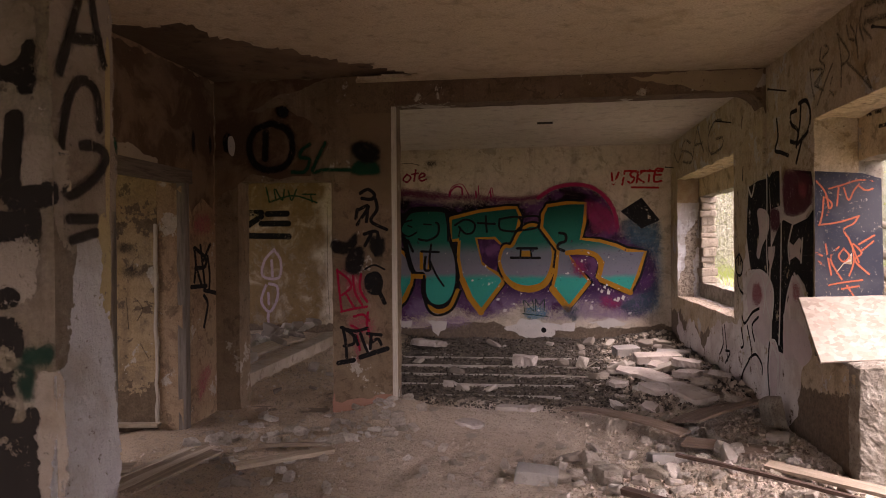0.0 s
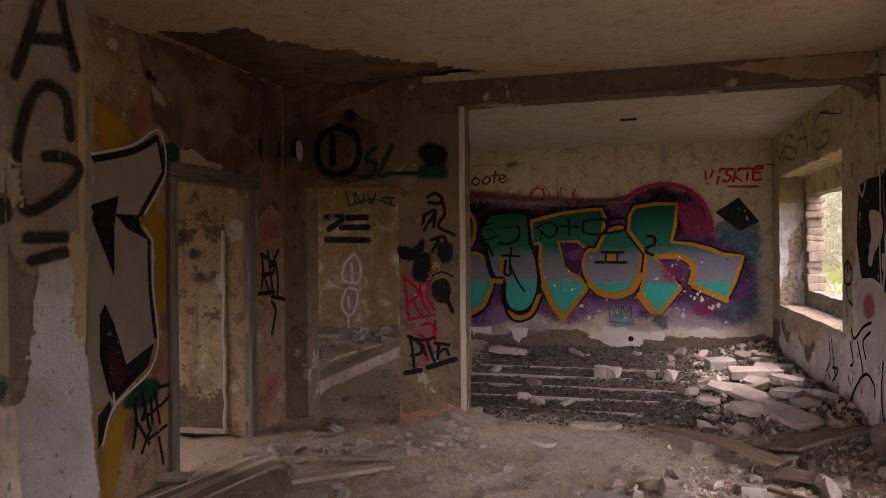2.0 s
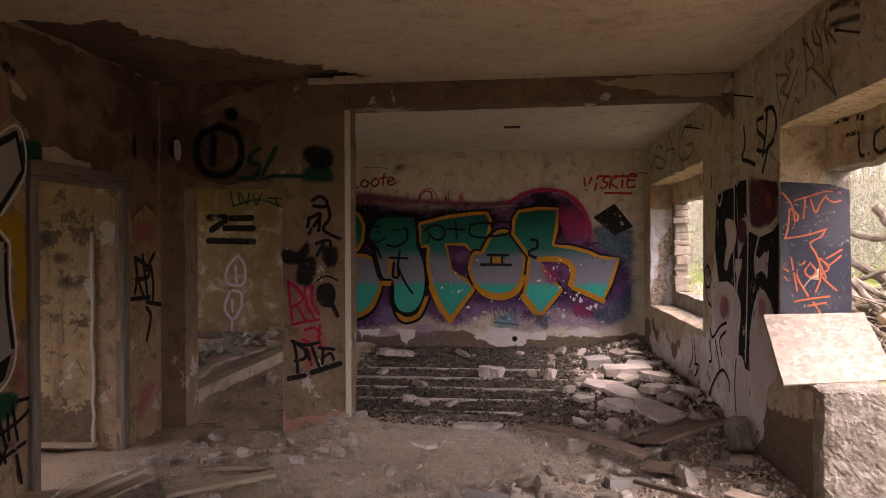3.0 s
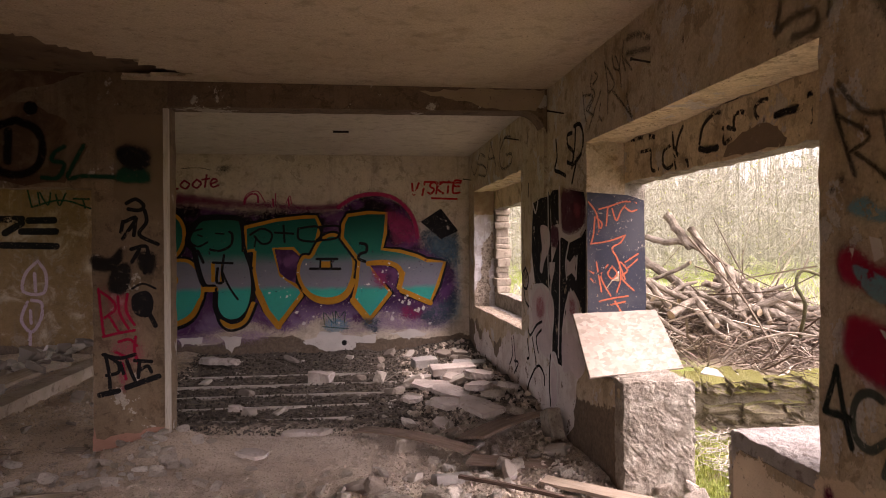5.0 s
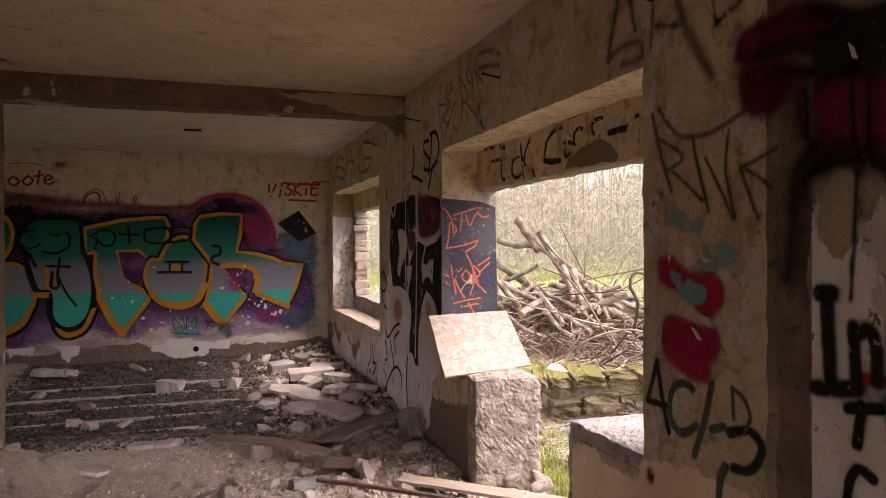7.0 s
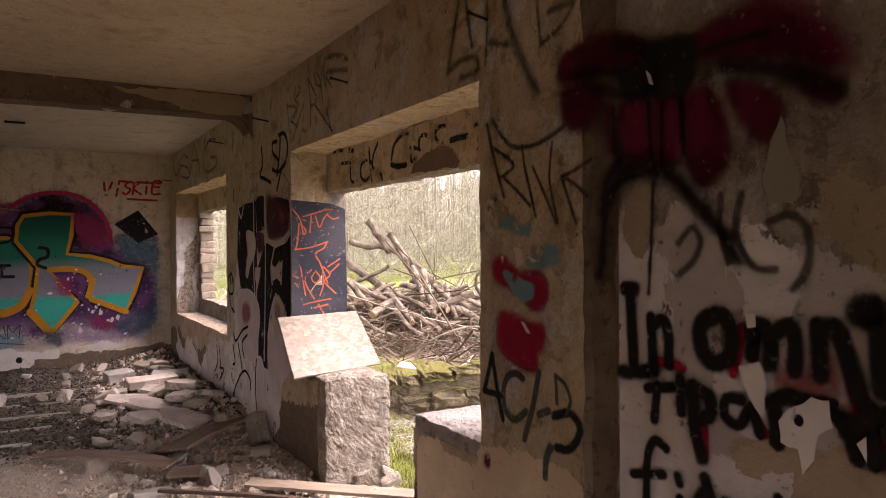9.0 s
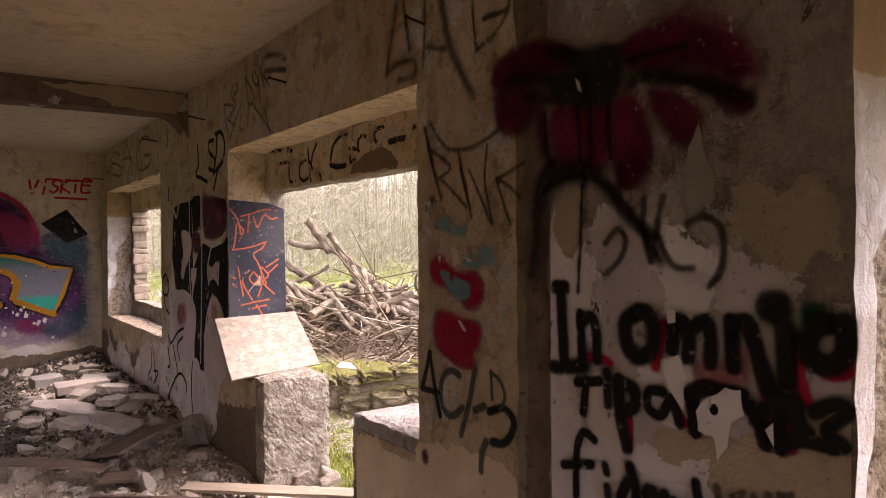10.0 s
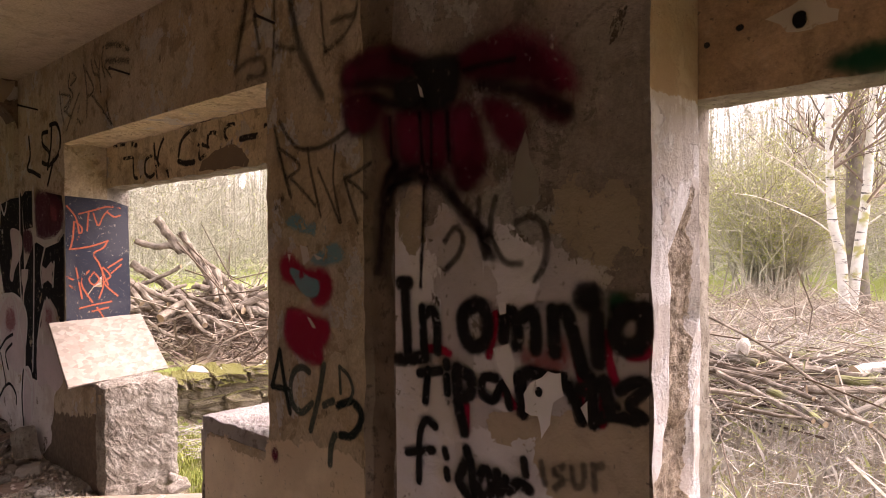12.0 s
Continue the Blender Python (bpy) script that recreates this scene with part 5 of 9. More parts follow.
tag(EAST, wall_east, "blurred green tail of the hook", P_ACID, 0.055, [[(-1.782, 0.832), (-1.808, 0.783), (-1.816, 0.71)]])
Sheet(EAST, 0.004).cloud(-2.194, 1.765, 0.03, 0.03).cloud(-2.143, 1.8, 0.026, 0.03).done("graffiti", P_WORD, wall_east, "two black dots")
Sheet(EAST, 0.004).cloud(-2.217, 0.667, 0.055, 0.07).done("hole", P_DARKRED, wall_east, "dark red hole in the plaster")

flower = new("flower_painting")
flower.parent = wall_east
tagged(flower, "dark red sprayed flower with a black heart")
Sheet(EAST, 0.004).soft([[(-1.734, 2.233), (-1.698, 2.293), (-1.609, 2.331), (-1.483, 2.336), (-1.368, 2.304), (-1.261, 2.238), (-1.332, 2.182), (-1.485, 2.206), (-1.588, 2.191), (-1.688, 2.191)], [(-1.709, 2.184), (-1.61, 2.191), (-1.475, 2.149), (-1.496, 2.071), (-1.569, 2.019), (-1.656, 2.016), (-1.71, 2.074)], [(-1.486, 2.069), (-1.436, 2.075), (-1.418, 1.938), (-1.457, 1.922)], [(-1.407, 2.07), (-1.294, 2.065), (-1.29, 1.91), (-1.371, 1.903)], [(-1.262, 2.047), (-1.159, 2.043), (-1.167, 1.872), (-1.238, 1.867)], [(-1.112, 2.053), (-1.032, 2.043), (-0.99, 1.958), (-0.973, 1.852), (-1.019, 1.787), (-1.086, 1.768), (-1.12, 1.807), (-1.128, 1.917)], [(-1.117, 2.211), (-1.024, 2.254), (-0.899, 2.261), (-0.798, 2.218), (-0.717, 2.161), (-0.667, 2.083), (-0.695, 2.033), (-0.811, 2.088), (-0.982, 2.117), (-1.084, 2.162)], [(-0.989, 2.07), (-0.874, 2.035), (-0.809, 1.964), (-0.843, 1.885), (-0.908, 1.899), (-0.975, 1.99)], [(-0.811, 2.082), (-0.729, 2.045), (-0.652, 1.98), (-0.684, 1.945), (-0.764, 1.989)]], 0.10).done("petals", P_DARKRED, flower, "dark red soft petals")
Sheet(EAST, 0.0052).soft([(-1.101, 2.088), (-1.056, 2.082), (-1.01, 2.017), (-1.01, 1.97), (-1.057, 1.999)], 0.08).soft([(-1.707, 2.305), (-1.64, 2.314), (-1.63, 2.236), (-1.707, 2.228)], 0.06).soft([(-1.119, 2.217), (-1.023, 2.246), (-0.978, 2.242), (-1.055, 2.205)], 0.06).soft([(-1.40, 2.06), (-1.2, 2.07), (-1.05, 2.06), (-1.02, 1.93), (-1.10, 1.85), (-1.25, 1.83), (-1.38, 1.88)], 0.11).soft([(-0.93, 2.27), (-0.80, 2.27), (-0.68, 2.17), (-0.61, 2.05), (-0.66, 2.0), (-0.78, 2.18)], 0.10).done("petal", P_CRIMHAZE, flower, "brighter crimson haze on the petals")
haze = Sheet(EAST, 0.0068)
haze.line([(-0.996, 2.114), (-0.874, 2.079), (-0.763, 2.033), (-0.668, 1.985)], 0.13).line([(-1.425, 2.281), (-1.323, 2.239), (-1.244, 2.202)], 0.1).line([(-1.61, 2.21), (-1.445, 2.191), (-1.297, 2.123)], 0.11).line([(-1.526, 2.145), (-1.407, 2.108), (-1.279, 2.101)], 0.09).line([(-1.436, 2.061), (-1.428, 1.912)], 0.04).line([(-1.28, 2.056), (-1.267, 1.882)], 0.05).line([(-1.147, 2.041), (-1.138, 1.869)], 0.06).line([(-1.068, 2.17), (-0.981, 2.174), (-0.861, 2.169)], 0.06)
haze.line([(-1.489, 1.712), (-1.464, 1.82), (-1.409, 1.883)], 0.14).line([(-1.409, 1.843), (-1.281, 1.858), (-1.181, 1.811), (-1.072, 1.696), (-0.978, 1.623)], 0.12)
haze.done("shade", P_DARKHAZE, flower, "blackish haze across the petals")
stem = Sheet(EAST, 0.0071)
stem.line([(-1.437, 1.804), (-1.332, 1.83), (-1.207, 1.827), (-1.091, 1.73), (-1.012, 1.645), (-0.949, 1.552)], 0.115).line([(-1.5, 1.5), (-1.489, 1.6), (-1.478, 1.693), (-1.437, 1.804)], 0.19).line([(-1.26, 1.8), (-1.268, 1.637), (-1.281, 1.448)], 0.05).line([(-1.222, 2.057), (-1.224, 1.847)], 0.055)
stem.done("stem", P_STEM, flower, "soft black stem and leaves")
core = Sheet(EAST, 0.0075)
core.soft([(-1.292, 2.23), (-1.203, 2.233), (-1.111, 2.216), (-1.096, 2.135), (-1.129, 2.075), (-1.205, 2.067), (-1.257, 2.087), (-1.283, 2.166)], 0.09).soft([(-1.395, 2.171), (-1.311, 2.189), (-1.257, 2.149), (-1.293, 2.098), (-1.377, 2.104)], 0.06)
core.done("heart", P_SOFTBLACK, flower, "black heart")
Sheet(EAST, 0.009).field(ragged([(-1.289, 2.164), (-1.266, 2.144), (-1.257, 2.109), (-1.275, 2.117)], 0.012, 0.004)).done("pale_chip", P_BARE, flower, "pale chip in the black heart")
Sheet(EAST, 0.0093).field(ragged([(-0.815, 1.937), (-0.798, 1.859), (-0.769, 1.791), (-0.776, 1.714), (-0.851, 1.706), (-0.871, 1.776), (-0.847, 1.874)], 0.03, 0.01)).done("pale_chip", P_STREAK, flower, "pale streak of older paint")
Sheet(EAST, 0.004).line([(-0.601, 1.734), (-0.615, 1.689), (-0.602, 1.642), (-0.554, 1.619), (-0.498, 1.632), (-0.487, 1.679)], 0.05).done("blue_mark", P_FAINTBLUE, wall_east, "small blue sprayed arc")
Sheet(EAST, 0.0035).line([(-0.649, 1.649), (-0.601, 1.637), (-0.526, 1.676)], 0.05).done("yellow_mark", P_FAINTYEL, wall_east, "faint yellow spray")

word = Sheet(EAST, 0.0125)
word.lines([[(-1.358, 1.459), (-1.349, 1.32), (-1.34, 1.188)], [(-1.38, 1.458), (-1.337, 1.459)], [(-1.393, 1.18), (-1.326, 1.189), (-1.257, 1.206)]], 0.085)
word.lines([[(-1.269, 1.373), (-1.263, 1.291), (-1.257, 1.206)], [(-1.263, 1.344), (-1.219, 1.369), (-1.197, 1.319), (-1.195, 1.233)]], 0.07)
word.lines([[(-1.021, 1.399), (-1.072, 1.368), (-1.075, 1.306), (-1.037, 1.263), (-0.985, 1.279), (-0.967, 1.342), (-0.99, 1.392), (-1.021, 1.399)]], 0.095)
word.lines([[(-0.898, 1.385), (-0.904, 1.299)], [(-0.901, 1.369), (-0.866, 1.381), (-0.848, 1.336), (-0.851, 1.283)], [(-0.845, 1.362), (-0.794, 1.389), (-0.779, 1.341), (-0.779, 1.28)], [(-0.717, 1.396), (-0.711, 1.277)], [(-0.715, 1.386), (-0.67, 1.394), (-0.64, 1.313), (-0.612, 1.229)]], 0.085)
word.lines([[(-0.569, 1.391), (-0.567, 1.33), (-0.563, 1.264)], [(-0.434, 1.409), (-0.479, 1.409), (-0.509, 1.372), (-0.501, 1.322), (-0.453, 1.313), (-0.423, 1.35), (-0.423, 1.415)]], 0.095)
word.lines([[(-1.241, 1.158), (-1.255, 1.05)], [(-1.283, 1.144), (-1.182, 1.164)], [(-1.152, 1.146), (-1.148, 1.095)], [(-1.153, 1.195), (-1.15, 1.184)], [(-0.938, 1.17), (-0.986, 1.164), (-0.992, 1.117), (-0.945, 1.1), (-0.905, 1.159), (-0.881, 1.089)]], 0.06)
word.lines([[(-1.105, 1.18), (-1.098, 1.068), (-1.072, 0.977)], [(-1.102, 1.173), (-1.047, 1.162), (-1.041, 1.11), (-1.089, 1.081)], [(-0.836, 1.171), (-0.829, 1.078)], [(-0.849, 1.177), (-0.805, 1.203), (-0.755, 1.202), (-0.683, 1.199)], [(-0.683, 1.199), (-0.641, 1.148), (-0.619, 1.093)], [(-0.592, 1.213), (-0.579, 1.09)], [(-0.625, 1.174), (-0.548, 1.204)], [(-0.544, 1.209), (-0.532, 1.145), (-0.513, 1.139)]], 0.08)
word.lines([[(-0.496, 1.193), (-0.445, 1.221), (-0.416, 1.209), (-0.465, 1.156), (-0.426, 1.126)], [(-0.581, 1.09), (-0.527, 1.118), (-0.446, 1.118)]], 0.065)
word.lines([[(-1.206, 0.97), (-1.252, 0.983), (-1.283, 0.921), (-1.288, 0.765)], [(-1.346, 0.853), (-1.218, 0.886)], [(-1.162, 0.897), (-1.154, 0.878)], [(-1.153, 0.83), (-1.15, 0.806)], [(-0.827, 0.931), (-0.82, 0.891)]], 0.055)
word.lines([[(-1.06, 0.918), (-1.04, 0.855), (-1.029, 0.769)], [(-1.067, 0.872), (-1.097, 0.809), (-1.056, 0.768)], [(-0.989, 0.866), (-1.018, 0.816), (-0.994, 0.778), (-0.954, 0.809), (-0.968, 0.86), (-0.989, 0.866)], [(-0.933, 0.868), (-0.927, 0.805), (-0.899, 0.854)], [(-0.886, 0.826), (-0.846, 0.856), (-0.807, 0.845)]], 0.07)
word.done("graffiti", P_SOFTBLACK, wall_east, "thick black sprayed motto in three lines")
tag(EAST, wall_east, "faded sprayed letters of the last line", P_GREYBLACK, 0.05, [[(-0.684, 0.943), (-0.72, 0.916), (-0.684, 0.904), (-0.714, 0.872)], [(-0.655, 0.945), (-0.644, 0.894), (-0.615, 0.91), (-0.615, 0.958)], [(-0.582, 0.966), (-0.577, 0.9)], [(-0.582, 0.956), (-0.555, 0.972)], [(-0.763, 0.937), (-0.751, 0.878)]], base=0.0115)
sh = Sheet(EAST, 0.0098)
sh.lines([[(-1.257, 1.232), (-1.199, 1.238), (-1.144, 1.23)], [(-0.939, 1.371), (-0.948, 1.306), (-0.968, 1.24)], [(-0.539, 1.342), (-0.532, 1.277), (-0.514, 1.213)], [(-1.065, 1.062), (-1.066, 0.978)], [(-0.43, 1.342), (-0.42, 1.298), (-0.465, 1.289)], [(-0.636, 1.275), (-0.614, 1.181)], [(-0.548, 1.171), (-0.554, 1.09)], [(-0.911, 1.139), (-0.868, 1.093)], [(-0.628, 1.16), (-0.612, 1.114)]], 0.055)
sh.done("graffiti", P_CRIMSON, wall_east, "crimson second line behind the black motto")
Sheet(EAST, 0.0090).soft([(-0.846, 1.305), (-0.779, 1.28), (-0.682, 1.339), (-0.659, 1.292), (-0.671, 1.222), (-0.755, 1.202), (-0.843, 1.222)], 0.05).done("graffiti", P_PINK, wall_east, "pink sprayed haze")
tag(EAST, wall_east, "faint older sprayed scribble", P_WORD, 0.055, [[(-1.161, 1.608), (-1.111, 1.653), (-1.08, 1.616), (-1.1, 1.561), (-1.155, 1.514)], [(-1.009, 1.74), (-1.01, 1.651), (-0.983, 1.553)], [(-0.938, 1.745), (-0.961, 1.641), (-0.907, 1.545), (-0.84, 1.535)], [(-0.854, 1.665), (-0.794, 1.679), (-0.746, 1.637), (-0.747, 1.54), (-0.786, 1.488)]], base=0.0062)
Sheet(EAST, 0.004).cloud(-0.60, 1.44, 0.09, 0.08).done("graffiti", P_SOFTBLACK, wall_east, "black spray burst")
Sheet(EAST, 0.0045).cloud(-0.50, 1.42, 0.08, 0.08).done("graffiti", P_GREEN, wall_east, "green spray smudge")
Sheet(EAST, 0.0165).field(ragged([(-0.822, 1.133), (-0.792, 1.174), (-0.755, 1.197), (-0.735, 1.212), (-0.683, 1.211), (-0.676, 1.152), (-0.716, 1.127), (-0.729, 1.064), (-0.758, 1.013), (-0.77, 1.072), (-0.818, 1.08)], 0.02, 0.012)).field(ragged([(-0.62, 1.127), (-0.596, 1.147), (-0.601, 1.085)], 0.02, 0.006)).field(ragged([(-0.922, 1.41), (-0.89, 1.415), (-0.89, 1.379), (-0.917, 1.373)], 0.02, 0.004)).field(ragged([(-0.948, 1.263), (-0.883, 1.289), (-0.854, 1.22), (-0.868, 1.124), (-0.897, 1.162)], 0.03, 0.01)).done("pale_patch", P_BARE2, wall_east, "flaked pale patch over the writing")
Sheet(EAST, 0.0168).cloud(-0.767, 1.151, 0.018, 0.02).done("hole", P_BLACK, wall_east, "small dark hole")
P_LILACGREY = paint("lilac_grey_older_paint", (0.52, 0.485, 0.515), 0.10, 0.60, 0.9, grain=0.5, second=(0.44, 0.38, 0.34), relief=0.4, tear=2.2)
P_LILACPALE = paint("pale_lilac_older_paint", (0.72, 0.70, 0.755), 0.06, 0.62, 0.9, grain=0.5, second=(0.66, 0.61, 0.60), relief=0.4, tear=2.4)
P_TANBARE = paint("tan_bare_patch", (0.50, 0.41, 0.325), 0.06, 0.68, 0.95, grain=0.5, second=(0.35, 0.28, 0.215), relief=0.7, tear=2.0)
P_SANDY = paint("sandy_worn_wash", (0.37, 0.31, 0.235), 0.1, 0.6, 0.95, grain=0.6, solid=0.9, relief=0.6, tear=2.4)
Sheet(EAST, 0.0036).soft([(-1.415, 1.604), (-1.24, 1.612), (-1.132, 1.66), (-0.98, 1.61), (-0.878, 1.58), (-0.78, 1.56), (-0.709, 1.54), (-0.603, 1.50), (-0.604, 1.453), (-0.661, 1.384), (-0.445, 1.368), (-0.413, 1.28), (-0.497, 1.192), (-0.625, 1.061), (-0.765, 0.968), (-0.756, 0.799), (-0.685, 0.717), (-1.427, 0.503)], 0.14, -0.414, -1.415).done("older_paint", P_LILACGREY, wall_east, "lilac-grey older paint showing through")
pale = Sheet(EAST, 0.0046)
pale.soft([(-1.372, 1.133), (-1.163, 1.143), (-1.138, 1.008), (-1.087, 0.922), (-0.895, 0.995), (-0.775, 0.983), (-0.776, 0.828), (-0.746, 0.699), (-1.427, 0.503), (-1.417, 0.838), (-1.385, 1.009)], 0.11, None, -1.415).soft([(-0.99, 1.267), (-0.874, 1.314), (-0.853, 1.205), (-0.806, 1.15), (-0.894, 1.075), (-0.996, 1.124), (-1.02, 1.213)], 0.05).soft([(-1.4, 1.573), (-1.282, 1.583), (-1.243, 1.346), (-1.315, 1.18), (-1.389, 1.213)], 0.10, None, -1.415).soft([(-0.936, 1.6), (-0.824, 1.582), (-0.814, 1.443), (-0.891, 1.422), (-0.925, 1.492)], 0.09)
pale.done("older_paint", P_LILACPALE, wall_east, "pale bluish older paint in flakes")
Sheet(EAST, 0.0056).soft([(-0.754, 1.029), (-0.663, 1.062), (-0.569, 1.046), (-0.48, 1.133), (-0.413, 1.204), (-0.397, 1.101), (-0.415, 0.795), (-0.685, 0.717), (-0.665, 0.855), (-0.765, 0.916)], 0.08, -0.414).soft([(-0.964, 1.037), (-0.774, 1.077), (-0.764, 1.036), (-0.918, 0.991)], 0.05).done("bare_patch", P_TANBARE, wall_east, "tan bare patch at the corner")
Sheet(EAST, 0.0050).soft([(-0.659, 1.73), (-0.565, 1.709), (-0.494, 1.737), (-0.477, 1.612), (-0.603, 1.582), (-0.679, 1.631)], 0.10, None, -1.415).soft([(-1.368, 1.746), (-1.281, 1.762), (-1.282, 1.622), (-1.355, 1.603)], 0.06).done("bare_patch", P_SANDY, wall_east, "sandy patches where the wash has worn off")

# the black, pink and white piece on the pier between the windows
piece = new("pier_painting")
piece.parent = wall_east
tagged(piece, "black, pink and white sprayed letters on the pier")
P_PALEGROUND = paint("pale_pink_ground", (0.66, 0.60, 0.57), 0.1, 0.60, 0.9, grain=0.2, second=(0.54, 0.46, 0.43), relief=0.4)
Sheet(EAST, 0.003).field(ragged([(-6.62, 0.02), (-6.6, 1.2), (-6.4, 1.75), (-6.1, 1.2), (-5.96, 1.9), (-5.0, 1.98), (-4.96, 0.75), (-5.1, 0.5), (-5.2, 0.15), (-5.6, -0.1), (-6.1, -0.06)], 0.06, 0.05)).done("pale_ground", P_PALEGROUND, piece, "pale pinkish ground coat")
Sheet(EAST, 0.003).field(ragged([(-9.7, 0.5), (-9.3, 0.22), (-9.0, 0.50), (-8.6, 0.42), (-8.2, 0.18), (-7.9, 0.46), (-7.5, 0.6), (-7.0, 0.66), (-6.64, 0.68), (-6.64, 0.0), (-7.1, 0.12), (-7.6, 0.02), (-8.0, 0.08), (-8.6, 0.1), (-9.2, 0.05), (-9.8, 0.2)], 0.06, 0.07)).done("pale_ground", P_PALEGROUND, piece, "pale plaster below the window sill")
dark = Sheet(EAST, 0.004)
dark.field([(-6.406, 1.971), (-6.453, 1.749), (-6.479, 1.512), (-6.356, 1.201), (-6.173, 1.211), (-5.852, 1.152), (-5.795, 1.424), (-5.808, 1.735), (-5.839, 2.005), (-5.911, 2.078), (-6.14, 1.999)])
dark.field([(-5.777, 1.424), (-5.817, 1.087), (-5.768, 0.852), (-5.789, 0.587), (-5.503, 0.574), (-5.498, 0.883), (-5.278, 1.151), (-5.188, 1.223), (-5.047, 1.147), (-4.941, 1.01), (-4.894, 1.077), (-4.88, 1.694), (-4.987, 1.633), (-5.272, 1.591), (-5.488, 1.637), (-5.57, 1.614)])
dark.field([(-5.84, 2.0), (-5.75, 2.042), (-5.58, 2.035), (-5.568, 1.753), (-5.79, 1.734)]).field([(-5.266, 2.008), (-4.916, 1.963), (-4.884, 1.858), (-5.052, 1.887)]).field([(-5.231, 1.896), (-4.984, 1.894), (-4.951, 1.778), (-5.16, 1.763)])
dark.done("dark_field", P_BLACK, piece, "black letter fields")
pk = Sheet(EAST, 0.006)
pk.soft([(-5.483, 2.0), (-5.193, 2.003), (-4.916, 1.921), (-4.905, 1.735), (-5.055, 1.676), (-5.385, 1.658), (-5.487, 1.75)], 0.12).soft([(-5.79, 1.734), (-5.585, 1.707), (-5.587, 1.568), (-5.775, 1.567)], 0.06)
pk.done("pink_haze", P_MAROON, piece, "dull maroon spray shading")
pk = Sheet(EAST, 0.008)
pk.field([(-6.144, 1.737), (-5.953, 1.743), (-5.826, 1.675), (-5.846, 1.543), (-6.014, 1.418), (-6.093, 1.316), (-6.17, 1.363), (-6.089, 1.541)], True).field([(-5.365, 1.468), (-5.259, 1.438), (-5.142, 1.494), (-5.078, 1.464), (-5.128, 1.398), (-5.087, 1.31), (-5.216, 1.352), (-5.336, 1.32)])
pk.field([(-5.262, 1.207), (-5.131, 1.162), (-5.048, 1.073), (-5.106, 0.971), (-5.31, 0.972), (-5.37, 1.077)], True).field([(-5.848, 1.422), (-5.673, 1.427), (-5.691, 1.356), (-5.78, 1.233), (-5.85, 1.326)])
pk.field([(-6.465, 1.036), (-6.284, 1.166), (-6.085, 1.201), (-5.852, 1.157), (-5.721, 1.047), (-5.768, 0.852), (-5.86, 0.6), (-6.143, 0.607), (-6.395, 0.78)], True)
pk.field([(-5.816, 0.583), (-5.684, 0.638), (-5.552, 0.508), (-5.605, 0.29), (-5.76, 0.186), (-5.81, 0.367)], True).field([(-5.475, 0.818), (-5.207, 0.873), (-4.997, 0.794), (-4.899, 0.664), (-5.069, 0.55), (-5.248, 0.584), (-5.455, 0.548)], True)
pk.done("pale_letter", P_PINKGREY, piece, "pale pink-grey letters")
pk = Sheet(EAST, 0.0088)
pk.soft([(-6.286, 1.076), (-6.086, 1.116), (-5.993, 0.974), (-6.138, 0.885), (-6.298, 0.92)], 0.09).soft([(-5.278, 1.151), (-5.132, 1.14), (-5.133, 1.033), (-5.264, 1.02)], 0.07).soft([(-5.158, 1.914), (-4.997, 1.884), (-4.999, 1.78), (-5.138, 1.784)], 0.08)
pk.done("pink_shade", P_PINK, piece, "pink spray shading in the letters")
wl = Sheet(EAST, 0.010)
wl.lines([[(-5.875, 2.051), (-5.871, 1.736), (-5.884, 1.421), (-5.852, 1.181)], [(-5.531, 2.05), (-5.521, 1.614), (-5.544, 1.108), (-5.583, 0.642)], [(-6.406, 1.971), (-6.303, 1.875), (-6.22, 1.973)], [(-6.487, 1.035), (-6.294, 1.173), (-6.075, 1.212), (-5.834, 1.158), (-5.713, 1.036), (-5.751, 0.831)], [(-5.488, 1.671), (-5.271, 1.639), (-5.055, 1.655), (-4.906, 1.715)],
          [(-5.272, 1.591), (-5.365, 1.435), (-5.336, 1.302)], [(-5.071, 1.485), (-5.101, 1.314)], [(-5.277, 1.195), (-5.386, 1.053), (-5.467, 0.842)], [(-5.24, 1.22), (-5.096, 1.143), (-5.021, 1.023)], [(-5.772, 0.589), (-5.864, 0.357), (-5.912, 0.177)], [(-5.771, 0.613), (-5.602, 0.5), (-5.622, 0.263)]], 0.035)
wl.lines([[(-6.521, 0.997), (-6.408, 1.162), (-6.215, 1.206), (-6.007, 1.156), (-5.932, 1.005), (-5.971, 0.854)], [(-5.829, 1.139), (-5.917, 1.042), (-5.87, 0.901), (-5.776, 0.793)], [(-5.847, 0.613), (-5.687, 0.652), (-5.598, 0.559), (-5.634, 0.36)]], 0.03)
wl.done("white_line", P_WHITE, piece, "thin white outlines")
low = Sheet(EAST, 0.012)
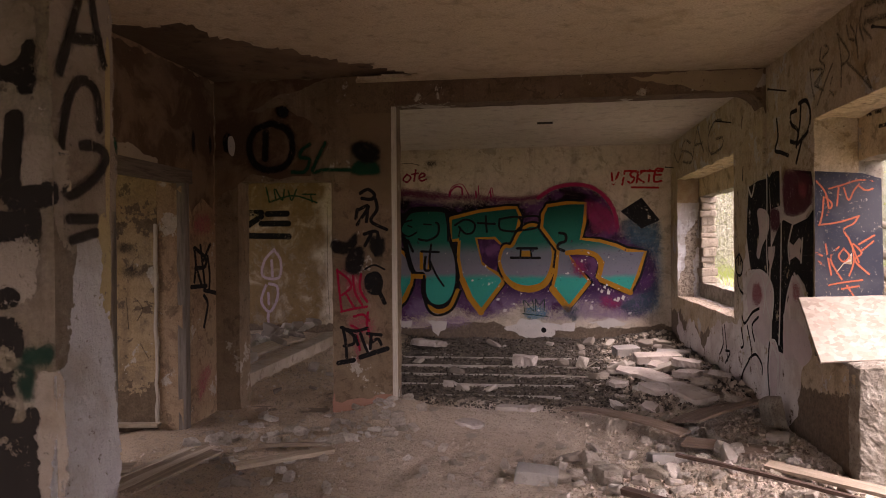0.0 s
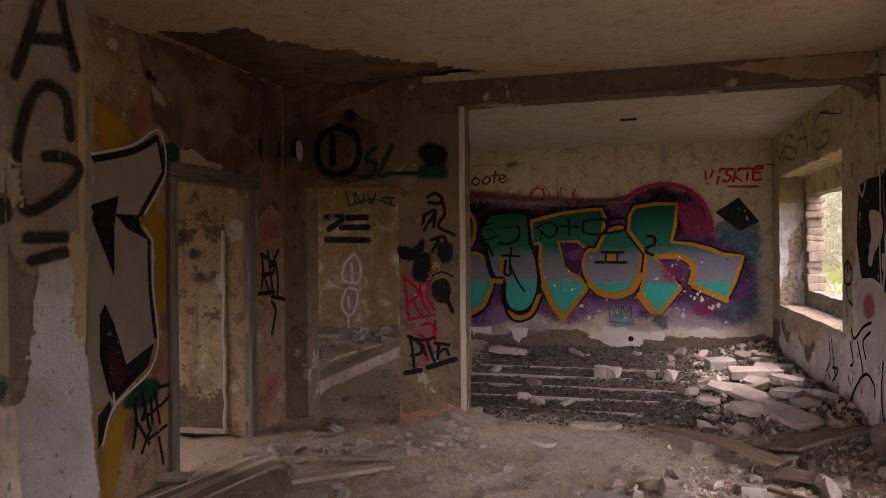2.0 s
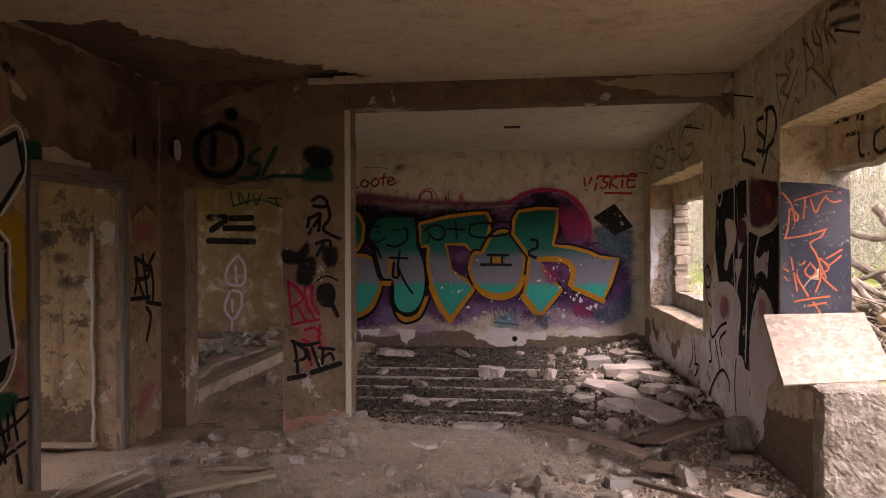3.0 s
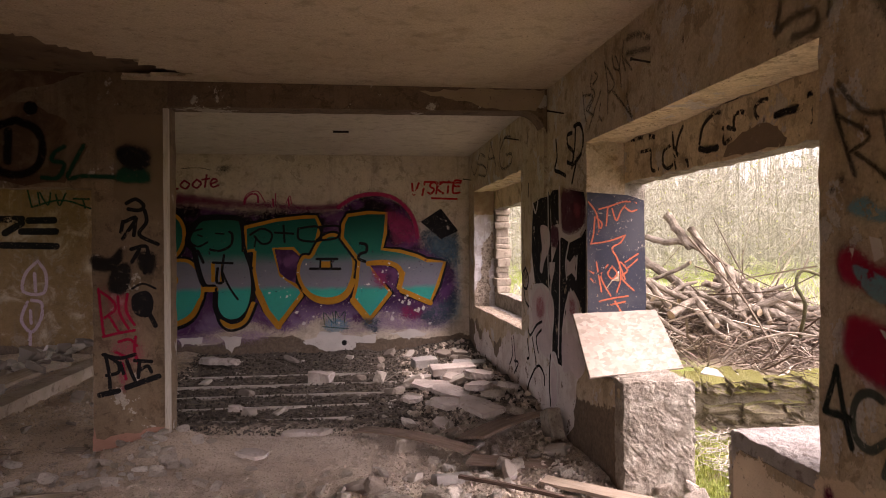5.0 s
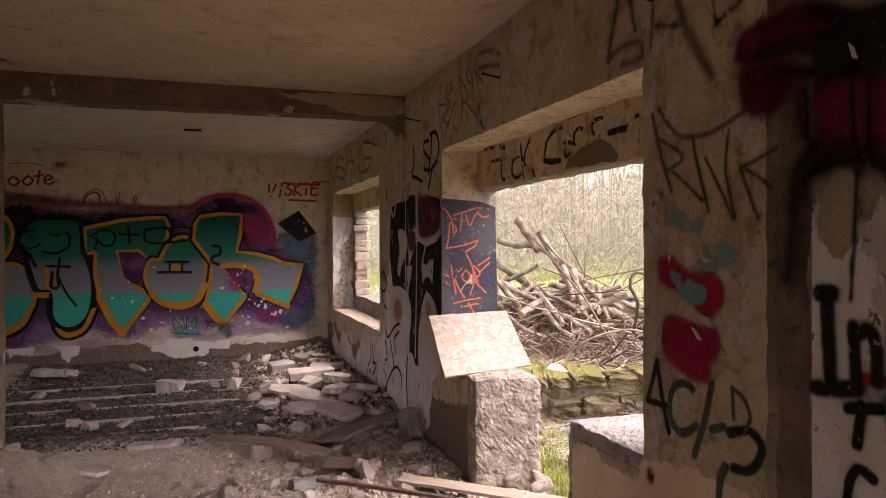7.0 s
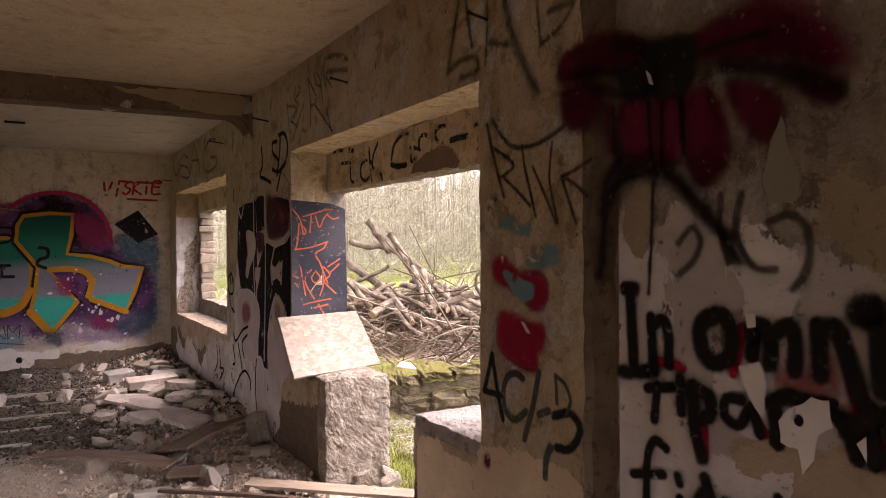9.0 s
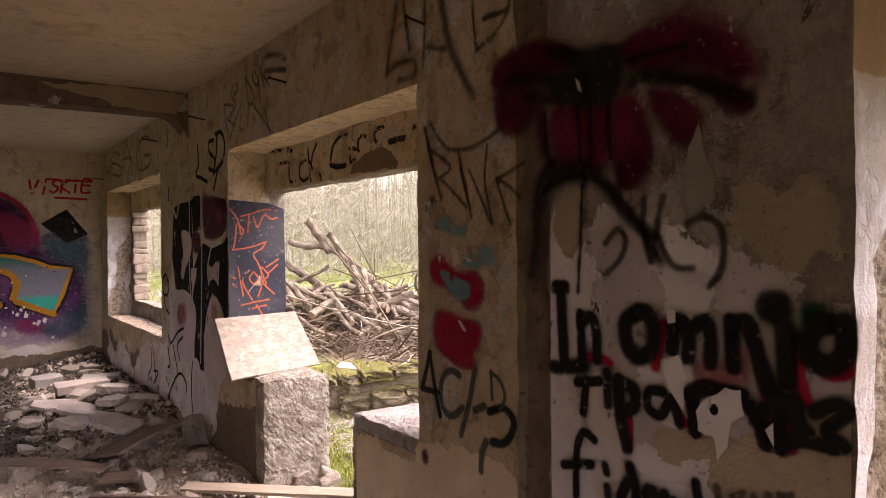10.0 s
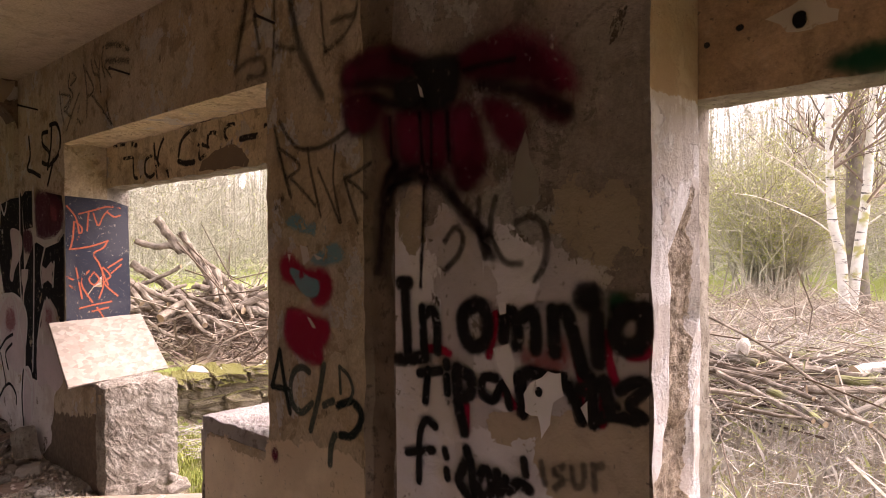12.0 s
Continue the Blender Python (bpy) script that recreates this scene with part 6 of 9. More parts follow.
low.lines([[(-6.609, 0.76), (-6.517, 0.701), (-6.287, 0.823), (-6.086, 0.88)], [(-6.637, 0.647), (-6.563, 0.496), (-6.644, 0.455)], [(-6.441, 0.69), (-6.334, 0.528), (-6.301, 0.436)], [(-6.109, 0.803), (-6.291, 0.707), (-6.223, 0.581)], [(-6.392, 0.383), (-6.192, 0.462), (-6.02, 0.404), (-6.009, 0.322)], [(-6.392, 0.374), (-6.573, 0.236), (-6.682, 0.096)], [(-5.814, 0.617), (-5.854, 0.394), (-5.816, 0.183)], [(-7.333, 0.565), (-7.293, 0.396), (-7.44, 0.265)], [(-7.238, 0.598), (-7.117, 0.25)], [(-7.203, 0.344), (-7.024, 0.349), (-7.208, 0.214)], [(-6.69, 1.348), (-6.816, 1.283), (-6.78, 1.162), (-6.642, 1.149), (-6.574, 1.252), (-6.69, 1.348)], [(-6.756, 1.122), (-6.703, 1.024), (-6.569, 0.974)], [(-6.556, 2.166), (-6.568, 2.048)], [(-6.716, 1.307), (-6.711, 1.246)], [(-6.636, 1.31), (-6.638, 1.249)]], 0.034)
low.done("black_tag", P_BLACK, piece, "thin black tags")
thin = Sheet(EAST, 0.016)
for pts in ([(-6.8, 1.75), (-6.78, 1.2)], [(-6.75, 1.9), (-6.72, 1.95), (-6.70, 1.8)], [(-6.86, 1.45), (-6.78, 1.52), (-6.70, 1.42), (-6.74, 1.28), (-6.84, 1.3), (-6.86, 1.45)], [(-6.8, 1.1), (-6.74, 0.9), (-6.7, 1.0)], [(-9.95, 1.4), (-9.95, 1.1)], [(-9.9, 1.4), (-9.85, 1.1), (-9.82, 1.38)]):
    thin.line(pts, 0.025)
thin.done("black_tag", P_GREYBLACK, piece, "faded small tags")

# far reveal of the second window, and its lintel
jam = new("reveal_painting")
jam.parent = wall_east
tagged(jam, "navy panel with orange tags on the window reveal")
Sheet(JAMB, 0.012).field([(2.11, 0.6), (2.55, 0.6), (2.56, 1.2), (2.545, 1.9), (2.42, 1.94), (2.11, 1.96)]).done("panel", P_NAVY, jam, "navy blue painted panel")
tag(JAMB, jam, "orange marker tags", P_ORANGE, 0.023, [[(2.119, 1.889), (2.179, 1.807), (2.201, 1.694)], [(2.168, 1.776), (2.157, 1.653), (2.139, 1.581)], [(2.201, 1.834), (2.289, 1.859), (2.399, 1.892), (2.489, 1.882)], [(2.267, 1.849), (2.255, 1.715)], [(2.3, 1.839), (2.332, 1.752), (2.366, 1.819), (2.399, 1.861)], [(2.399, 1.85), (2.444, 1.819), (2.489, 1.83)], [(2.179, 1.776), (2.222, 1.725), (2.189, 1.653)], [(2.135, 1.581), (2.222, 1.591), (2.31, 1.611), (2.399, 1.642)], [(2.394, 1.636), (2.365, 1.59), (2.299, 1.549), (2.331, 1.486)], [(2.331, 1.486), (2.364, 1.403), (2.397, 1.319)], [(2.178, 1.447), (2.199, 1.323), (2.216, 1.229)], [(2.265, 1.425), (2.21, 1.343), (2.286, 1.197)], [(2.298, 1.414), (2.265, 1.363), (2.298, 1.321), (2.335, 1.362), (2.298, 1.414)], [(2.353, 1.445), (2.364, 1.32), (2.33, 1.217)], [(2.364, 1.445), (2.415, 1.381), (2.371, 1.33), (2.464, 1.234)], [(2.398, 1.444), (2.499, 1.506)], [(2.42, 1.402), (2.492, 1.464)], [(2.117, 1.386), (2.156, 1.365)], [(2.134, 1.324), (2.166, 1.299)], [(2.198, 1.158), (2.286, 1.176), (2.419, 1.194)], [(2.319, 1.155), (2.363, 1.081)], [(2.286, 1.131), (2.397, 1.152)]], base=0.0135)
tag(LINTEL, outer_leaf, "black sprayed words on the lintel, half worn off", P_LINTINK, 0.043, [[(-4.579, 2.219), (-4.436, 2.216)], [(-4.673, 2.186), (-4.62, 2.069)], [(-4.419, 2.21), (-4.405, 2.079), (-4.303, 2.071)], [(-4.122, 2.199), (-4.219, 2.176), (-4.227, 2.091), (-4.157, 2.059), (-4.094, 2.074)], [(-4.09, 2.273), (-4.076, 2.181), (-4.048, 2.051)], [(-3.953, 2.288), (-4.014, 2.226), (-4.031, 2.138), (-3.913, 2.09), (-3.885, 2.044)], [(-4.061, 2.18), (-4.016, 2.124)], [(-3.517, 2.297), (-3.58, 2.3), (-3.7, 2.251), (-3.742, 2.159)], [(-3.372, 2.199), (-3.359, 2.253), (-3.289, 2.255), (-3.233, 2.215), (-3.223, 2.17)], [(-3.481, 2.201), (-3.47, 2.119), (-3.385, 2.144)], [(-3.432, 2.2), (-3.36, 2.175)], [(-3.133, 2.277), (-3.173, 2.25), (-3.156, 2.205), (-3.102, 2.182)], [(-3.133, 2.279), (-3.069, 2.276)]])
tag(LINTEL, outer_leaf, "broad worn black strokes on the lintel", P_LINTINK, 0.06, [[(-4.746, 2.329), (-4.559, 2.322), (-4.366, 2.292)], [(-3.743, 2.129), (-3.662, 2.109), (-3.545, 2.106)], [(-2.999, 2.185), (-2.909, 2.189), (-2.776, 2.181)], [(-2.748, 2.227), (-2.744, 2.113)]])
Sheet(LINTEL, 0.003).field(ragged([(-3.484, 2.046), (-3.433, 2.104), (-3.291, 2.145), (-3.071, 2.168), (-2.989, 2.132), (-2.911, 2.061), (-2.931, 2.033), (-3.225, 2.039)], 0.03, 0.015)).done("bare_patch", P_BROWNBARE, outer_leaf, "flaked brown patch")

# stub wall
P_STUBBLACK = paint("worn_black_spray", (0.016, 0.013, 0.012), 0.25, 0.56, grain=0.6, solid=0.95, tear=1.6)
P_STUBGREY = paint("grey_older_wash", (0.235, 0.20, 0.17), 0.2, 0.62, 0.9, grain=0.5, second=(0.17, 0.135, 0.105), relief=0.8, tear=1.8)
P_STUBYELLOW = paint("yellowed_wash", (0.30, 0.24, 0.13), 0.5, 0.66, 0.9, grain=0.7, relief=0.4)
P_STUBLILAC = paint("bluish_white_patch", (0.37, 0.365, 0.38), 0.08, 0.64, 0.9, grain=0.5, second=(0.28, 0.26, 0.245), relief=0.8, tear=2.0)
Sheet(STUB_END, 0.0045).soft([(1.214, 2.091), (1.414, 2.161), (1.426, 1.838), (1.42, 1.494), (1.317, 1.463), (1.229, 1.492), (1.212, 1.729)], 0.05).done("older_wash", P_STUBGREY, wall_stub, "worn grey wash on the wall end")
Sheet(STUB_END, 0.005).soft([(1.37, 1.524), (1.421, 1.525), (1.416, 1.244), (1.366, 1.281)], 0.02).soft([(1.411, 1.99), (1.429, 1.994), (1.421, 1.556), (1.406, 1.556)], 0.012).done("yellowed_wash", P_STUBYELLOW, wall_stub, "yellowed wash along the corner")
Sheet(STUB_END, 0.006).soft([(1.299, 1.463), (1.364, 1.463), (1.367, 1.311), (1.4, 1.246), (1.422, 1.15), (1.422, 0.741), (1.205, 0.823), (1.208, 0.962), (1.226, 1.041), (1.21, 1.115), (1.249, 1.164), (1.277, 1.261), (1.288, 1.376)], 0.05).done("pale_patch", P_STUBLILAC, wall_stub, "ragged bluish white patch on the lower wall end")
tag(STUB_END, wall_stub, "large black letters one above the other", paint("soft_black_letters", (0.022, 0.018, 0.016), 0.6, 0.66, grain=0.4, solid=0.85), 0.05, [[(1.219, 1.905), (1.259, 2.007), (1.294, 2.104)], [(1.347, 2.13), (1.37, 2.039), (1.398, 1.963)], [(1.263, 1.997), (1.379, 2.024)], [(1.375, 1.786), (1.367, 1.872), (1.324, 1.9), (1.279, 1.883), (1.243, 1.818), (1.22, 1.716), (1.223, 1.632), (1.248, 1.599), (1.297, 1.617), (1.356, 1.652), (1.403, 1.702), (1.389, 1.727), (1.34, 1.735), (1.299, 1.73)], [(1.247, 1.538), (1.354, 1.541)], [(1.255, 1.485), (1.353, 1.505)]], True, 0.009)
Sheet(STUB_FACE, 0.0045).soft([[(-1.17, 2.053), (-1.063, 2.048), (-1.072, 1.93), (-1.103, 1.914), (-1.172, 1.916)], [(-1.09, 1.705), (-0.999, 1.716), (-1.0, 1.61), (-1.091, 1.611)], [(-1.177, 1.493), (-1.108, 1.486), (-1.055, 1.465), (-1.087, 1.353), (-1.179, 1.367)], [(-1.067, 1.102), (-0.999, 1.117), (-1.002, 0.825), (-1.063, 0.822)]], 0.06).done("older_wash", P_STUBGREY, wall_stub, "grey wash between the black shapes")
Sheet(STUB_FACE, 0.006).soft([[(-1.187, 1.911), (-1.098, 1.913), (-1.061, 1.967), (-1.046, 1.936), (-1.05, 1.853), (-1.083, 1.857), (-1.098, 1.883), (-1.188, 1.883)], [(-1.121, 1.783), (-1.087, 1.792), (-1.091, 1.713), (-1.09, 1.611), (-1.004, 1.617), (-0.999, 1.586), (-1.054, 1.573), (-1.133, 1.584), (-1.125, 1.689)], [(-1.192, 1.543), (-1.087, 1.541), (-1.085, 1.493), (-1.193, 1.491)], [(-1.081, 1.559), (-1.045, 1.548), (-1.043, 1.481), (-1.076, 1.481)], [(-1.195, 1.353), (-1.114, 1.353), (-1.112, 1.328), (-1.195, 1.325)], [(-1.196, 1.275), (-1.118, 1.286), (-1.094, 1.269), (-1.098, 1.185), (-1.197, 1.187)],
                        [(-1.197, 1.163), (-1.123, 1.168), (-1.112, 1.101), (-1.122, 1.038), (-1.199, 1.035)], [(-1.199, 1.026), (-1.091, 1.034), (-1.072, 1.063), (-1.048, 1.063), (-1.051, 1.024), (-1.092, 0.989), (-1.2, 1.0)], [(-1.2, 0.969), (-1.107, 0.975), (-1.061, 0.962), (-1.053, 0.893), (-1.063, 0.822), (-1.202, 0.816)], [(-1.101, 0.989), (-1.064, 0.993), (-1.065, 0.948), (-1.098, 0.947)]], 0.035).done("graffiti", P_STUBBLACK, wall_stub, "thick black sprayed strokes, worn")
Sheet(STUB_FACE, 0.0054).soft([[(-1.095, 1.21), (-1.043, 1.228), (-1.0, 1.226), (-1.007, 1.18), (-1.059, 1.172), (-1.089, 1.171)], [(-1.108, 1.174), (-1.059, 1.172), (-1.056, 1.099), (-1.09, 1.094)]], 0.04).done("graffiti", P_DARKGREEN, wall_stub, "dark green spray blots")

# west wall: the white letter with black edges
big = new("letter_painting")
big.parent = wall_west
tagged(big, "large grey-white sprayed letter edged in black, yellow around")
Sheet(WEST, 0.004).soft([(3.537, 2.394), (3.694, 2.386), (3.827, 2.313), (3.854, 2.221), (3.562, 2.107)], 0.12).soft([(3.925, 1.694), (4.169, 1.743), (4.191, 1.16), (4.095, 1.065), (4.056, 1.495)], 0.08).soft([(3.566, 0.29), (3.712, 0.515), (3.792, 0.458), (3.65, -0.051), (3.549, -0.023)], 0.10).done("yellow_haze", P_YELLOW, big, "yellow spray haze")
Sheet(WEST, 0.0045).soft([(3.858, 2.454), (3.974, 2.556), (4.03, 2.346), (3.94, 2.252), (3.855, 2.279)], 0.12).soft([(3.737, 0.395), (3.833, 0.41), (3.816, 0.22), (3.748, 0.259)], 0.08).soft([(4.044, 0.766), (4.091, 0.84), (4.2, 0.699), (4.181, 0.556), (4.087, 0.595)], 0.08).done("red_haze", P_PINK, big, "pink spray haze")
Sheet(WEST, 0.005).soft([(3.738, 0.509), (3.908, 0.629), (4.087, 0.595), (4.054, 0.479), (3.876, 0.459)], 0.08).soft([(4.12, 2.217), (4.315, 2.243), (4.33, 2.117), (4.165, 2.078)], 0.06).done("green_haze", P_GREEN, big, "green spray haze")
Sheet(WEST, 0.006).field([(3.372, 2.022), (3.532, 2.058), (3.852, 2.133), (4.09, 2.254), (4.155, 2.032), (3.923, 1.733), (3.916, 1.648), (4.005, 1.568), (4.005, 1.546), (4.012, 1.234), (4.061, 0.885), (3.982, 0.705), (3.659, 0.536), (3.437, 0.576)]).done("fill", P_GREY, big, "grey-white letter fill")
ed = Sheet(WEST, 0.0075)
ed.field([(3.484, 1.774), (3.717, 1.843), (3.677, 1.653), (3.672, 1.325), (3.59, 1.485), (3.483, 1.684)]).field([(3.678, 1.728), (3.903, 1.727), (3.916, 1.658), (4.002, 1.564), (3.789, 1.636)])
ed.field([(3.542, 1.1), (3.588, 1.169), (3.667, 1.031), (3.77, 0.761), (4.045, 0.867), (3.982, 0.715), (3.66, 0.545), (3.609, 0.612), (3.538, 0.845)]).field([(3.52, 0.485), (3.621, 0.563), (3.633, 0.514), (3.554, 0.33), (3.517, 0.286)])
ed.line([(3.488, 2.047), (3.853, 2.143), (4.096, 2.265)], 0.055).line([(4.102, 2.266), (4.161, 2.036)], 0.035).line([(4.148, 2.019), (3.917, 1.733)], 0.045).line([(3.999, 1.556), (4.006, 1.234), (4.055, 0.906)], 0.04)
ed.done("edge", P_BLACK, big, "black letter edges")
Sheet(WEST, 0.0085).soft([(3.6, 0.854), (3.665, 0.882), (3.796, 0.708), (3.714, 0.628), (3.635, 0.644)], 0.12).done("red_shade", P_DARKREDHAZE, big, "dark red haze inside the black edge")
Sheet(WEST, 0.0095).line([(3.489, 2.08), (3.853, 2.182), (4.116, 2.319), (4.18, 2.034), (3.961, 1.739)], 0.022).line([(3.945, 1.649), (4.024, 1.576), (4.035, 1.536), (4.036, 1.232), (4.082, 0.882), (3.982, 0.675), (3.659, 0.517), (3.554, 0.303)], 0.022).line([(3.659, 0.517), (3.65, 0.6)], 0.02).done("white_line", P_WHITE, big, "white outer line")
tag(WEST, wall_west, "black tag in thin strokes", P_BLACK, 0.034, [[(3.834, 0.488), (3.852, 0.367), (3.816, 0.211)], [(3.843, 0.525), (3.934, 0.446), (3.904, 0.374)], [(3.906, 0.551), (3.976, 0.296)], [(3.994, 0.492), (4.006, 0.328)], [(4.04, 0.523), (4.082, 0.31)], [(3.904, 0.374), (4.1, 0.429), (4.196, 0.48)], [(3.99, 0.292), (3.9, 0.157)], [(3.945, 0.224), (4.151, 0.272)], [(4.074, 0.209), (4.115, 0.023)], [(4.086, 0.554), (4.197, 0.553)], [(3.841, 0.389), (3.974, 0.196)]], base=0.014)
tag(WEST, wall_west, "black sprayed tag beside the doorway", P_BLACK, 0.05, [[(5.48, 1.442), (5.506, 1.294), (5.476, 1.148)], [(5.498, 1.441), (5.69, 1.352), (5.669, 1.271), (5.496, 1.269)], [(5.515, 1.268), (5.608, 1.114)], [(5.594, 1.465), (5.639, 1.263), (5.676, 1.084)], [(5.782, 1.477), (5.66, 1.337)], [(5.73, 1.361), (5.768, 1.205), (5.756, 1.052)], [(5.42, 1.103), (5.706, 1.097)], [(5.656, 1.06), (5.932, 1.012)], [(5.655, 1.01), (5.724, 0.927), (5.651, 0.732)]])
Sheet(WEST, 0.004).soft([(5.521, 0.296), (5.735, 0.391), (5.788, 0.272), (5.621, 0.09), (5.526, 0.058)], 0.12).soft([(5.472, 1.741), (5.762, 1.776), (5.814, 1.586), (5.494, 1.558)], 0.14).done("graffiti", P_PINK, wall_west, "faded pink sprayed patch")
Sheet(WEST, 0.004).cloud(4.027, 2.677, 0.045, 0.04).done("hole", P_BLACK, wall_west, "round dark hole in the plaster")
Sheet(WEST, 0.006).cloud(5.48, 2.38, 0.06, 0.16).cloud(5.80, 2.40, 0.05, 0.14).cloud(4.08, 2.66, 0.035, 0.05).done("hole", P_SOFTBLACK, wall_west, "dark holes in the plaster")
Sheet(WEST, 0.005).field(ragged([(4.322, 2.222), (4.489, 2.24), (4.675, 2.188), (4.882, 2.153), (4.873, 2.109), (4.33, 2.112)], 0.03, 0.02)).field(ragged([(4.044, 2.611), (4.095, 2.601), (4.205, 2.52), (4.181, 2.485), (4.07, 2.525)], 0.03, 0.015)).done("pale_patch", P_LIGHTBARE, wall_west, "pale flaked patch over the door")

P_SCAR = paint("brown_bare_wall", (0.12, 0.075, 0.05), 0.1, 0.72, 0.95, grain=0.2, second=(0.22, 0.15, 0.10), relief=0.8)
Sheet(WEST, 0.003).field(ragged([(3.866, 2.952), (3.907, 2.876), (3.948, 2.729), (4.035, 2.609), (4.061, 2.392), (4.123, 2.361), (4.315, 2.211), (4.7, 2.13), (5.3, 2.1), (5.42, 1.75), (5.62, 1.9), (5.86, 1.8), (5.88, 3.0)])).done("bare_patch", P_SCAR, wall_west, "dark brown wall where the plaster has come off")
Sheet(PART, 0.0032).field(ragged([(-2.82, 3.0), (-2.82, 1.9), (-2.64, 2.0), (-2.5, 2.12), (-2.2, 2.08), (-1.9, 2.10), (-1.72, 2.4), (-1.9, 2.62), (-2.2, 2.74), (-2.5, 2.7), (-2.2, 2.86), (-1.7, 2.99)])).done("bare_patch", P_SCAR, wall_partition, "dark brown wall where the plaster has come off")
# shade of the pillar head's recess, painted as a flat dark field
Sheet(PART, 0.0031).field(ragged([(-1.52, 2.66), (-1.53, 1.98), (-1.46, 1.92), (-1.3, 1.86), (-1.14, 1.8), (-1.14, 2.66)], 0.05, 0.015)).done("bare_patch", paint("recess_shade", (0.20, 0.145, 0.095), 0.1, 0.7, 0.95), wall_partition, "dark field painted for the shaded recess of the pillar head")
Sheet(PART, 0.0031).field(ragged([(-1.69, 0.12), (-1.66, 0.02), (-1.4, 0.06), (-1.15, 0.1), (-1.14, -0.2), (-1.69, -0.2)], 0.05, 0.03)).done("pink_patch", paint("reddish_coat", (0.36, 0.20, 0.15), 0.1, 0.66, 0.95), wall_partition, "reddish coat at the foot of the pillar")
# partition and pillar
tag(PART, wall_partition, "black ring sprayed over the doorway", P_SOFTBLACK, 0.11, [[(-2.271, 2.598), (-2.435, 2.53), (-2.489, 2.375), (-2.429, 2.216), (-2.275, 2.162), (-2.122, 2.219), (-2.069, 2.372), (-2.119, 2.528), (-2.271, 2.598)], [(-2.327, 2.51), (-2.335, 2.269)]])
tag(PART, wall_partition, "green sprayed letters", P_GREEN, 0.075, [[(-1.904, 2.392), (-1.979, 2.34), (-1.995, 2.276), (-1.906, 2.253), (-1.951, 2.143), (-2.071, 2.141)], [(-1.756, 2.4), (-1.877, 2.149), (-1.759, 2.156), (-1.526, 2.148)]], base=0.006)
Sheet(PART, 0.006).soft([(-1.482, 2.209), (-1.353, 2.259), (-1.269, 2.201), (-1.256, 2.106), (-1.498, 2.114)], 0.08).done("graffiti", P_GREEN, wall_partition, "green spray blot on the pillar")
Sheet(PART, 0.0064).soft([(-1.495, 2.361), (-1.409, 2.398), (-1.268, 2.351), (-1.269, 2.242), (-1.382, 2.219), (-1.467, 2.277)], 0.10).soft([(-1.691, 1.503), (-1.561, 1.478), (-1.474, 1.56), (-1.504, 1.401), (-1.678, 1.401)], 0.08).soft([(-1.533, 1.401), (-1.418, 1.428), (-1.419, 1.263), (-1.477, 1.203), (-1.563, 1.235)], 0.08).soft([(-1.331, 1.523), (-1.219, 1.508), (-1.234, 1.373), (-1.318, 1.4)], 0.09).done("graffiti", P_SOFTBLACK, wall_partition, "soft black blots on the pillar")
Sheet(PART, 0.004).cloud(-2.157, 2.699, 0.07, 0.07).cloud(-2.703, 2.428, 0.06, 0.12).done("hole", P_BLACK, wall_partition, "dark holes in the plaster")
tag(PART, wall_partition, "black scrawl on the pillar", P_BLACK, 0.04, [[(-1.427, 1.934), (-1.356, 1.968), (-1.294, 1.917), (-1.328, 1.877), (-1.414, 1.887)], [(-1.286, 1.876), (-1.273, 1.781), (-1.33, 1.678), (-1.184, 1.6)], [(-1.443, 1.784), (-1.352, 1.815), (-1.459, 1.647)], [(-1.357, 1.796), (-1.373, 1.673)], [(-1.394, 1.559), (-1.269, 1.574), (-1.29, 1.367)], [(-1.331, 1.558), (-1.389, 1.455)], [(-1.457, 1.784), (-1.472, 1.702)]], base=0.0072)
Sheet(PART, 0.0040).soft([(-1.621, 1.235), (-1.42, 1.195), (-1.378, 0.99), (-1.537, 0.946)], 0.12).soft([(-1.567, 0.794), (-1.337, 0.813), (-1.296, 0.651), (-1.511, 0.617)], 0.12).soft([(-1.511, 0.548), (-1.425, 0.551), (-1.444, 0.399), (-1.484, 0.398)], 0.06).done("graffiti", P_PINK, wall_partition, "pink spray haze on the pillar")
tag(PART, wall_partition, "crimson sprayed scrawl on the pillar", P_CRIMSON, 0.042, [[(-1.651, 1.237), (-1.634, 1.052), (-1.613, 0.866)], [(-1.652, 1.228), (-1.549, 1.147), (-1.521, 1.075), (-1.607, 1.002)], [(-1.569, 1.011), (-1.495, 0.886)], [(-1.502, 1.174), (-1.485, 1.03), (-1.42, 0.914)], [(-1.427, 1.192), (-1.437, 1.057), (-1.373, 0.941)], [(-1.618, 0.849), (-1.495, 0.877), (-1.374, 0.897)], [(-1.496, 0.805), (-1.412, 0.824), (-1.357, 0.771)], [(-1.365, 0.843), (-1.375, 0.727), (-1.331, 0.584)], [(-1.525, 0.724), (-1.423, 0.672)], [(-1.47, 0.626), (-1.443, 0.5)]], base=0.0055)
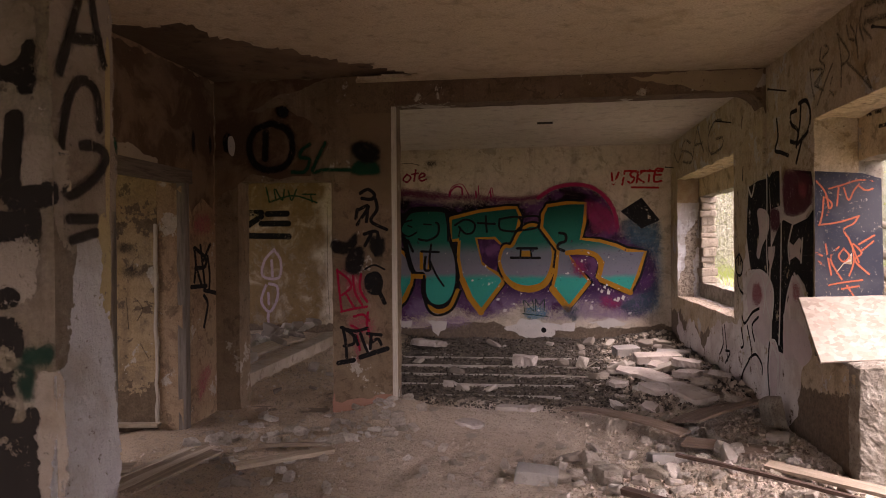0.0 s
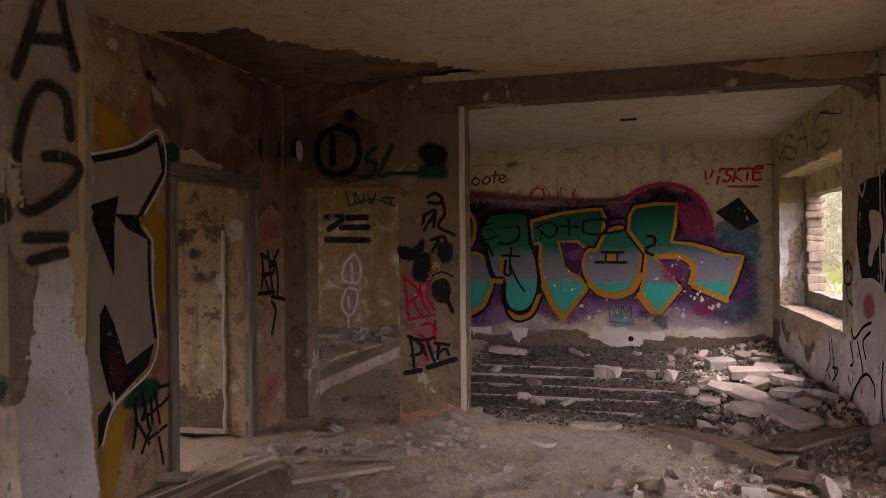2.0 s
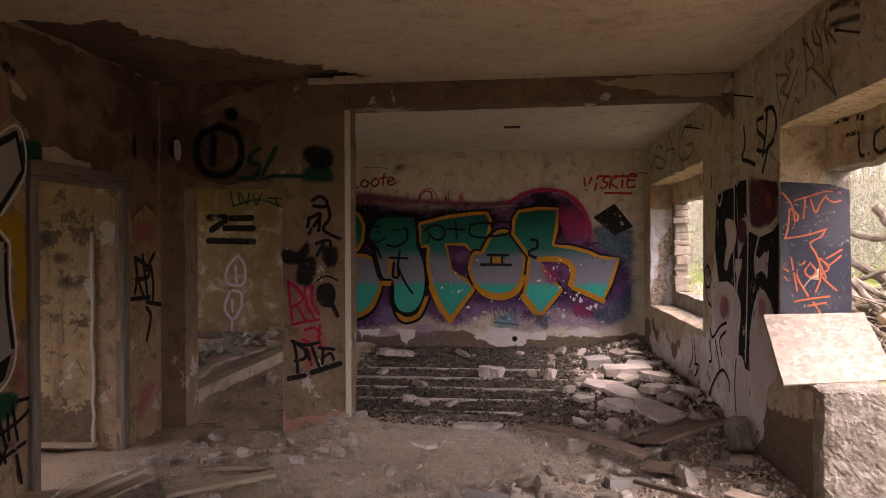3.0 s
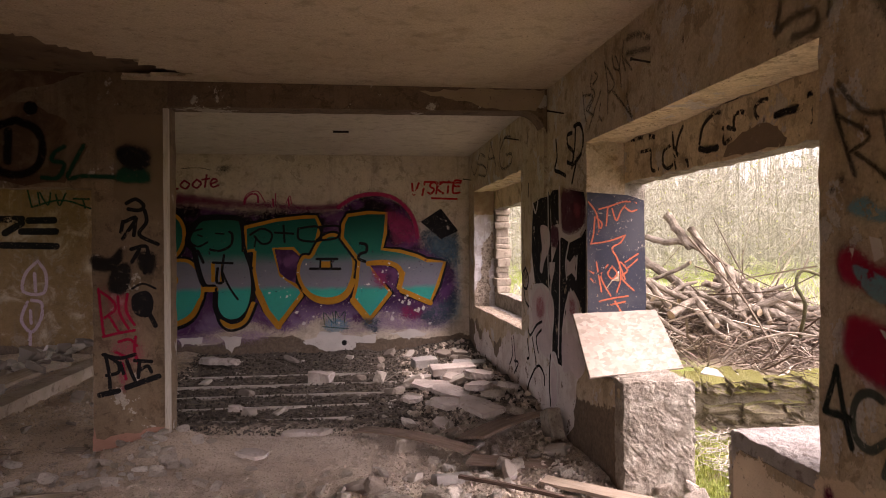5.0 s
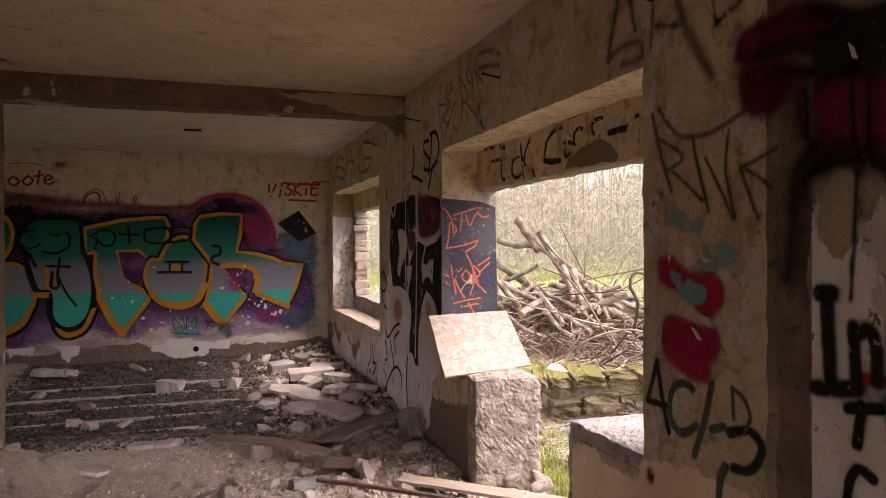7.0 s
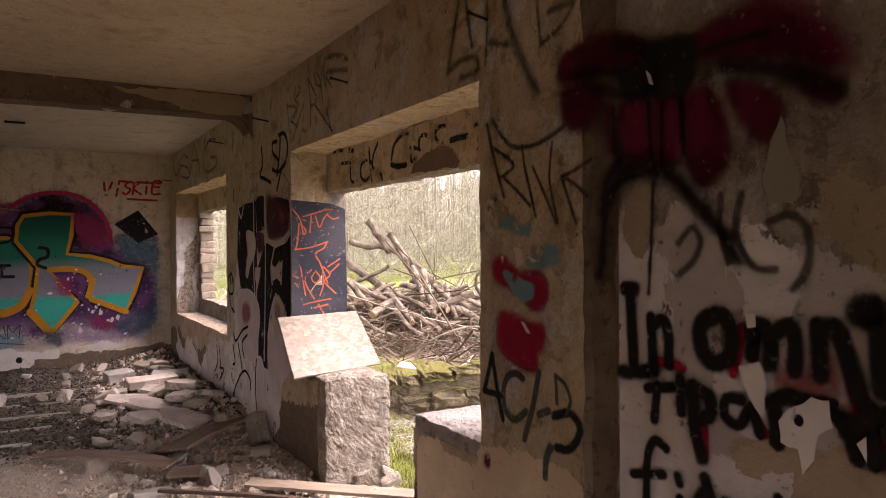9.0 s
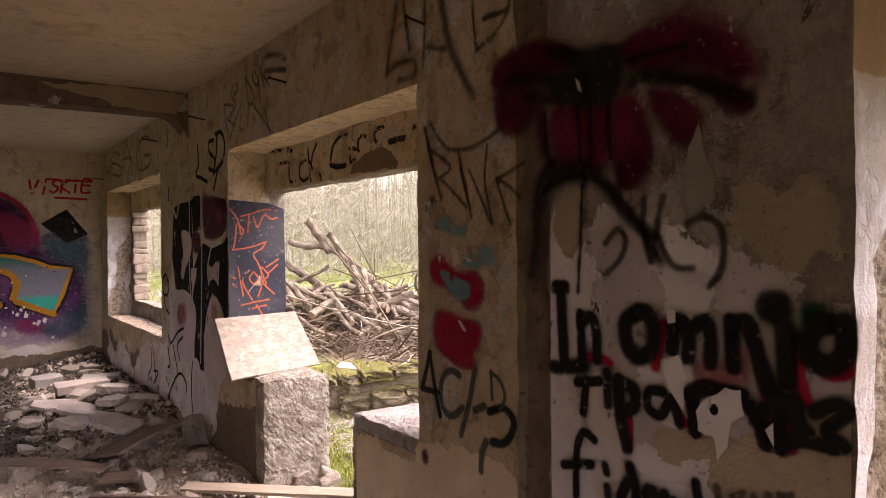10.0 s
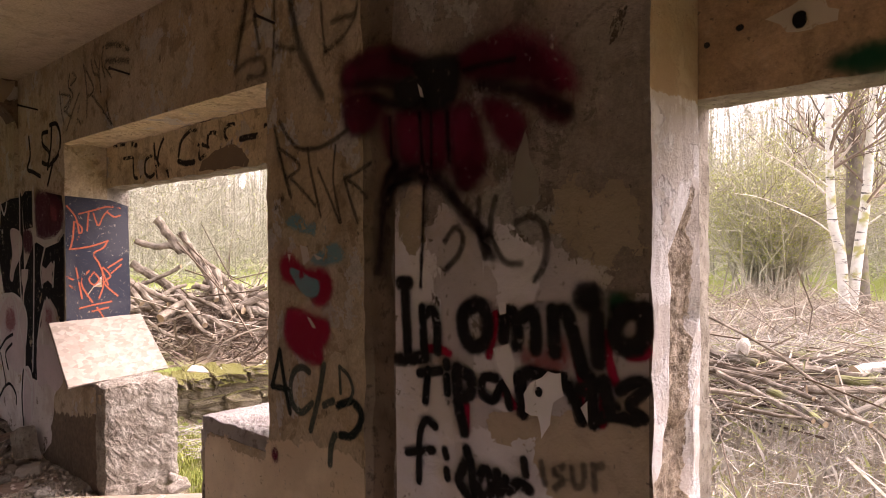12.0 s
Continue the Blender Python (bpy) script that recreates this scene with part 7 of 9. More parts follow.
tag(PART, wall_partition, "black tag low on the pillar", P_BLACK, 0.038, [[(-1.602, 0.704), (-1.576, 0.564), (-1.567, 0.428)], [(-1.591, 0.694), (-1.503, 0.631), (-1.503, 0.556), (-1.592, 0.533)], [(-1.618, 0.703), (-1.487, 0.671), (-1.372, 0.699)], [(-1.487, 0.631), (-1.461, 0.547)], [(-1.435, 0.648), (-1.404, 0.559), (-1.373, 0.485)], [(-1.372, 0.649), (-1.243, 0.638)], [(-1.336, 0.64), (-1.347, 0.51)], [(-1.336, 0.57), (-1.274, 0.602), (-1.244, 0.553)]], base=0.0065)
tag(PART, wall_partition, "two black sprayed bars on the pillar", P_BLACK, 0.058, [[(-1.646, 0.375), (-1.504, 0.405)], [(-1.436, 0.433), (-1.187, 0.515)]], base=0.0065)
tag(PART, wall_partition, "thin black arc on the pillar", P_BLACK, 0.022, [[(-1.391, 1.236), (-1.305, 1.277), (-1.207, 1.237)]], base=0.007)
Sheet(PART, 0.0075).soft([(-1.377, 1.168), (-1.277, 1.204), (-1.236, 1.128), (-1.265, 1.019), (-1.364, 1.045)], 0.04).line([(-1.265, 1.046), (-1.237, 0.992), (-1.209, 0.933)], 0.05).done("graffiti", P_BLACK, wall_partition, "black blot with a running drip")
Sheet(PART, 0.0042).field([(-2.696, 2.471), (-2.652, 2.483), (-2.627, 2.396), (-2.647, 2.302), (-2.691, 2.341)], True).done("pale_patch", P_BARE, wall_partition, "pale hole edge")
Sheet(SIDE, 0.004).cloud(-3.35, 1.45, 0.16, 0.10).cloud(-3.3, 1.25, 0.2, 0.12).cloud(-3.5, 1.6, 0.14, 0.16).done("soot", P_GREYBLACK, wall_side, "grey sooty blots")
tag(SIDE, wall_side, "scratched marks", P_GREYBLACK, 0.02, [[(-3.45, 1.0), (-3.44, 0.85)], [(-3.35, 1.02), (-3.33, 0.75)], [(-3.25, 1.0), (-3.2, 0.92), (-3.25, 0.82)], [(-3.22, 0.62), (-3.15, 0.5)]])

# reveal of the third window, beam end
BEAM = lambda s, v, d: (s, Y_PART - 0.006 - d, v)
Sheet(BEAM, 0.003).field(ragged([(0.98, 2.90), (1.12, 2.86), (1.2, 2.85), (1.42, 2.80), (1.52, 2.77), (1.7, 2.755), (2.0, 2.75), (2.09, 2.93), (1.5, 2.935)], 0.05, 0.02)).done("plaster_patch", paint("beam_plaster_patch", (0.34, 0.26, 0.18), 0.1, 0.72, 0.95), beam, "remains of pale plaster at the end of the beam")

Sheet(LINTEL, 0.004).field(ragged([(-0.216, 2.213), (-0.18, 2.224), (-0.14, 2.24), (-0.109, 2.257), (-0.067, 2.246), (-0.057, 2.214), (-0.033, 2.201), (-0.035, 2.172), (-0.078, 2.171), (-0.095, 2.159), (-0.159, 2.165), (-0.177, 2.192)], 0.03, 0.006)).done("pale_patch", P_CROSS, outer_leaf, "pale patch of filler on the lintel")
Sheet(LINTEL, 0.006).cloud(-0.126, 2.194, 0.024, 0.03).cloud(-0.285, 2.206, 0.014, 0.012).cloud(-0.38, 2.175, 0.012, 0.012).done("hole", P_BLACK, outer_leaf, "dark bolt hole in the filler")
Sheet(LINTEL, 0.004).soft([(-0.048, 2.068), (0.011, 2.09), (0.086, 2.089), (0.086, 2.026), (0.024, 2.026), (-0.041, 2.045)], 0.10).done("graffiti", P_GREEN, outer_leaf, "dark green spray along the lintel")

# tan coat, its colour raised for light thrown up by the floor
P_TAN = paint("bounce_lit_tan", (0.76, 0.63, 0.47), 0.1, 0.66, 0.92, grain=0.5, second=(0.66, 0.53, 0.385), relief=0.5, tear=1.6)
Sheet(EAST, 0.0037).soft([(-2.84, 0.57), (-2.5, 0.575), (-2.29, 0.59), (-2.20, 0.70), (-1.66, 0.72), (-1.62, 0.45), (-1.70, 0.30), (-1.72, -0.1), (-2.84, -0.15)], 0.10, -1.60, -2.86).done("plaster_coat", P_TAN, wall_east, "tan plaster on the lower pier, lightened for floor bounce")

# ---- loose things inside ----
def hull_stone(seed, flat=0.7):
    """A worn, pitted lump of broken masonry about 1 m across."""
    r = random.Random(seed)
    bm = bmesh.new()
    for i in range(20):
        v = Vector((r.gauss(0, 1), r.gauss(0, 1), r.gauss(0, 1))).normalized() * r.uniform(0.85, 1.08)
        v = Vector([max(-0.68, min(0.68, q * 1.2)) for q in v])
        bm.verts.new((v.x * 0.62, v.y * 0.5, v.z * 0.5 * flat))
    bmesh.ops.convex_hull(bm, input=bm.verts[:])
    bmesh.ops.delete(bm, geom=[v for v in bm.verts if not v.link_faces], context="VERTS")
    bmesh.ops.dissolve_limit(bm, angle_limit=0.3, verts=bm.verts[:], edges=bm.edges[:])
    bmesh.ops.bevel(bm, geom=bm.edges[:], offset=0.035, segments=1, affect="EDGES")
    bmesh.ops.triangulate(bm, faces=bm.faces[:])
    for _ in range(2):
        bmesh.ops.subdivide_edges(bm, edges=[e for e in bm.edges if e.calc_length() > 0.16], cuts=1)
        bmesh.ops.triangulate(bm, faces=[f for f in bm.faces if len(f.verts) > 3])
    for v in bm.verts:
        q = v.co * 4 + Vector((seed * 1.3, seed, 0))
        v.co += noise.noise_vector(q) * 0.03 + noise.noise_vector(q * 3.3) * 0.022
    return bm


def slab_shape(seed, sx, sy, th, sides=7):
    """A flat broken piece: straight breaks between a few corners, its rim crumbled."""
    r = random.Random(seed)
    corners = []
    for i in range(sides):
        a = 2 * math.pi * (i + r.uniform(-0.34, 0.34)) / sides
        k = r.uniform(0.74, 1.05) * min(1 / max(abs(math.cos(a)), 1e-3), 1 / max(abs(math.sin(a)), 1e-3)) ** 0.75
        corners.append((math.cos(a) * k * sx / 2, math.sin(a) * k * sy / 2))
    ring = ragged(corners, 0.035, 0.012, seed * 2.3)
    bm = bmesh.new()
    lift = lambda x, y: 0.25 * th * noise.noise(Vector((x * 7, y * 7, seed)))
    top = [bm.verts.new((x * 0.97, y * 0.97, th / 2 + lift(x, y))) for x, y in ring]
    mid = [bm.verts.new((x + r.uniform(-1, 1) * th * 0.2, y + r.uniform(-1, 1) * th * 0.2, r.uniform(-0.2, 0.2) * th)) for x, y in ring]
    low = [bm.verts.new((x * 0.98 + r.uniform(-1, 1) * th * 0.25, y * 0.98 + r.uniform(-1, 1) * th * 0.25, -th / 2)) for x, y in ring]
    bm.faces.new(top)
    bm.faces.new(low[::-1])
    n = len(ring)
    for p, q in ((top, mid), (mid, low)):
        for i in range(n):
            j = (i + 1) % n
            bm.faces.new((p[i], q[i], q[j], p[j]))
    bmesh.ops.triangulate(bm, faces=[f for f in bm.faces if len(f.verts) > 4])
    return bm


def stone_tint(name, a, b, c, grain=0.7):
    """Rubble that differs from piece to piece."""
    m, nt, bs = mat(name, 0.95)
    inf = nt.nodes.new("ShaderNodeObjectInfo")
    vec = n_coord(nt)
    n2, n3 = n_noise(nt, vec, 5, 6, 0.7), n_noise(nt, vec, 26, 4, 0.7)
    rv = inf.outputs["Random"]
    col = n_mix(nt, n_step(nt, rv, 0.25, 0.6), a, b)
    col = n_mix(nt, n_step(nt, rv, 0.78, 0.86), col, c)
    col = n_mix(nt, n_math(nt, "MULTIPLY", n_step(nt, n2, 0.48, 0.66), 0.6), col, n_mix(nt, 0.55, col, (0.05, 0.04, 0.03)))
    finish(nt, bs, col, n_bump(nt, n_math(nt, "ADD", n2, n_math(nt, "MULTIPLY", n3, 0.5)), grain, 0.03))
    return m


def gravel_mat(name, a, b, c):
    m, nt, bs = mat(name, 0.95)
    geo = nt.nodes.new("ShaderNodeNewGeometry")
    rv = geo.outputs["Random Per Island"]
    col = n_mix(nt, n_step(nt, rv, 0.1, 0.7), a, b)
    col = n_mix(nt, n_step(nt, rv, 0.985, 0.99), col, c)
    finish(nt, bs, col, n_bump(nt, n_noise(nt, n_coord(nt), 60, 3), 0.5, 0.01))
    return m


M_LUMP = stone_tint("broken_masonry", (0.44, 0.38, 0.32), (0.59, 0.525, 0.46), (0.70, 0.65, 0.60), 1.0)
M_SLAB = masonry("pale_slab", (0.42, 0.365, 0.33), (0.57, 0.51, 0.475), (0.27, 0.22, 0.19), 11, grain=0.8)
M_BLOCK = masonry("grey_block", (0.30, 0.285, 0.275), (0.38, 0.36, 0.34), (0.2, 0.18, 0.165), 10)

stone_meshes = []
for i in range(12):
    bm = hull_stone(40 + i, 0.55 + 0.04 * i)
    me = bpy.data.meshes.new("rubble_stone")
    bm.to_mesh(me)
    bm.free()
    me.materials.append(M_LUMP)
    stone_meshes.append(me)


far_rubble = ([], [])


def lay_stone(rnd, x, y, size, ground=None, joined=False):
    me = rnd.choice(stone_meshes)
    sq = (size * rnd.uniform(0.85, 1.4), size * rnd.uniform(0.7, 1.1), size * rnd.uniform(0.6, 1.0))
    z = (floor_height(x, y) if ground is None else ground) + sq[2] * 0.2
    m = pose(x, y, z, rnd.uniform(-25, 25), rnd.uniform(-25, 25), rnd.uniform(0, 360)) @ Matrix.Diagonal((*sq, 1))
    if joined:
        b = len(far_rubble[0])
        far_rubble[0].extend(tuple(m @ v.co) for v in me.vertices)
        far_rubble[1].extend([b + i for i in p.vertices] for p in me.polygons)
        return None
    ob = new("rubble_stone", me)
    ob.matrix_world = m
    return tagged(ob, "angular lump of broken masonry on the dusty floor", "stone", "rubble on the floor")


rnd = random.Random(11)
for count, x0, x1, y0, y1, s0, s1 in ((120, 0.3, 2.0, 3.7, 5.15, 0.05, 0.17), (46, 0.8, 2.0, 5.2, 7.0, 0.07, 0.22), (36, 0.7, 2.0, 7.0, 9.9, 0.07, 0.24), (28, -2.6, -0.5, 3.9, 5.0, 0.05, 0.13),
                                      (24, -2.6, -1.2, 5.1, 5.8, 0.05, 0.14), (30, -2.4, 0.8, 6.3, 9.9, 0.06, 0.2), (26, -0.6, 0.9, 4.0, 5.6, 0.04, 0.1), (34, -2.3, 0.2, 3.75, 4.9, 0.03, 0.12)):
    for i in range(count):
        lay_stone(rnd, rnd.uniform(x0, x1), rnd.uniform(y0, y1), rnd.uniform(s0, s1) * (1 if rnd.random() < 0.8 else 0.6), None, y0 > 6.2 or (y0 == 3.7 and i >= 90))
for i in range(95):      # heap behind the footing
    y = rnd.uniform(6.4, 9.6)
    lay_stone(rnd, rnd.uniform(-3.7, -2.98), y, rnd.uniform(0.10, 0.26), 0.10 + 0.22 * rnd.random(), True)
tagged(from_lists("rubble", *far_rubble, gravel_mat("loose_rubble", (0.24, 0.205, 0.175), (0.44, 0.395, 0.35), (0.60, 0.57, 0.54))), "broken masonry strewn between the joists and behind the footing", "rubble", kind="stuff")

for i in range(16):      # in the breach under the window
    x, y = rnd.uniform(2.1, 2.75), rnd.uniform(2.95, 4.25)
    lay_stone(rnd, x, y, rnd.uniform(0.06, 0.18), 0.0 if x > 2.3 else None)

for i in range(84):      # a line of debris in front of the doorway and round the pillar's foot
    t = rnd.random()
    x, y = (-2.45 + 1.5 * t, 4.95 + 0.42 * t) if i < 62 else (rnd.uniform(-1.6, -0.8), rnd.uniform(5.4, 5.85))
    lay_stone(rnd, x + rnd.gauss(0, 0.07), y + rnd.gauss(0, 0.13), 0.04 + 0.12 * rnd.random() ** 1.7)

# small rubble, too fine to count


def scatter_gravel(name, count, zone, size, material, label, seed):
    r = np.random.RandomState(seed)
    v, f = [], []
    for i in range(count):
        x, y = zone(r)
        z = floor_height(x, y)
        s = size[0] + (size[1] - size[0]) * r.rand() ** 3
        q = Euler((r.rand() * 6, r.rand() * 6, r.rand() * 6)).to_matrix()
        b = len(v)
        for c in ((1, 0, 0), (-1, 0, 0), (0, 0.8, 0), (0, -0.8, 0), (0, 0, 0.6), (0, 0, -0.6)):
            k = Vector((c[0] + r.uniform(-0.3, 0.3), c[1] + r.uniform(-0.3, 0.3), c[2] + r.uniform(-0.2, 0.2)))
            v.append(tuple(Vector((x, y, z + s * 0.2)) + q @ (k * s * 0.5)))
        f += [[b + a, b + c, b + d] for a, c, d in ((0, 2, 4), (2, 1, 4), (1, 3, 4), (3, 0, 4), (2, 0, 5), (1, 2, 5), (3, 1, 5), (0, 3, 5))]
    ob = from_lists(name, v, f, material)
    return tagged(ob, label, "gravel", kind="stuff")


M_GRAVEL = gravel_mat("pale_gravel", (0.26, 0.215, 0.175), (0.48, 0.41, 0.345), (0.52, 0.47, 0.42))
M_CRUMB = gravel_mat("crumbled_plaster", (0.36, 0.295, 0.235), (0.54, 0.455, 0.375), (0.62, 0.55, 0.48))
M_GRAVELD = gravel_mat("dark_gravel", (0.045, 0.038, 0.032), (0.14, 0.118, 0.10), (0.40, 0.365, 0.33))
scatter_gravel("gravel", 6500, lambda r: (0.15 + 1.95 * r.beta(2.2, 1.2), 3.7 + 2.2 * r.rand()), (0.006, 0.05), M_GRAVEL, "crumbled plaster and mortar on the floor", 1)
scatter_gravel("gravel", 15000, lambda r: (-2.8 + 3.6 * r.rand(), 3.7 + 2.3 * r.rand()), (0.004, 0.024), M_CRUMB, "crumbled plaster and mortar on the floor", 2)
scatter_gravel("gravel", 20000, lambda r: (-1.75 + 3.8 * r.rand(), 6.05 + 4.1 * r.rand()), (0.008, 0.05), M_GRAVELD, "dark crumbled rubble between the joists", 3)
scatter_gravel("gravel", 3000, lambda r: (-2.7 + 1.1 * r.rand(), 6.05 + 3.9 * r.rand()), (0.006, 0.04), M_CRUMB, "crumbled earth and plaster behind the narrow doorway", 5)
scatter_gravel("gravel", 1500, lambda r: (1.0 + 1.05 * r.rand(), 6.0 + 4.0 * r.rand()), (0.02, 0.10), M_GRAVEL, "crumbled plaster along the wall", 4)


def splinters(name, count, x0, x1, y0, y1, material, label, seed):
    """Thin broken sticks and chips of wood lying nearly flat, most of them along the joists."""
    r = random.Random(seed)
    v, f = [], []
    for i in range(count):
        x, y = r.uniform(x0, x1), r.uniform(y0, y1)
        k = r.uniform(0.012, 0.04) if r.random() < 0.9 else r.uniform(0.05, 0.1)
        wide, th = r.uniform(0.003, 0.008), r.uniform(0.003, 0.006)
        m = pose(x, y, floor_height(x, y) + 0.005, 0, r.gauss(0, 9), r.gauss(0, 45)) @ Matrix.Diagonal((k, wide, th, 1))
        b = len(v)
        v += [tuple(m @ Vector(c)) for c in ((-1, -1, -1), (-0.8, 1, -1), (-0.9, -0.6, 1), (1, -0.7, -1), (0.75, 1, -1), (0.85, 0.2, 1))]
        f += [[b + q for q in c] for c in ((0, 1, 2), (3, 5, 4), (0, 2, 5, 3), (1, 4, 5, 2), (0, 3, 4, 1))]
    return tagged(from_lists(name, v, f, material), label, "splinters", kind="stuff")


M_SPLINT = gravel_mat("grey_brown_splinters", (0.05, 0.042, 0.034), (0.20, 0.168, 0.135), (0.40, 0.365, 0.32))
splinters("wood_splinters", 3800, -1.7, 1.3, 6.15, 10.0, M_SPLINT, "grey-brown wood splinters strewn between the joists", 21)

# joists of the lost floor
M_JOIST = timber("bleached_joist", (0.44, 0.395, 0.35), (0.60, 0.55, 0.50))
for i, y in enumerate((6.50, 7.02, 7.56, 8.12, 8.70)):
    bm = bmesh.new()
    x0, x1 = -2.6, (0.35, 0.55, 1.15, 0.9, 1.1)[i]
    box(bm, (x0, y - 0.008, -0.16), (x1, y + 0.006, -0.019 + 0.003 * i))
    bmesh.ops.subdivide_edges(bm, edges=[e for e in bm.edges if e.calc_length() > 1], cuts=24)
    for v in bm.verts:
        v.co += Vector((0, 0.012 * noise.noise(Vector((v.co.x * 1.1, i, 0))), 0.005 * noise.noise(Vector((v.co.x * 2.3, i, 5)))))
    tagged(part("floor_joist", bm, M_JOIST), "pale narrow floor joist half buried in rubble", "joist", "floor joists")

# slabs and blocks


def slab_thing(seed, sx, sy, th, m, material=M_SLAB, name="plaster_slab", label="pale flat slab of broken plaster", category="slab"):
    ob = part(name, slab_shape(seed, sx, sy, th), material)
    ob.matrix_world = m
    return tagged(ob, label, category, "broken slabs")


for seed, x, y, dz, sx, sy, th, rx, ry, rz in ((1, -0.41, 5.62, 0.015, 0.27, 0.26, 0.03, 5, 3, 20), (2, -0.02, 6.05, 0.035, 0.47, 0.16, 0.04, 5, 0, 2), (3, 1.22, 7.55, 0.07, 0.46, 0.50, 0.035, 2, 3, -20),
                                               (14, 1.38, 6.98, 0.08, 0.40, 0.66, 0.035, 4, 2, 28), (15, 1.53, 6.18, 0.10, 0.34, 0.62, 0.04, 6, -3, 30), (16, 1.28, 6.50, 0.05, 0.32, 0.30, 0.05, 8, 4, 10), (6, 0.98, 7.0, 0.04, 0.26, 0.2, 0.04, 7, 0, 60),
                                               (7, 1.20, 6.12, 0.02, 0.26, 0.2, 0.07, 10, 8, -30), (12, 1.74, 7.28, 0.09, 0.34, 0.24, 0.07, 4, 5, 15), (17, 1.64, 6.88, 0.09, 0.32, 0.22, 0.06, 3, -4, -8), (18, 1.12, 7.95, 0.05, 0.28, 0.2, 0.05, 3, 4, 30),
                                               (13, 1.50, 7.75, 0.06, 0.26, 0.24, 0.05, 6, -6, 40), (8, 0.0, 8.3, 0.06, 0.34, 0.24, 0.12, 3, 4, 8), (9, -0.75, 6.9, 0.03, 0.18, 0.16, 0.06, 3, 4, 40), (10, -1.35, 9.4, 0.10, 0.6, 0.2, 0.08, 0, 4, 3), (19, 1.9, 6.6, 0.08, 0.3, 0.2, 0.05, 3, 12, 50)):
    slab_thing(seed, sx, sy, th, pose(x, y, floor_height(x, y) + dz, rx, ry, rz))
for seed, x, y, z, sx, sy, th, rz in ((21, 1.55, 8.05, 0.14, 0.52, 0.28, 0.09, 3), (20, 1.62, 7.9, 0.04, 0.46, 0.34, 0.11, -6), (23, 1.30, 8.95, 0.06, 0.3, 0.26, 0.12, 12), (22, 1.86, 7.55, 0.06, 0.28, 0.3, 0.12, 18), (24, 1.82, 8.5, 0.06, 0.4, 0.24, 0.14, -14), (25, 1.90, 7.0, 0.06, 0.26, 0.3, 0.14, 30)):
    ob = part("stone_block", rough_box(sx, sy, th, 1, 0.012, seed), M_BLOCK if seed != 21 else M_SLAB)
    ob.matrix_world = pose(x, y, z - 0.06, 2, -2, rz)
    tagged(ob, "squared building block lying in the rubble", "block", "fallen blocks")
for seed, x, y, sx, sy, th, rz, rx in ((30, 0.16, 4.28, 0.27, 0.17, 0.10, -6, 4), (31, 0.62, 4.35, 0.16, 0.13, 0.11, 30, 8), (32, 1.10, 4.85, 0.28, 0.13, 0.08, 12, -6), (33, 0.95, 4.5, 0.2, 0.12, 0.08, -30, 5), (34, 2.0, 5.35, 0.12, 0.16, 0.26, 12, -24)):
    ob = part("stone_block", rough_box(sx, sy, th, 1, 0.016, seed), M_BLOCK if seed in (30, 32) else M_CONC)
    ob.matrix_world = pose(x, y, floor_height(x, y) - 0.02, rx, 3, rz)
    tagged(ob, "chipped grey building block among loose rubble", "block", "fallen blocks")

# boards and planks


def board(a, b, wide, th, material, label, bend=0.0, roll=0.0, seed=0, name="board"):
    """A weathered board from a to b, its ends uneven."""
    a, b = Vector(a), Vector(b)
    n = 10
    r = random.Random(seed)
    bm = bmesh.new()
    rows = []
    length = (b - a).length
    for i in range(n + 1):
        t = i / n
        x = t * length
        z = bend * (1 - (2 * t - 1) ** 2) + r.uniform(-1, 1) * th * 0.08
        w0, w1 = wide * (0.5 + r.uniform(-0.03, 0.03)), wide * (0.5 + r.uniform(-0.03, 0.03))
        if i in (0, n):
            x += r.uniform(-0.03, 0.03)
        rows.append([bm.verts.new((x, -w0, z - th / 2)), bm.verts.new((x, w1, z - th / 2)), bm.verts.new((x, w1, z + th / 2)), bm.verts.new((x, -w0, z + th / 2))])
    for p, q in zip(rows, rows[1:]):
        for k in range(4):
            bm.faces.new((p[k], p[(k + 1) % 4], q[(k + 1) % 4], q[k]))
    bm.faces.new(rows[0][::-1])
    bm.faces.new(rows[-1])
    bmesh.ops.recalc_face_normals(bm, faces=bm.faces[:])
    ob = part(name, bm, material)
    d = b - a
    ob.matrix_world = Matrix.Translation(a) @ d.to_track_quat("X", "Z").to_matrix().to_4x4() @ pose(0, 0, 0, roll)
    return tagged(ob, label, "board", "fallen boards")


M_BROWNB = timber("brown_board", (0.17, 0.12, 0.09), (0.28, 0.21, 0.165))
M_FLOORB = timber("bleached_floorboard", (0.42, 0.345, 0.27), (0.60, 0.515, 0.42))
# pale plank colour turned down to offset the strong light falling on it
M_DIMPLANK = timber("dimmed_plank", (0.25, 0.20, 0.155), (0.37, 0.305, 0.24))
M_DARKB = timber("dark_board", (0.07, 0.045, 0.036), (0.14, 0.095, 0.075))
board((0.45, 6.02, -0.02), (1.30, 5.18, 0.0), 0.15, 0.016, M_BROWNB, "brown warped board lying over rubble", 0.04, 4, 1)
board((1.34, 5.50, 0.02), (2.02, 5.82, 0.13), 0.46, 0.02, M_BROWNB, "brown broken panel against the wall foot", 0.02, -14, 2, "broken_panel")
board((1.25, 5.05, -0.02), (1.98, 4.62, 0.02), 0.16, 0.022, M_BROWNB, "brown board with a faint red stain", 0.0, 6, 3)
board((1.12, 4.55, 0.02), (1.98, 3.75, 0.03), 0.03, 0.022, M_DARKB, "dark narrow plank on the rubble", 0.01, 0, 4, "plank")
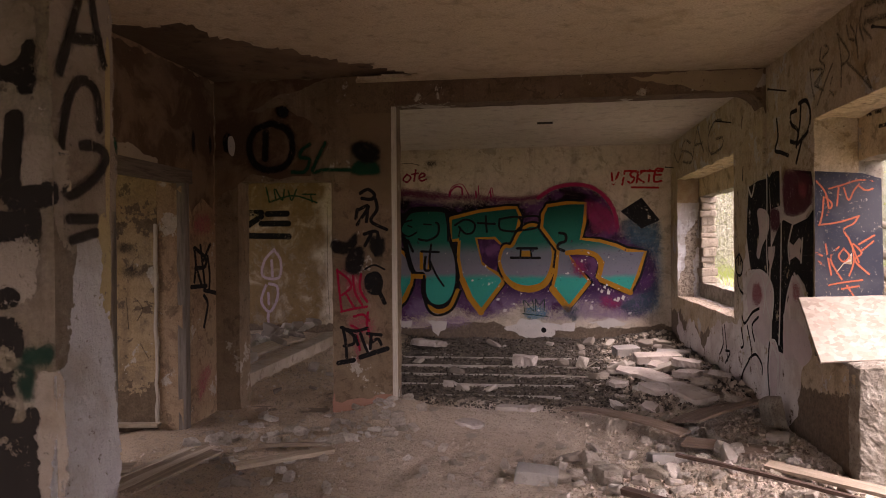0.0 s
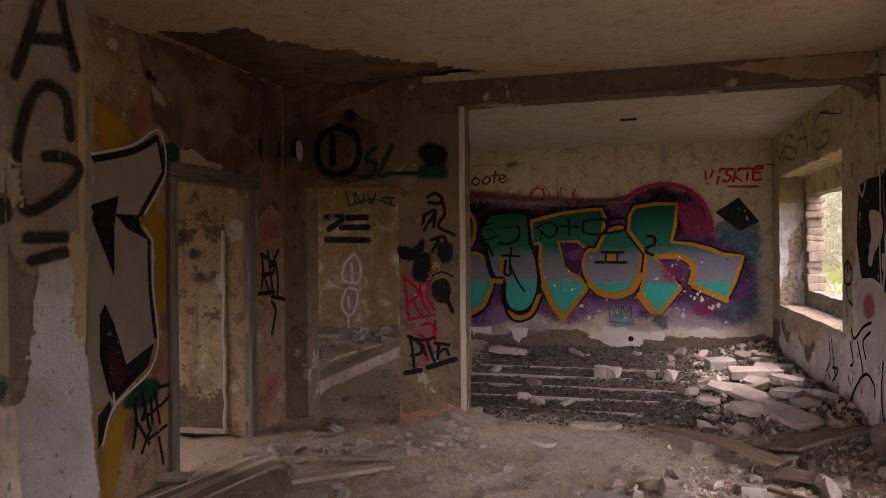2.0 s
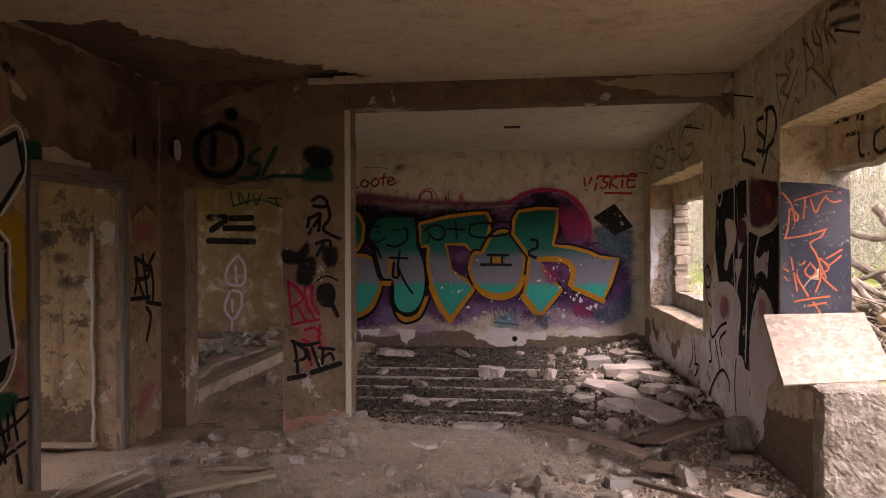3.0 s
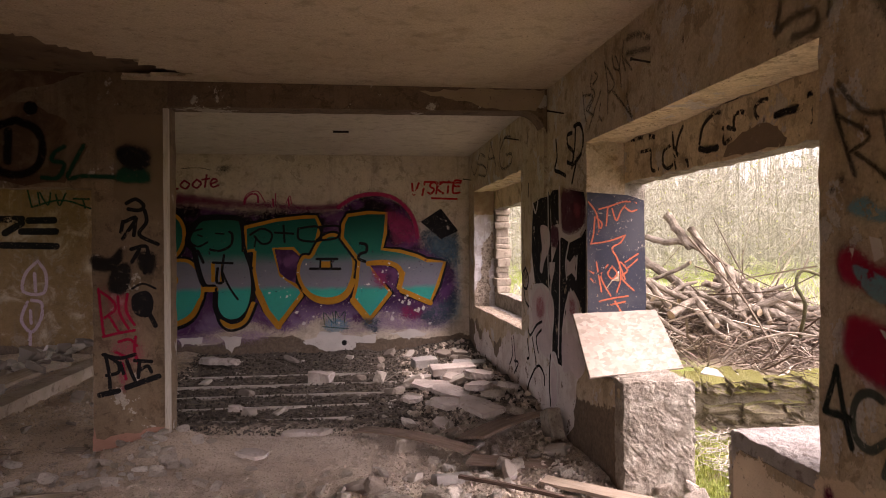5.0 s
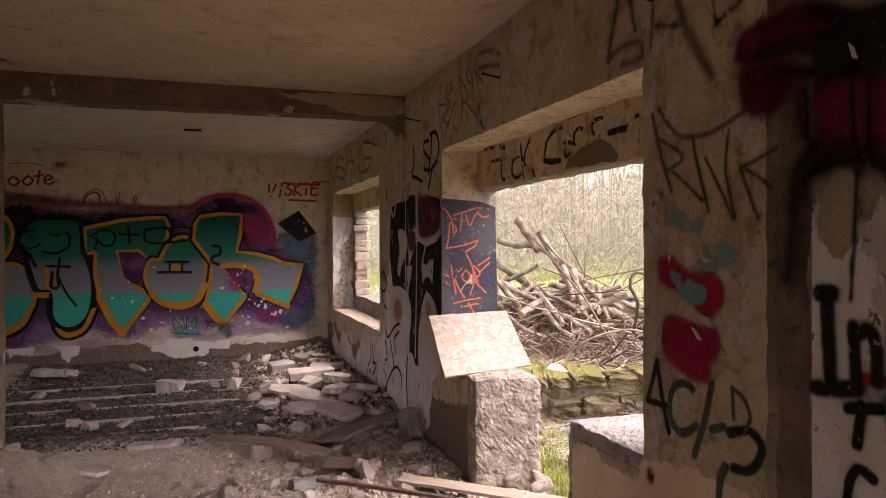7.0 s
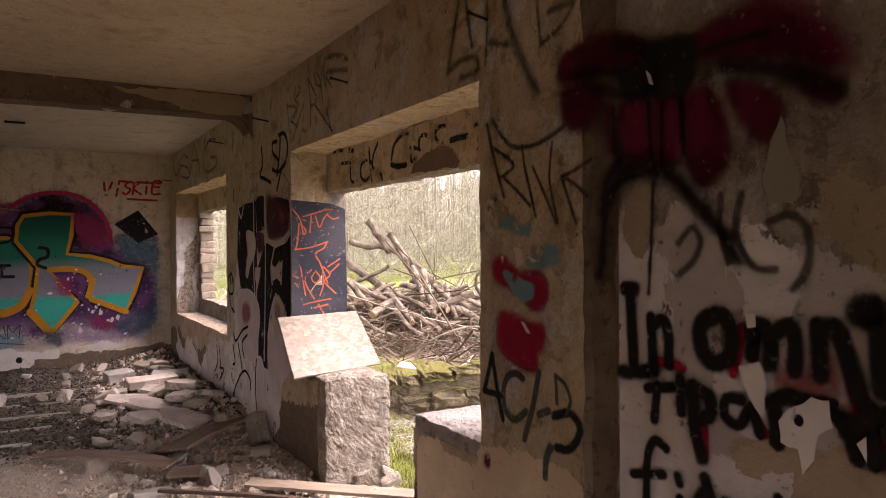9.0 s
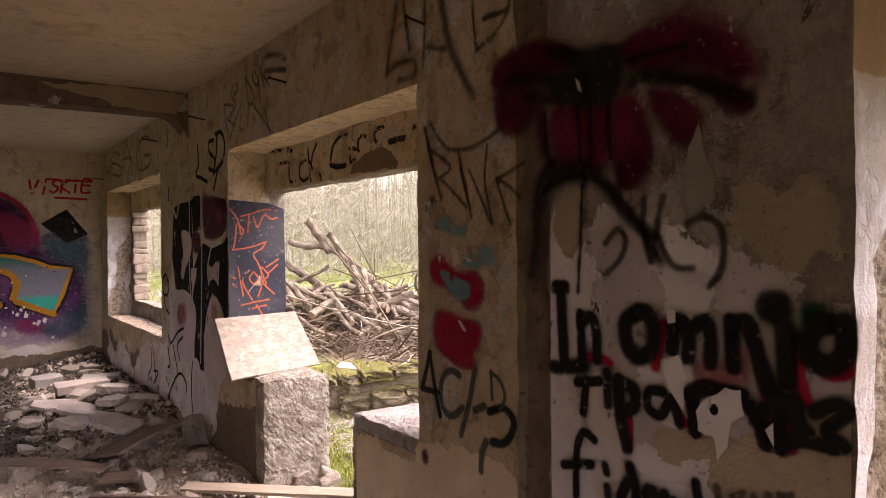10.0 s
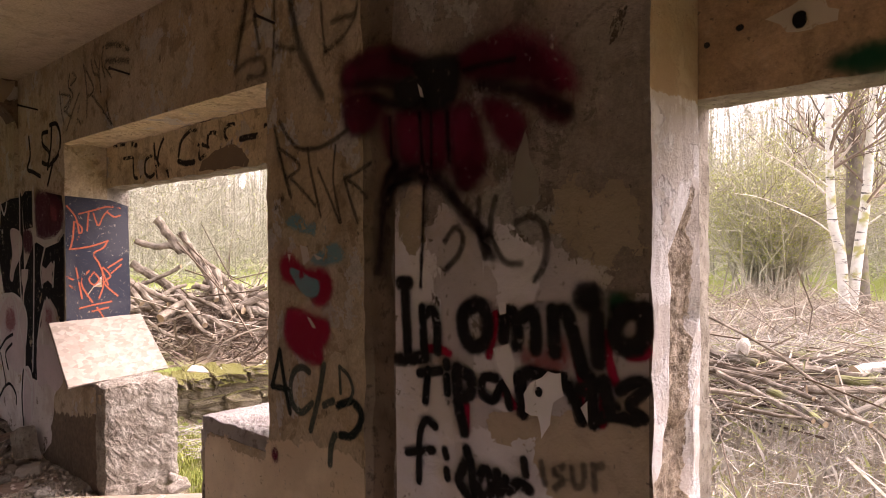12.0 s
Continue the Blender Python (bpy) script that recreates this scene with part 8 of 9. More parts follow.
board((1.65, 4.37, 0.03), (2.61, 3.40, 0.05), 0.11, 0.022, M_DIMPLANK, "pale plank on the rubble by the broken parapet", 0.0, 6, 6, "plank")
board((0.70, 3.98, -0.04), (1.2, 3.5, -0.02), 0.05, 0.04, M_DARKB, "dark narrow plank on the rubble", 0.0, 10, 7, "plank")
board((-1.94, 4.27, -0.075), (-1.34, 4.74, -0.07), 0.085, 0.03, M_PLANK, "pale plank on the dusty floor", 0.0, 4, 8, "plank")
board((-2.0, 4.82, -0.09), (-1.40, 4.88, -0.085), 0.05, 0.025, M_TIMB, "grey plank on the dusty floor", 0.01, -5, 9, "plank")
for i in range(4):
    board((-2.76 + 0.105 * i, 3.58 + 0.07 * i, -0.105 - 0.004 * i), (-2.44 + 0.075 * i, 4.92 - 0.11 * i, -0.105 + 0.010 * i), 0.075 + 0.008 * i, 0.02, M_FLOORB if i in (0, 2) else M_TIMB, "worn floorboard half buried in dust before the doorway", 0.006, 3 * i - 5, 20 + i, "floorboard")
board((-2.90, 4.08, -0.07), (-2.58, 4.14, -0.06), 0.13, 0.02, M_FLOORB, "short pale end of a broken floorboard", 0.0, 4, 25, "floorboard")
board((-3.85, 5.19, -0.07), (-3.05, 5.22, -0.06), 0.07, 0.03, M_PLANK, "pale lath on the floor inside the doorway", 0.0, 0, 30, "lath")
board((-2.56, 5.96, -0.085), (-1.74, 5.92, -0.085), 0.16, 0.03, M_TIMB, "pale wooden threshold of the narrow doorway", 0.0, 0, 31, "threshold")
board((-3.15, 6.5, 0.20), (-2.98, 8.6, 0.23), 0.2, 0.03, M_PLANK, "pale board on the rubble behind the footing", 0.03, 8, 33)
board((1.75, 7.0, 0.02), (2.06, 5.9, 0.06), 0.07, 0.03, M_TIMB, "grey lath along the foot of the wall", 0.0, 20, 34, "lath")

# chipboard sheet leaning on the broken parapet


def chipboard():
    m, nt, bs = mat("chipboard", 0.75)
    vec = n_coord(nt)
    v = nt.nodes.new("ShaderNodeTexVoronoi")
    v.inputs["Scale"].default_value = 26
    nt.links.new(n_coord(nt, scale=(1.0, 0.4, 2.2)), v.inputs["Vector"])
    flakes = n_sep(nt, v.outputs["Color"])[0]
    n2 = n_noise(nt, vec, 4, 5, 0.6)
    col = n_mix(nt, flakes, (0.225, 0.182, 0.145), (0.335, 0.282, 0.235))
    col = n_mix(nt, n_math(nt, "MULTIPLY", n_step(nt, n2, 0.5, 0.7), 0.25), col, (0.22, 0.165, 0.135))
    finish(nt, bs, col, n_bump(nt, flakes, 0.45, 0.005))
    return m


sheet_pts = [Vector(p) for p in ((1.935, 4.33, 0.695), (2.76, 4.70, 0.672), (2.62, 4.858, 1.08), (1.97, 4.80, 1.066))]
out = (sheet_pts[1] - sheet_pts[0]).cross(sheet_pts[3] - sheet_pts[0]).normalized() * 0.016
sv = [tuple(sheet_pts[0].lerp(sheet_pts[1], i / 8).lerp(sheet_pts[3].lerp(sheet_pts[2], i / 8), j / 6) + out * k + noise.noise_vector(Vector((i, j, 0))) * 0.003) for k in (0, 1) for j in range(7) for i in range(9)]
sf = [[k * 63 + j * 9 + i, k * 63 + j * 9 + i + 1, k * 63 + j * 9 + i + 10, k * 63 + j * 9 + i + 9][::(1 if k else -1)] for k in (0, 1) for j in range(6) for i in range(8)]
rim = [i for i in range(9)] + [j * 9 + 8 for j in range(1, 7)] + [54 + i for i in range(7, -1, -1)] + [j * 9 for j in range(5, 0, -1)]
sf += [[rim[i], rim[(i + 1) % len(rim)], rim[(i + 1) % len(rim)] + 63, rim[i] + 63] for i in range(len(rim))]
tagged(from_lists("chipboard_sheet", sv, sf, chipboard()), "pale chipboard sheet leaning on the broken parapet", "board")

# iron nails in the east wall
M_IRON = mat("rusty_iron", 0.7)[0]
M_IRON.node_tree.nodes["Principled BSDF"].inputs["Base Color"].default_value = (0.03, 0.022, 0.018, 1)
for y, z, l in ((5.42, 2.64, 0.16), (7.0, 2.66, 0.17), (9.98, 2.52, 0.14), (3.74, 2.62, 0.14), (2.2, 2.58, 0.12)):
    bm = bmesh.new()
    bmesh.ops.create_cone(bm, cap_ends=True, segments=8, radius1=0.007, radius2=0.006, depth=l, matrix=pose(-l / 2 + 0.02, 0, 0, 0, 90, 0))
    bmesh.ops.create_cone(bm, cap_ends=True, segments=8, radius1=0.012, radius2=0.011, depth=0.006, matrix=pose(-l + 0.02, 0, 0, 0, 90, 0))
    ob = part("iron_pin", bm, M_IRON)
    ob.matrix_world = pose(X_EAST, y, z, 0, 6, 6)
    tagged(ob, "rusty iron pin sticking out of the plaster", "pin", "iron pins in the wall")
bm = bmesh.new()
box(bm, (-0.09, -0.02, -0.02), (0.09, 0.02, 0.0))
ob = part("ceiling_hook_plate", bm, M_IRON)
ob.matrix_world = pose(0.27, 8.0, 2.888)
tagged(ob, "small dark iron fitting on the pale ceiling", "fitting")

# ---- outside ----
def outside_height(x, y):
    q = Vector((x, y, 0))
    z = 0.02 + 0.05 * noise.noise(q * 0.9) + 0.02 * noise.noise(q * 3)
    up = min(1.0, max(0.0, (y - 5.35 + 0.30 * (x - 3.0)) / 0.25))
    far = min(1.0, max(0.0, (x - 4.0) / 3.0))
    z -= 0.16 * min(1.0, max(0.0, (2.95 - x) / 0.4)) * (1 - up)
    return z + 0.42 * max(up, far) + 0.15 * noise.noise(q * 0.12) * far


def litter(name):
    m, nt, bs = mat(name, 0.95)
    vec = n_coord(nt)
    x, y, z = n_sep(nt, vec)
    n1, n2, n3 = n_noise(nt, vec, 0.5, 5), n_noise(nt, vec, 6, 6, 0.7), n_noise(nt, vec, 50, 4, 0.75)
    brown = n_mix(nt, n2, (0.20, 0.15, 0.10), (0.40, 0.33, 0.24))
    green = n_mix(nt, n3, (0.14, 0.18, 0.035), (0.32, 0.38, 0.09))
    dist = n_math(nt, "ADD", n_math(nt, "MULTIPLY", x, 0.55), n_math(nt, "MULTIPLY", y, 0.85))
    field = n_step(nt, n_math(nt, "ADD", dist, n_math(nt, "MULTIPLY", n1, 4.0)), 12.0, 15.0)
    near = n_math(nt, "MULTIPLY", n_step(nt, x, 3.9, 3.3), n_step(nt, n_math(nt, "ADD", n2, n_math(nt, "MULTIPLY", n1, 0.2)), 0.5, 0.62))
    col = n_mix(nt, n_math(nt, "MAXIMUM", field, near), brown, green)
    finish(nt, bs, col, n_bump(nt, n_math(nt, "ADD", n2, n_math(nt, "MULTIPLY", n3, 0.6)), 1.0, 0.05))
    return m


M_LITTER = litter("leaf_litter")
ground = grid_ground("ground", 2.44, 16.3, -9.0, 19.0, 0.2, outside_height, M_LITTER)
structure(ground, "spring ground of litter, moss and grass", "ground")
far_ground = grid_ground("far_ground", -400, 400, -400, 400, 20, lambda x, y: -0.7 if abs(x - 9) < 25 and abs(y - 5) < 25 else 0.30, M_LITTER)
structure(far_ground, "far meadow", "ground")


def bark(name, a, b, along=(1, 1, 1), birch=False, lichen=None):
    m, nt, bs = mat(name, 0.9)
    vec = n_coord(nt)
    n1, n2 = n_noise(nt, vec, 7, 5, 0.65), n_noise(nt, vec, 45, 4, 0.7)
    col = n_mix(nt, n_step(nt, n1, 0.35, 0.65), a, b)
    if birch:
        band = n_noise(nt, n_coord(nt, scale=(3, 3, 16)), 1.4, 4, 0.6)
        col = n_mix(nt, n_step(nt, band, 0.58, 0.66), col, (0.05, 0.045, 0.04))
    if lichen:
        col = n_mix(nt, n_step(nt, n_noise(nt, vec, 3, 4), 0.52, 0.62), col, lichen)
    finish(nt, bs, col, n_bump(nt, n_math(nt, "ADD", n1, n2), 0.6, 0.01))
    return m


def stick_mat(name, a, b, c):
    m, nt, bs = mat(name, 0.9)
    geo = nt.nodes.new("ShaderNodeNewGeometry")
    rv = geo.outputs["Random Per Island"]
    col = n_mix(nt, rv, a, b)
    col = n_mix(nt, n_step(nt, rv, 0.8, 0.9), col, c)
    col = n_mix(nt, n_math(nt, "MULTIPLY", n_step(nt, n_noise(nt, n_coord(nt), 30, 4), 0.45, 0.65), 0.5), col, n_mix(nt, 0.5, col, (0.03, 0.025, 0.02)))
    finish(nt, bs, col)
    return m


M_BARK = bark("weathered_bark", (0.105, 0.082, 0.06), (0.30, 0.255, 0.20))
M_BIRCH = bark("birch_bark", (0.54, 0.52, 0.45), (0.66, 0.64, 0.57), birch=True, lichen=(0.36, 0.35, 0.14))
M_DARKBARK = bark("dark_bark", (0.11, 0.095, 0.075), (0.19, 0.165, 0.13), lichen=(0.17, 0.17, 0.07))
M_STICK = stick_mat("brushwood", (0.10, 0.07, 0.05), (0.30, 0.24, 0.18), (0.48, 0.42, 0.34))
M_TWIG = stick_mat("far_twigs", (0.31, 0.285, 0.215), (0.46, 0.43, 0.335), (0.54, 0.515, 0.39))
M_STRAW = stick_mat("dry_straw", (0.33, 0.295, 0.25), (0.57, 0.53, 0.465), (0.40, 0.42, 0.18))
M_LEAF = stick_mat("spring_leaves", (0.29, 0.33, 0.07), (0.45, 0.48, 0.14), (0.54, 0.54, 0.22))
M_WOODCUT = timber("cut_wood", (0.42, 0.31, 0.19), (0.56, 0.44, 0.30))


def tube(v, f, pts, radii, sides=6, cap=True, rough=0.0):
    """A tapered round limb through the points, added to the lists."""
    pts = [Vector(p) for p in pts]
    ref = Vector((0.31, 0.2, 0.93))
    rings = []
    for i, p in enumerate(pts):
        t = (pts[min(i + 1, len(pts) - 1)] - pts[max(i - 1, 0)]).normalized()
        a = t.cross(ref if abs(t.dot(ref)) < 0.95 else Vector((1, 0, 0))).normalized()
        b = t.cross(a)
        rings.append(len(v))
        for k in range(sides):
            w = 2 * math.pi * k / sides
            r = radii[i] * (1 + (rough * noise.noise(p * 5 + Vector((k * 1.7, i, 0))) if rough else 0))
            v.append(tuple(p + (a * math.cos(w) + b * math.sin(w)) * r))
    for p, q in zip(rings, rings[1:]):
        f += [[p + k, p + (k + 1) % sides, q + (k + 1) % sides, q + k] for k in range(sides)]
    if cap:
        f += [[rings[0] + k for k in range(sides)][::-1], [rings[-1] + k for k in range(sides)]]


def wander(rnd, a, b, n, amp):
    a, b = Vector(a), Vector(b)
    return [a.lerp(b, i / n) + Vector((rnd.uniform(-1, 1), rnd.uniform(-1, 1), rnd.uniform(-1, 1))) * (amp if 0 < i < n else 0) for i in range(n + 1)]


# garden wall of rough stones
garden_wall = new("garden_wall")
structure(garden_wall, "low mossy rubble-stone wall outside the window", "wall")
ga, gb = Vector((2.62, 5.52, 0)), Vector((5.2, 4.72, 0))
along = (gb - ga).normalized()
gturn = math.degrees(math.atan2(along.y, along.x))
rnd = random.Random(3)
M_BEDMORTAR = masonry("mossy_lime_mortar", (0.20, 0.165, 0.115), (0.29, 0.245, 0.175), (0.09, 0.072, 0.05), 30, moss=0.6, grain=1.0)
stone_kinds = [rough_box(1, 1, 1, 2, 0.16, 50 + i, 0.10) for i in range(8)]
wall_meshes = []
for bm in stone_kinds:
    me = bpy.data.meshes.new("stone")
    bm.to_mesh(me)
    bm.free()
    me.materials.append(M_STONE)
    wall_meshes.append(me)
for course in range(5):
    s, z = rnd.uniform(-0.1, 0.0), -0.07 + 0.115 * course
    while s < (gb - ga).length:
        w = rnd.uniform(0.10, 0.34)
        if course == 4 and rnd.random() < 0.25:
            s += w
            continue
        ob = new("stone", rnd.choice(wall_meshes))
        ob.parent = garden_wall
        p = ga + along * (s + w / 2)
        h = rnd.uniform(0.12, 0.17) if course < 4 else 0.09
        ob.matrix_world = pose(p.x, p.y + rnd.uniform(-0.035, 0.035) + 0.14, z + rnd.uniform(-0.025, 0.025), rnd.uniform(-9, 9), rnd.uniform(-9, 9), gturn + rnd.uniform(-7, 7)) @ Matrix.Diagonal((w * 0.97, 0.36 if course < 4 else 0.42, h, 1))
        s += w
core = part("mortar_core", rough_box((gb - ga).length, 0.345, 0.57, 10, 0.03, 61, 0.03), M_BEDMORTAR, garden_wall, "crumbling lime mortar between the stones")
core.matrix_world = pose((ga.x + gb.x) / 2, (ga.y + gb.y) / 2 + 0.15, -0.12, 0, 0, gturn)
slab_piece = rough_box(0.3, 0.17, 0.025, 1, 0.004, 9)
ob = part("white_tile", slab_piece, M_TRIM)
ob.matrix_world = pose(3.45, 5.42, 0.47, 8, 6, -40)
tagged(ob, "white broken tile lying on the mossy garden wall", "tile")

# brush piles: thick limbs one by one, then the brushwood


def limb(name, pts, r0, r1, label, group, seed, material=M_BARK):
    rnd = random.Random(seed)
    v, f = [], []
    fine = smooth_line(pts, 5)
    n = len(fine)
    tube(v, f, [p + Vector((rnd.uniform(-1, 1), rnd.uniform(-1, 1), rnd.uniform(-1, 1))) * r0 * 0.18 for p in fine], [r0 + (r1 - r0) * i / (n - 1) for i in range(n)], 10, True, 0.25)
    ob = from_lists(name, v, f, material, smooth=False)
    ob.data.materials.append(M_WOODCUT)
    for p in ob.data.polygons[-2:]:
        p.material_index = 1
    return tagged(ob, label, "branch", group)


PILE_LIMBS = (
    ([(4.14, 7.95, 1.94), (4.24, 7.85, 1.74), (4.36, 7.74, 1.52)], 0.062, 0.058), ([(3.96, 8.12, 1.66), (4.12, 7.96, 1.60), (4.36, 7.73, 1.57), (4.69, 7.38, 1.22), (5.05, 7.0, 0.72), (5.3, 6.8, 0.45)], 0.042, 0.06),
    ([(4.35, 7.75, 1.76), (4.46, 7.6, 1.48), (4.62, 7.46, 1.08), (4.7, 7.4, 0.7)], 0.045, 0.05), ([(3.93, 8.16, 1.39), (4.12, 7.98, 1.22), (4.32, 7.76, 1.03), (4.56, 7.5, 0.7)], 0.062, 0.056),
    ([(4.78, 7.28, 1.14), (4.88, 7.18, 0.9), (5.0, 7.05, 0.6)], 0.04, 0.045), ([(4.05, 7.7, 0.84), (4.3, 7.55, 0.98)], 0.05, 0.05), ([(4.2, 7.6, 1.02), (4.5, 7.3, 0.82), (4.95, 6.95, 0.62)], 0.045, 0.035),
    ([(3.6, 8.3, 1.25), (3.9, 8.1, 1.05), (4.3, 7.5, 0.7)], 0.04, 0.05), ([(4.4, 7.1, 0.72), (4.9, 6.7, 0.70), (5.5, 6.3, 0.62)], 0.05, 0.04), ([(4.0, 7.3, 0.66), (4.5, 6.9, 0.6), (5.2, 6.5, 0.58)], 0.035, 0.045),
    ([(4.9, 7.6, 1.0), (5.5, 7.1, 0.8), (6.2, 6.8, 0.7)], 0.05, 0.05), ([(3.7, 7.5, 0.95), (4.0, 7.2, 0.75), (4.6, 6.8, 0.55)], 0.03, 0.03), ([(4.6, 7.9, 1.1), (5.2, 7.5, 0.85)], 0.05, 0.04),
    ([(4.55, 6.75, 0.62), (5.1, 6.45, 0.6), (5.6, 6.0, 0.55)], 0.05, 0.035), ([(3.9, 7.95, 1.12), (4.25, 7.75, 1.3), (4.32, 7.7, 1.36)], 0.03, 0.025))
for i, (pts, r0, r1) in enumerate(PILE_LIMBS):
    limb("branch", pts, r0 * 0.85, r1 * 0.9, "weathered sawn branch thrown on the brush pile", "branches of the brush pile", 60 + i)
rnd = random.Random(77)
for i in range(30):
    a, b = rnd.uniform(-1, 1), rnd.uniform(-1, 1)
    x, y = 4.5 + 0.85 * a, 7.2 - 0.6 * a + 0.5 * b
    top = 0.55 + 0.50 * math.exp(-(((x - 4.5) / 1.2) ** 2 + ((y - 7.5) / 1.1) ** 2))
    w, l = rnd.uniform(-1.2, 0.2), rnd.uniform(0.2, 0.45)
    d = Vector((math.cos(w), math.sin(w), rnd.gauss(-0.15, 0.3))).normalized() * l
    c = Vector((x, y, top))
    r0 = rnd.uniform(0.025, 0.048)
    limb("branch", [c - d, c + Vector((0, 0, 0.02)), c + d], r0, r0 * 0.85, "short sawn branch on the brush pile, pale cut end", "branches of the brush pile", 400 + i)
NEAR_LIMBS = (
    ([(3.35, 6.84, 1.25), (3.44, 6.63, 1.08), (3.49, 6.46, 0.95)], 0.04), ([(3.40, 6.78, 1.21), (3.52, 6.66, 1.12), (3.67, 6.51, 1.03)], 0.035), ([(3.31, 6.75, 1.17), (3.37, 6.58, 1.03)], 0.045),
    ([(3.47, 6.39, 0.89), (3.73, 6.47, 1.01)], 0.05), ([(3.75, 6.55, 1.07), (3.81, 6.37, 0.93), (3.84, 6.19, 0.80)], 0.045), ([(3.87, 6.27, 0.86), (3.96, 6.18, 0.81), (4.07, 6.03, 0.71)], 0.05),
    ([(4.25, 6.71, 1.32), (4.18, 6.46, 1.08), (4.12, 6.22, 0.87)], 0.05), ([(4.42, 6.50, 1.16), (4.36, 6.29, 0.97), (4.33, 6.11, 0.82)], 0.034), ([(4.40, 6.22, 0.92), (4.49, 6.13, 0.86), (4.55, 6.01, 0.78)], 0.055),
    ([(4.08, 6.28, 0.91), (4.23, 6.29, 0.95), (4.30, 6.23, 0.91)], 0.055), ([(4.13, 6.09, 0.77), (4.41, 6.04, 0.78), (4.66, 5.96, 0.76)], 0.03), ([(4.22, 5.95, 0.68), (4.40, 5.89, 0.67), (4.55, 5.76, 0.59)], 0.04),
    ([(4.07, 5.91, 0.62), (4.25, 5.76, 0.55), (4.46, 5.64, 0.50)], 0.04), ([(3.73, 6.39, 0.93), (3.77, 6.17, 0.77), (3.85, 6.04, 0.69)], 0.035), ([(3.56, 6.60, 1.08), (3.71, 6.64, 1.15), (3.87, 6.66, 1.19)], 0.025),
    ([(3.84, 6.54, 1.08), (4.05, 6.33, 0.95), (4.17, 6.12, 0.80)], 0.03), ([(4.29, 6.53, 1.16), (4.38, 6.35, 1.02), (4.54, 6.20, 0.93)], 0.036), ([(4.55, 6.38, 1.08), (4.62, 6.23, 0.97), (4.76, 6.15, 0.93)], 0.03),
    ([(4.16, 6.78, 1.36), (4.14, 6.60, 1.19), (4.09, 6.42, 1.03)], 0.04), ([(3.34, 6.40, 0.87), (3.44, 6.22, 0.75), (3.61, 6.09, 0.68)], 0.024), ([(3.82, 6.04, 0.68), (4.0, 6.09, 0.75), (4.19, 6.21, 0.87)], 0.022),
    ([(3.55, 5.59, 0.56), (3.70, 5.56, 0.69), (3.90, 5.51, 0.77), (4.12, 5.46, 0.81), (4.31, 5.42, 0.78)], 0.012))
spread = Vector((0.425, -0.155, 1.582))
for i, (pts, r0) in enumerate(NEAR_LIMBS):
    pts = [spread + (Vector(p) - spread) * (1.06 if r0 > 0.02 else 1.0) for p in pts]
    limb("branch", pts, r0 * 0.9, r0 * 0.75, "weathered sawn branch lying over the brushwood", "branches of the brush pile", 500 + i)
limb("branch", [(4.55, 6.0, 0.7), (4.41, 5.71, 1.02), (4.33, 5.72, 1.20), (4.38, 5.71, 1.33), (4.53, 5.68, 1.29)], 0.02, 0.012, "crooked mossy branch sticking out of the pile", "branches of the brush pile", 530, bark("mossy_bark", (0.07, 0.065, 0.04), (0.14, 0.13, 0.07)))
STEMS = (
    ([(7.06, 2.45, 0.54), (7.08, 2.18, 0.50), (7.14, 1.94, 0.47)], 0.065), ([(7.30, 2.08, 0.52), (7.34, 1.86, 0.49), (7.34, 1.61, 0.45)], 0.06), ([(7.17, 1.85, 0.46), (7.30, 1.50, 0.43), (7.40, 1.12, 0.40)], 0.06),
    ([(7.55, 1.77, 0.51), (7.65, 1.46, 0.47), (7.74, 1.02, 0.43)], 0.05), ([(6.67, 2.22, 0.45), (6.71, 1.84, 0.41), (6.61, 1.48, 0.36), (6.49, 1.27, 0.34)], 0.035), ([(6.62, 2.10, 0.43), (6.30, 1.60, 0.35), (5.82, 1.08, 0.31)], 0.03),
    ([(6.48, 1.61, 0.36), (6.25, 1.32, 0.33), (5.82, 1.0, 0.30)], 0.035), ([(6.71, 1.38, 0.36), (6.91, 1.13, 0.36), (7.23, 0.83, 0.36)], 0.045), ([(6.09, 2.02, 0.37), (6.23, 1.66, 0.35)], 0.03), ([(6.28, 0.94, 0.31), (6.62, 0.88, 0.32), (7.03, 0.83, 0.34)], 0.03),
    ([(6.31, 1.16, 0.32), (6.15, 0.94, 0.31), (6.04, 0.77, 0.30)], 0.03), ([(5.84, 1.65, 0.33), (5.85, 1.32, 0.31), (5.95, 1.0, 0.31)], 0.02), ([(7.17, 1.28, 0.40), (7.27, 1.09, 0.39), (7.58, 0.85, 0.39)], 0.05), ([(6.84, 2.30, 0.48), (6.84, 1.98, 0.44), (6.89, 1.66, 0.41)], 0.045))
spread = Vector((0.369, -0.489, 1.595))
for i, (pts, r0) in enumerate(STEMS):
    limb("log", [spread + (Vector(p) - spread) * 0.84 for p in pts], r0 * 0.72, r0 * 0.5, "grey felled stem lying in the brush heap", "felled stems", 220 + i, M_DARKBARK if i % 3 == 0 else M_BARK)
limb("log", [(6.35, 0.94, 0.61), (6.5, 0.87, 0.62), (6.74, 0.70, 0.63)], 0.05, 0.045, "barked white stem lying on the brush heap", "felled stems", 260, timber("barked_wood", (0.52, 0.47, 0.42), (0.66, 0.61, 0.56)))
limb("long_stick", [(5.45, 1.72, 1.07), (5.44, 1.29, 0.88), (5.36, 0.94, 0.68), (5.22, 0.51, 0.42), (5.22, 0.36, 0.32)], 0.009, 0.013, "long thin dead shoot leaning over the brush heap", "felled stems", 261)
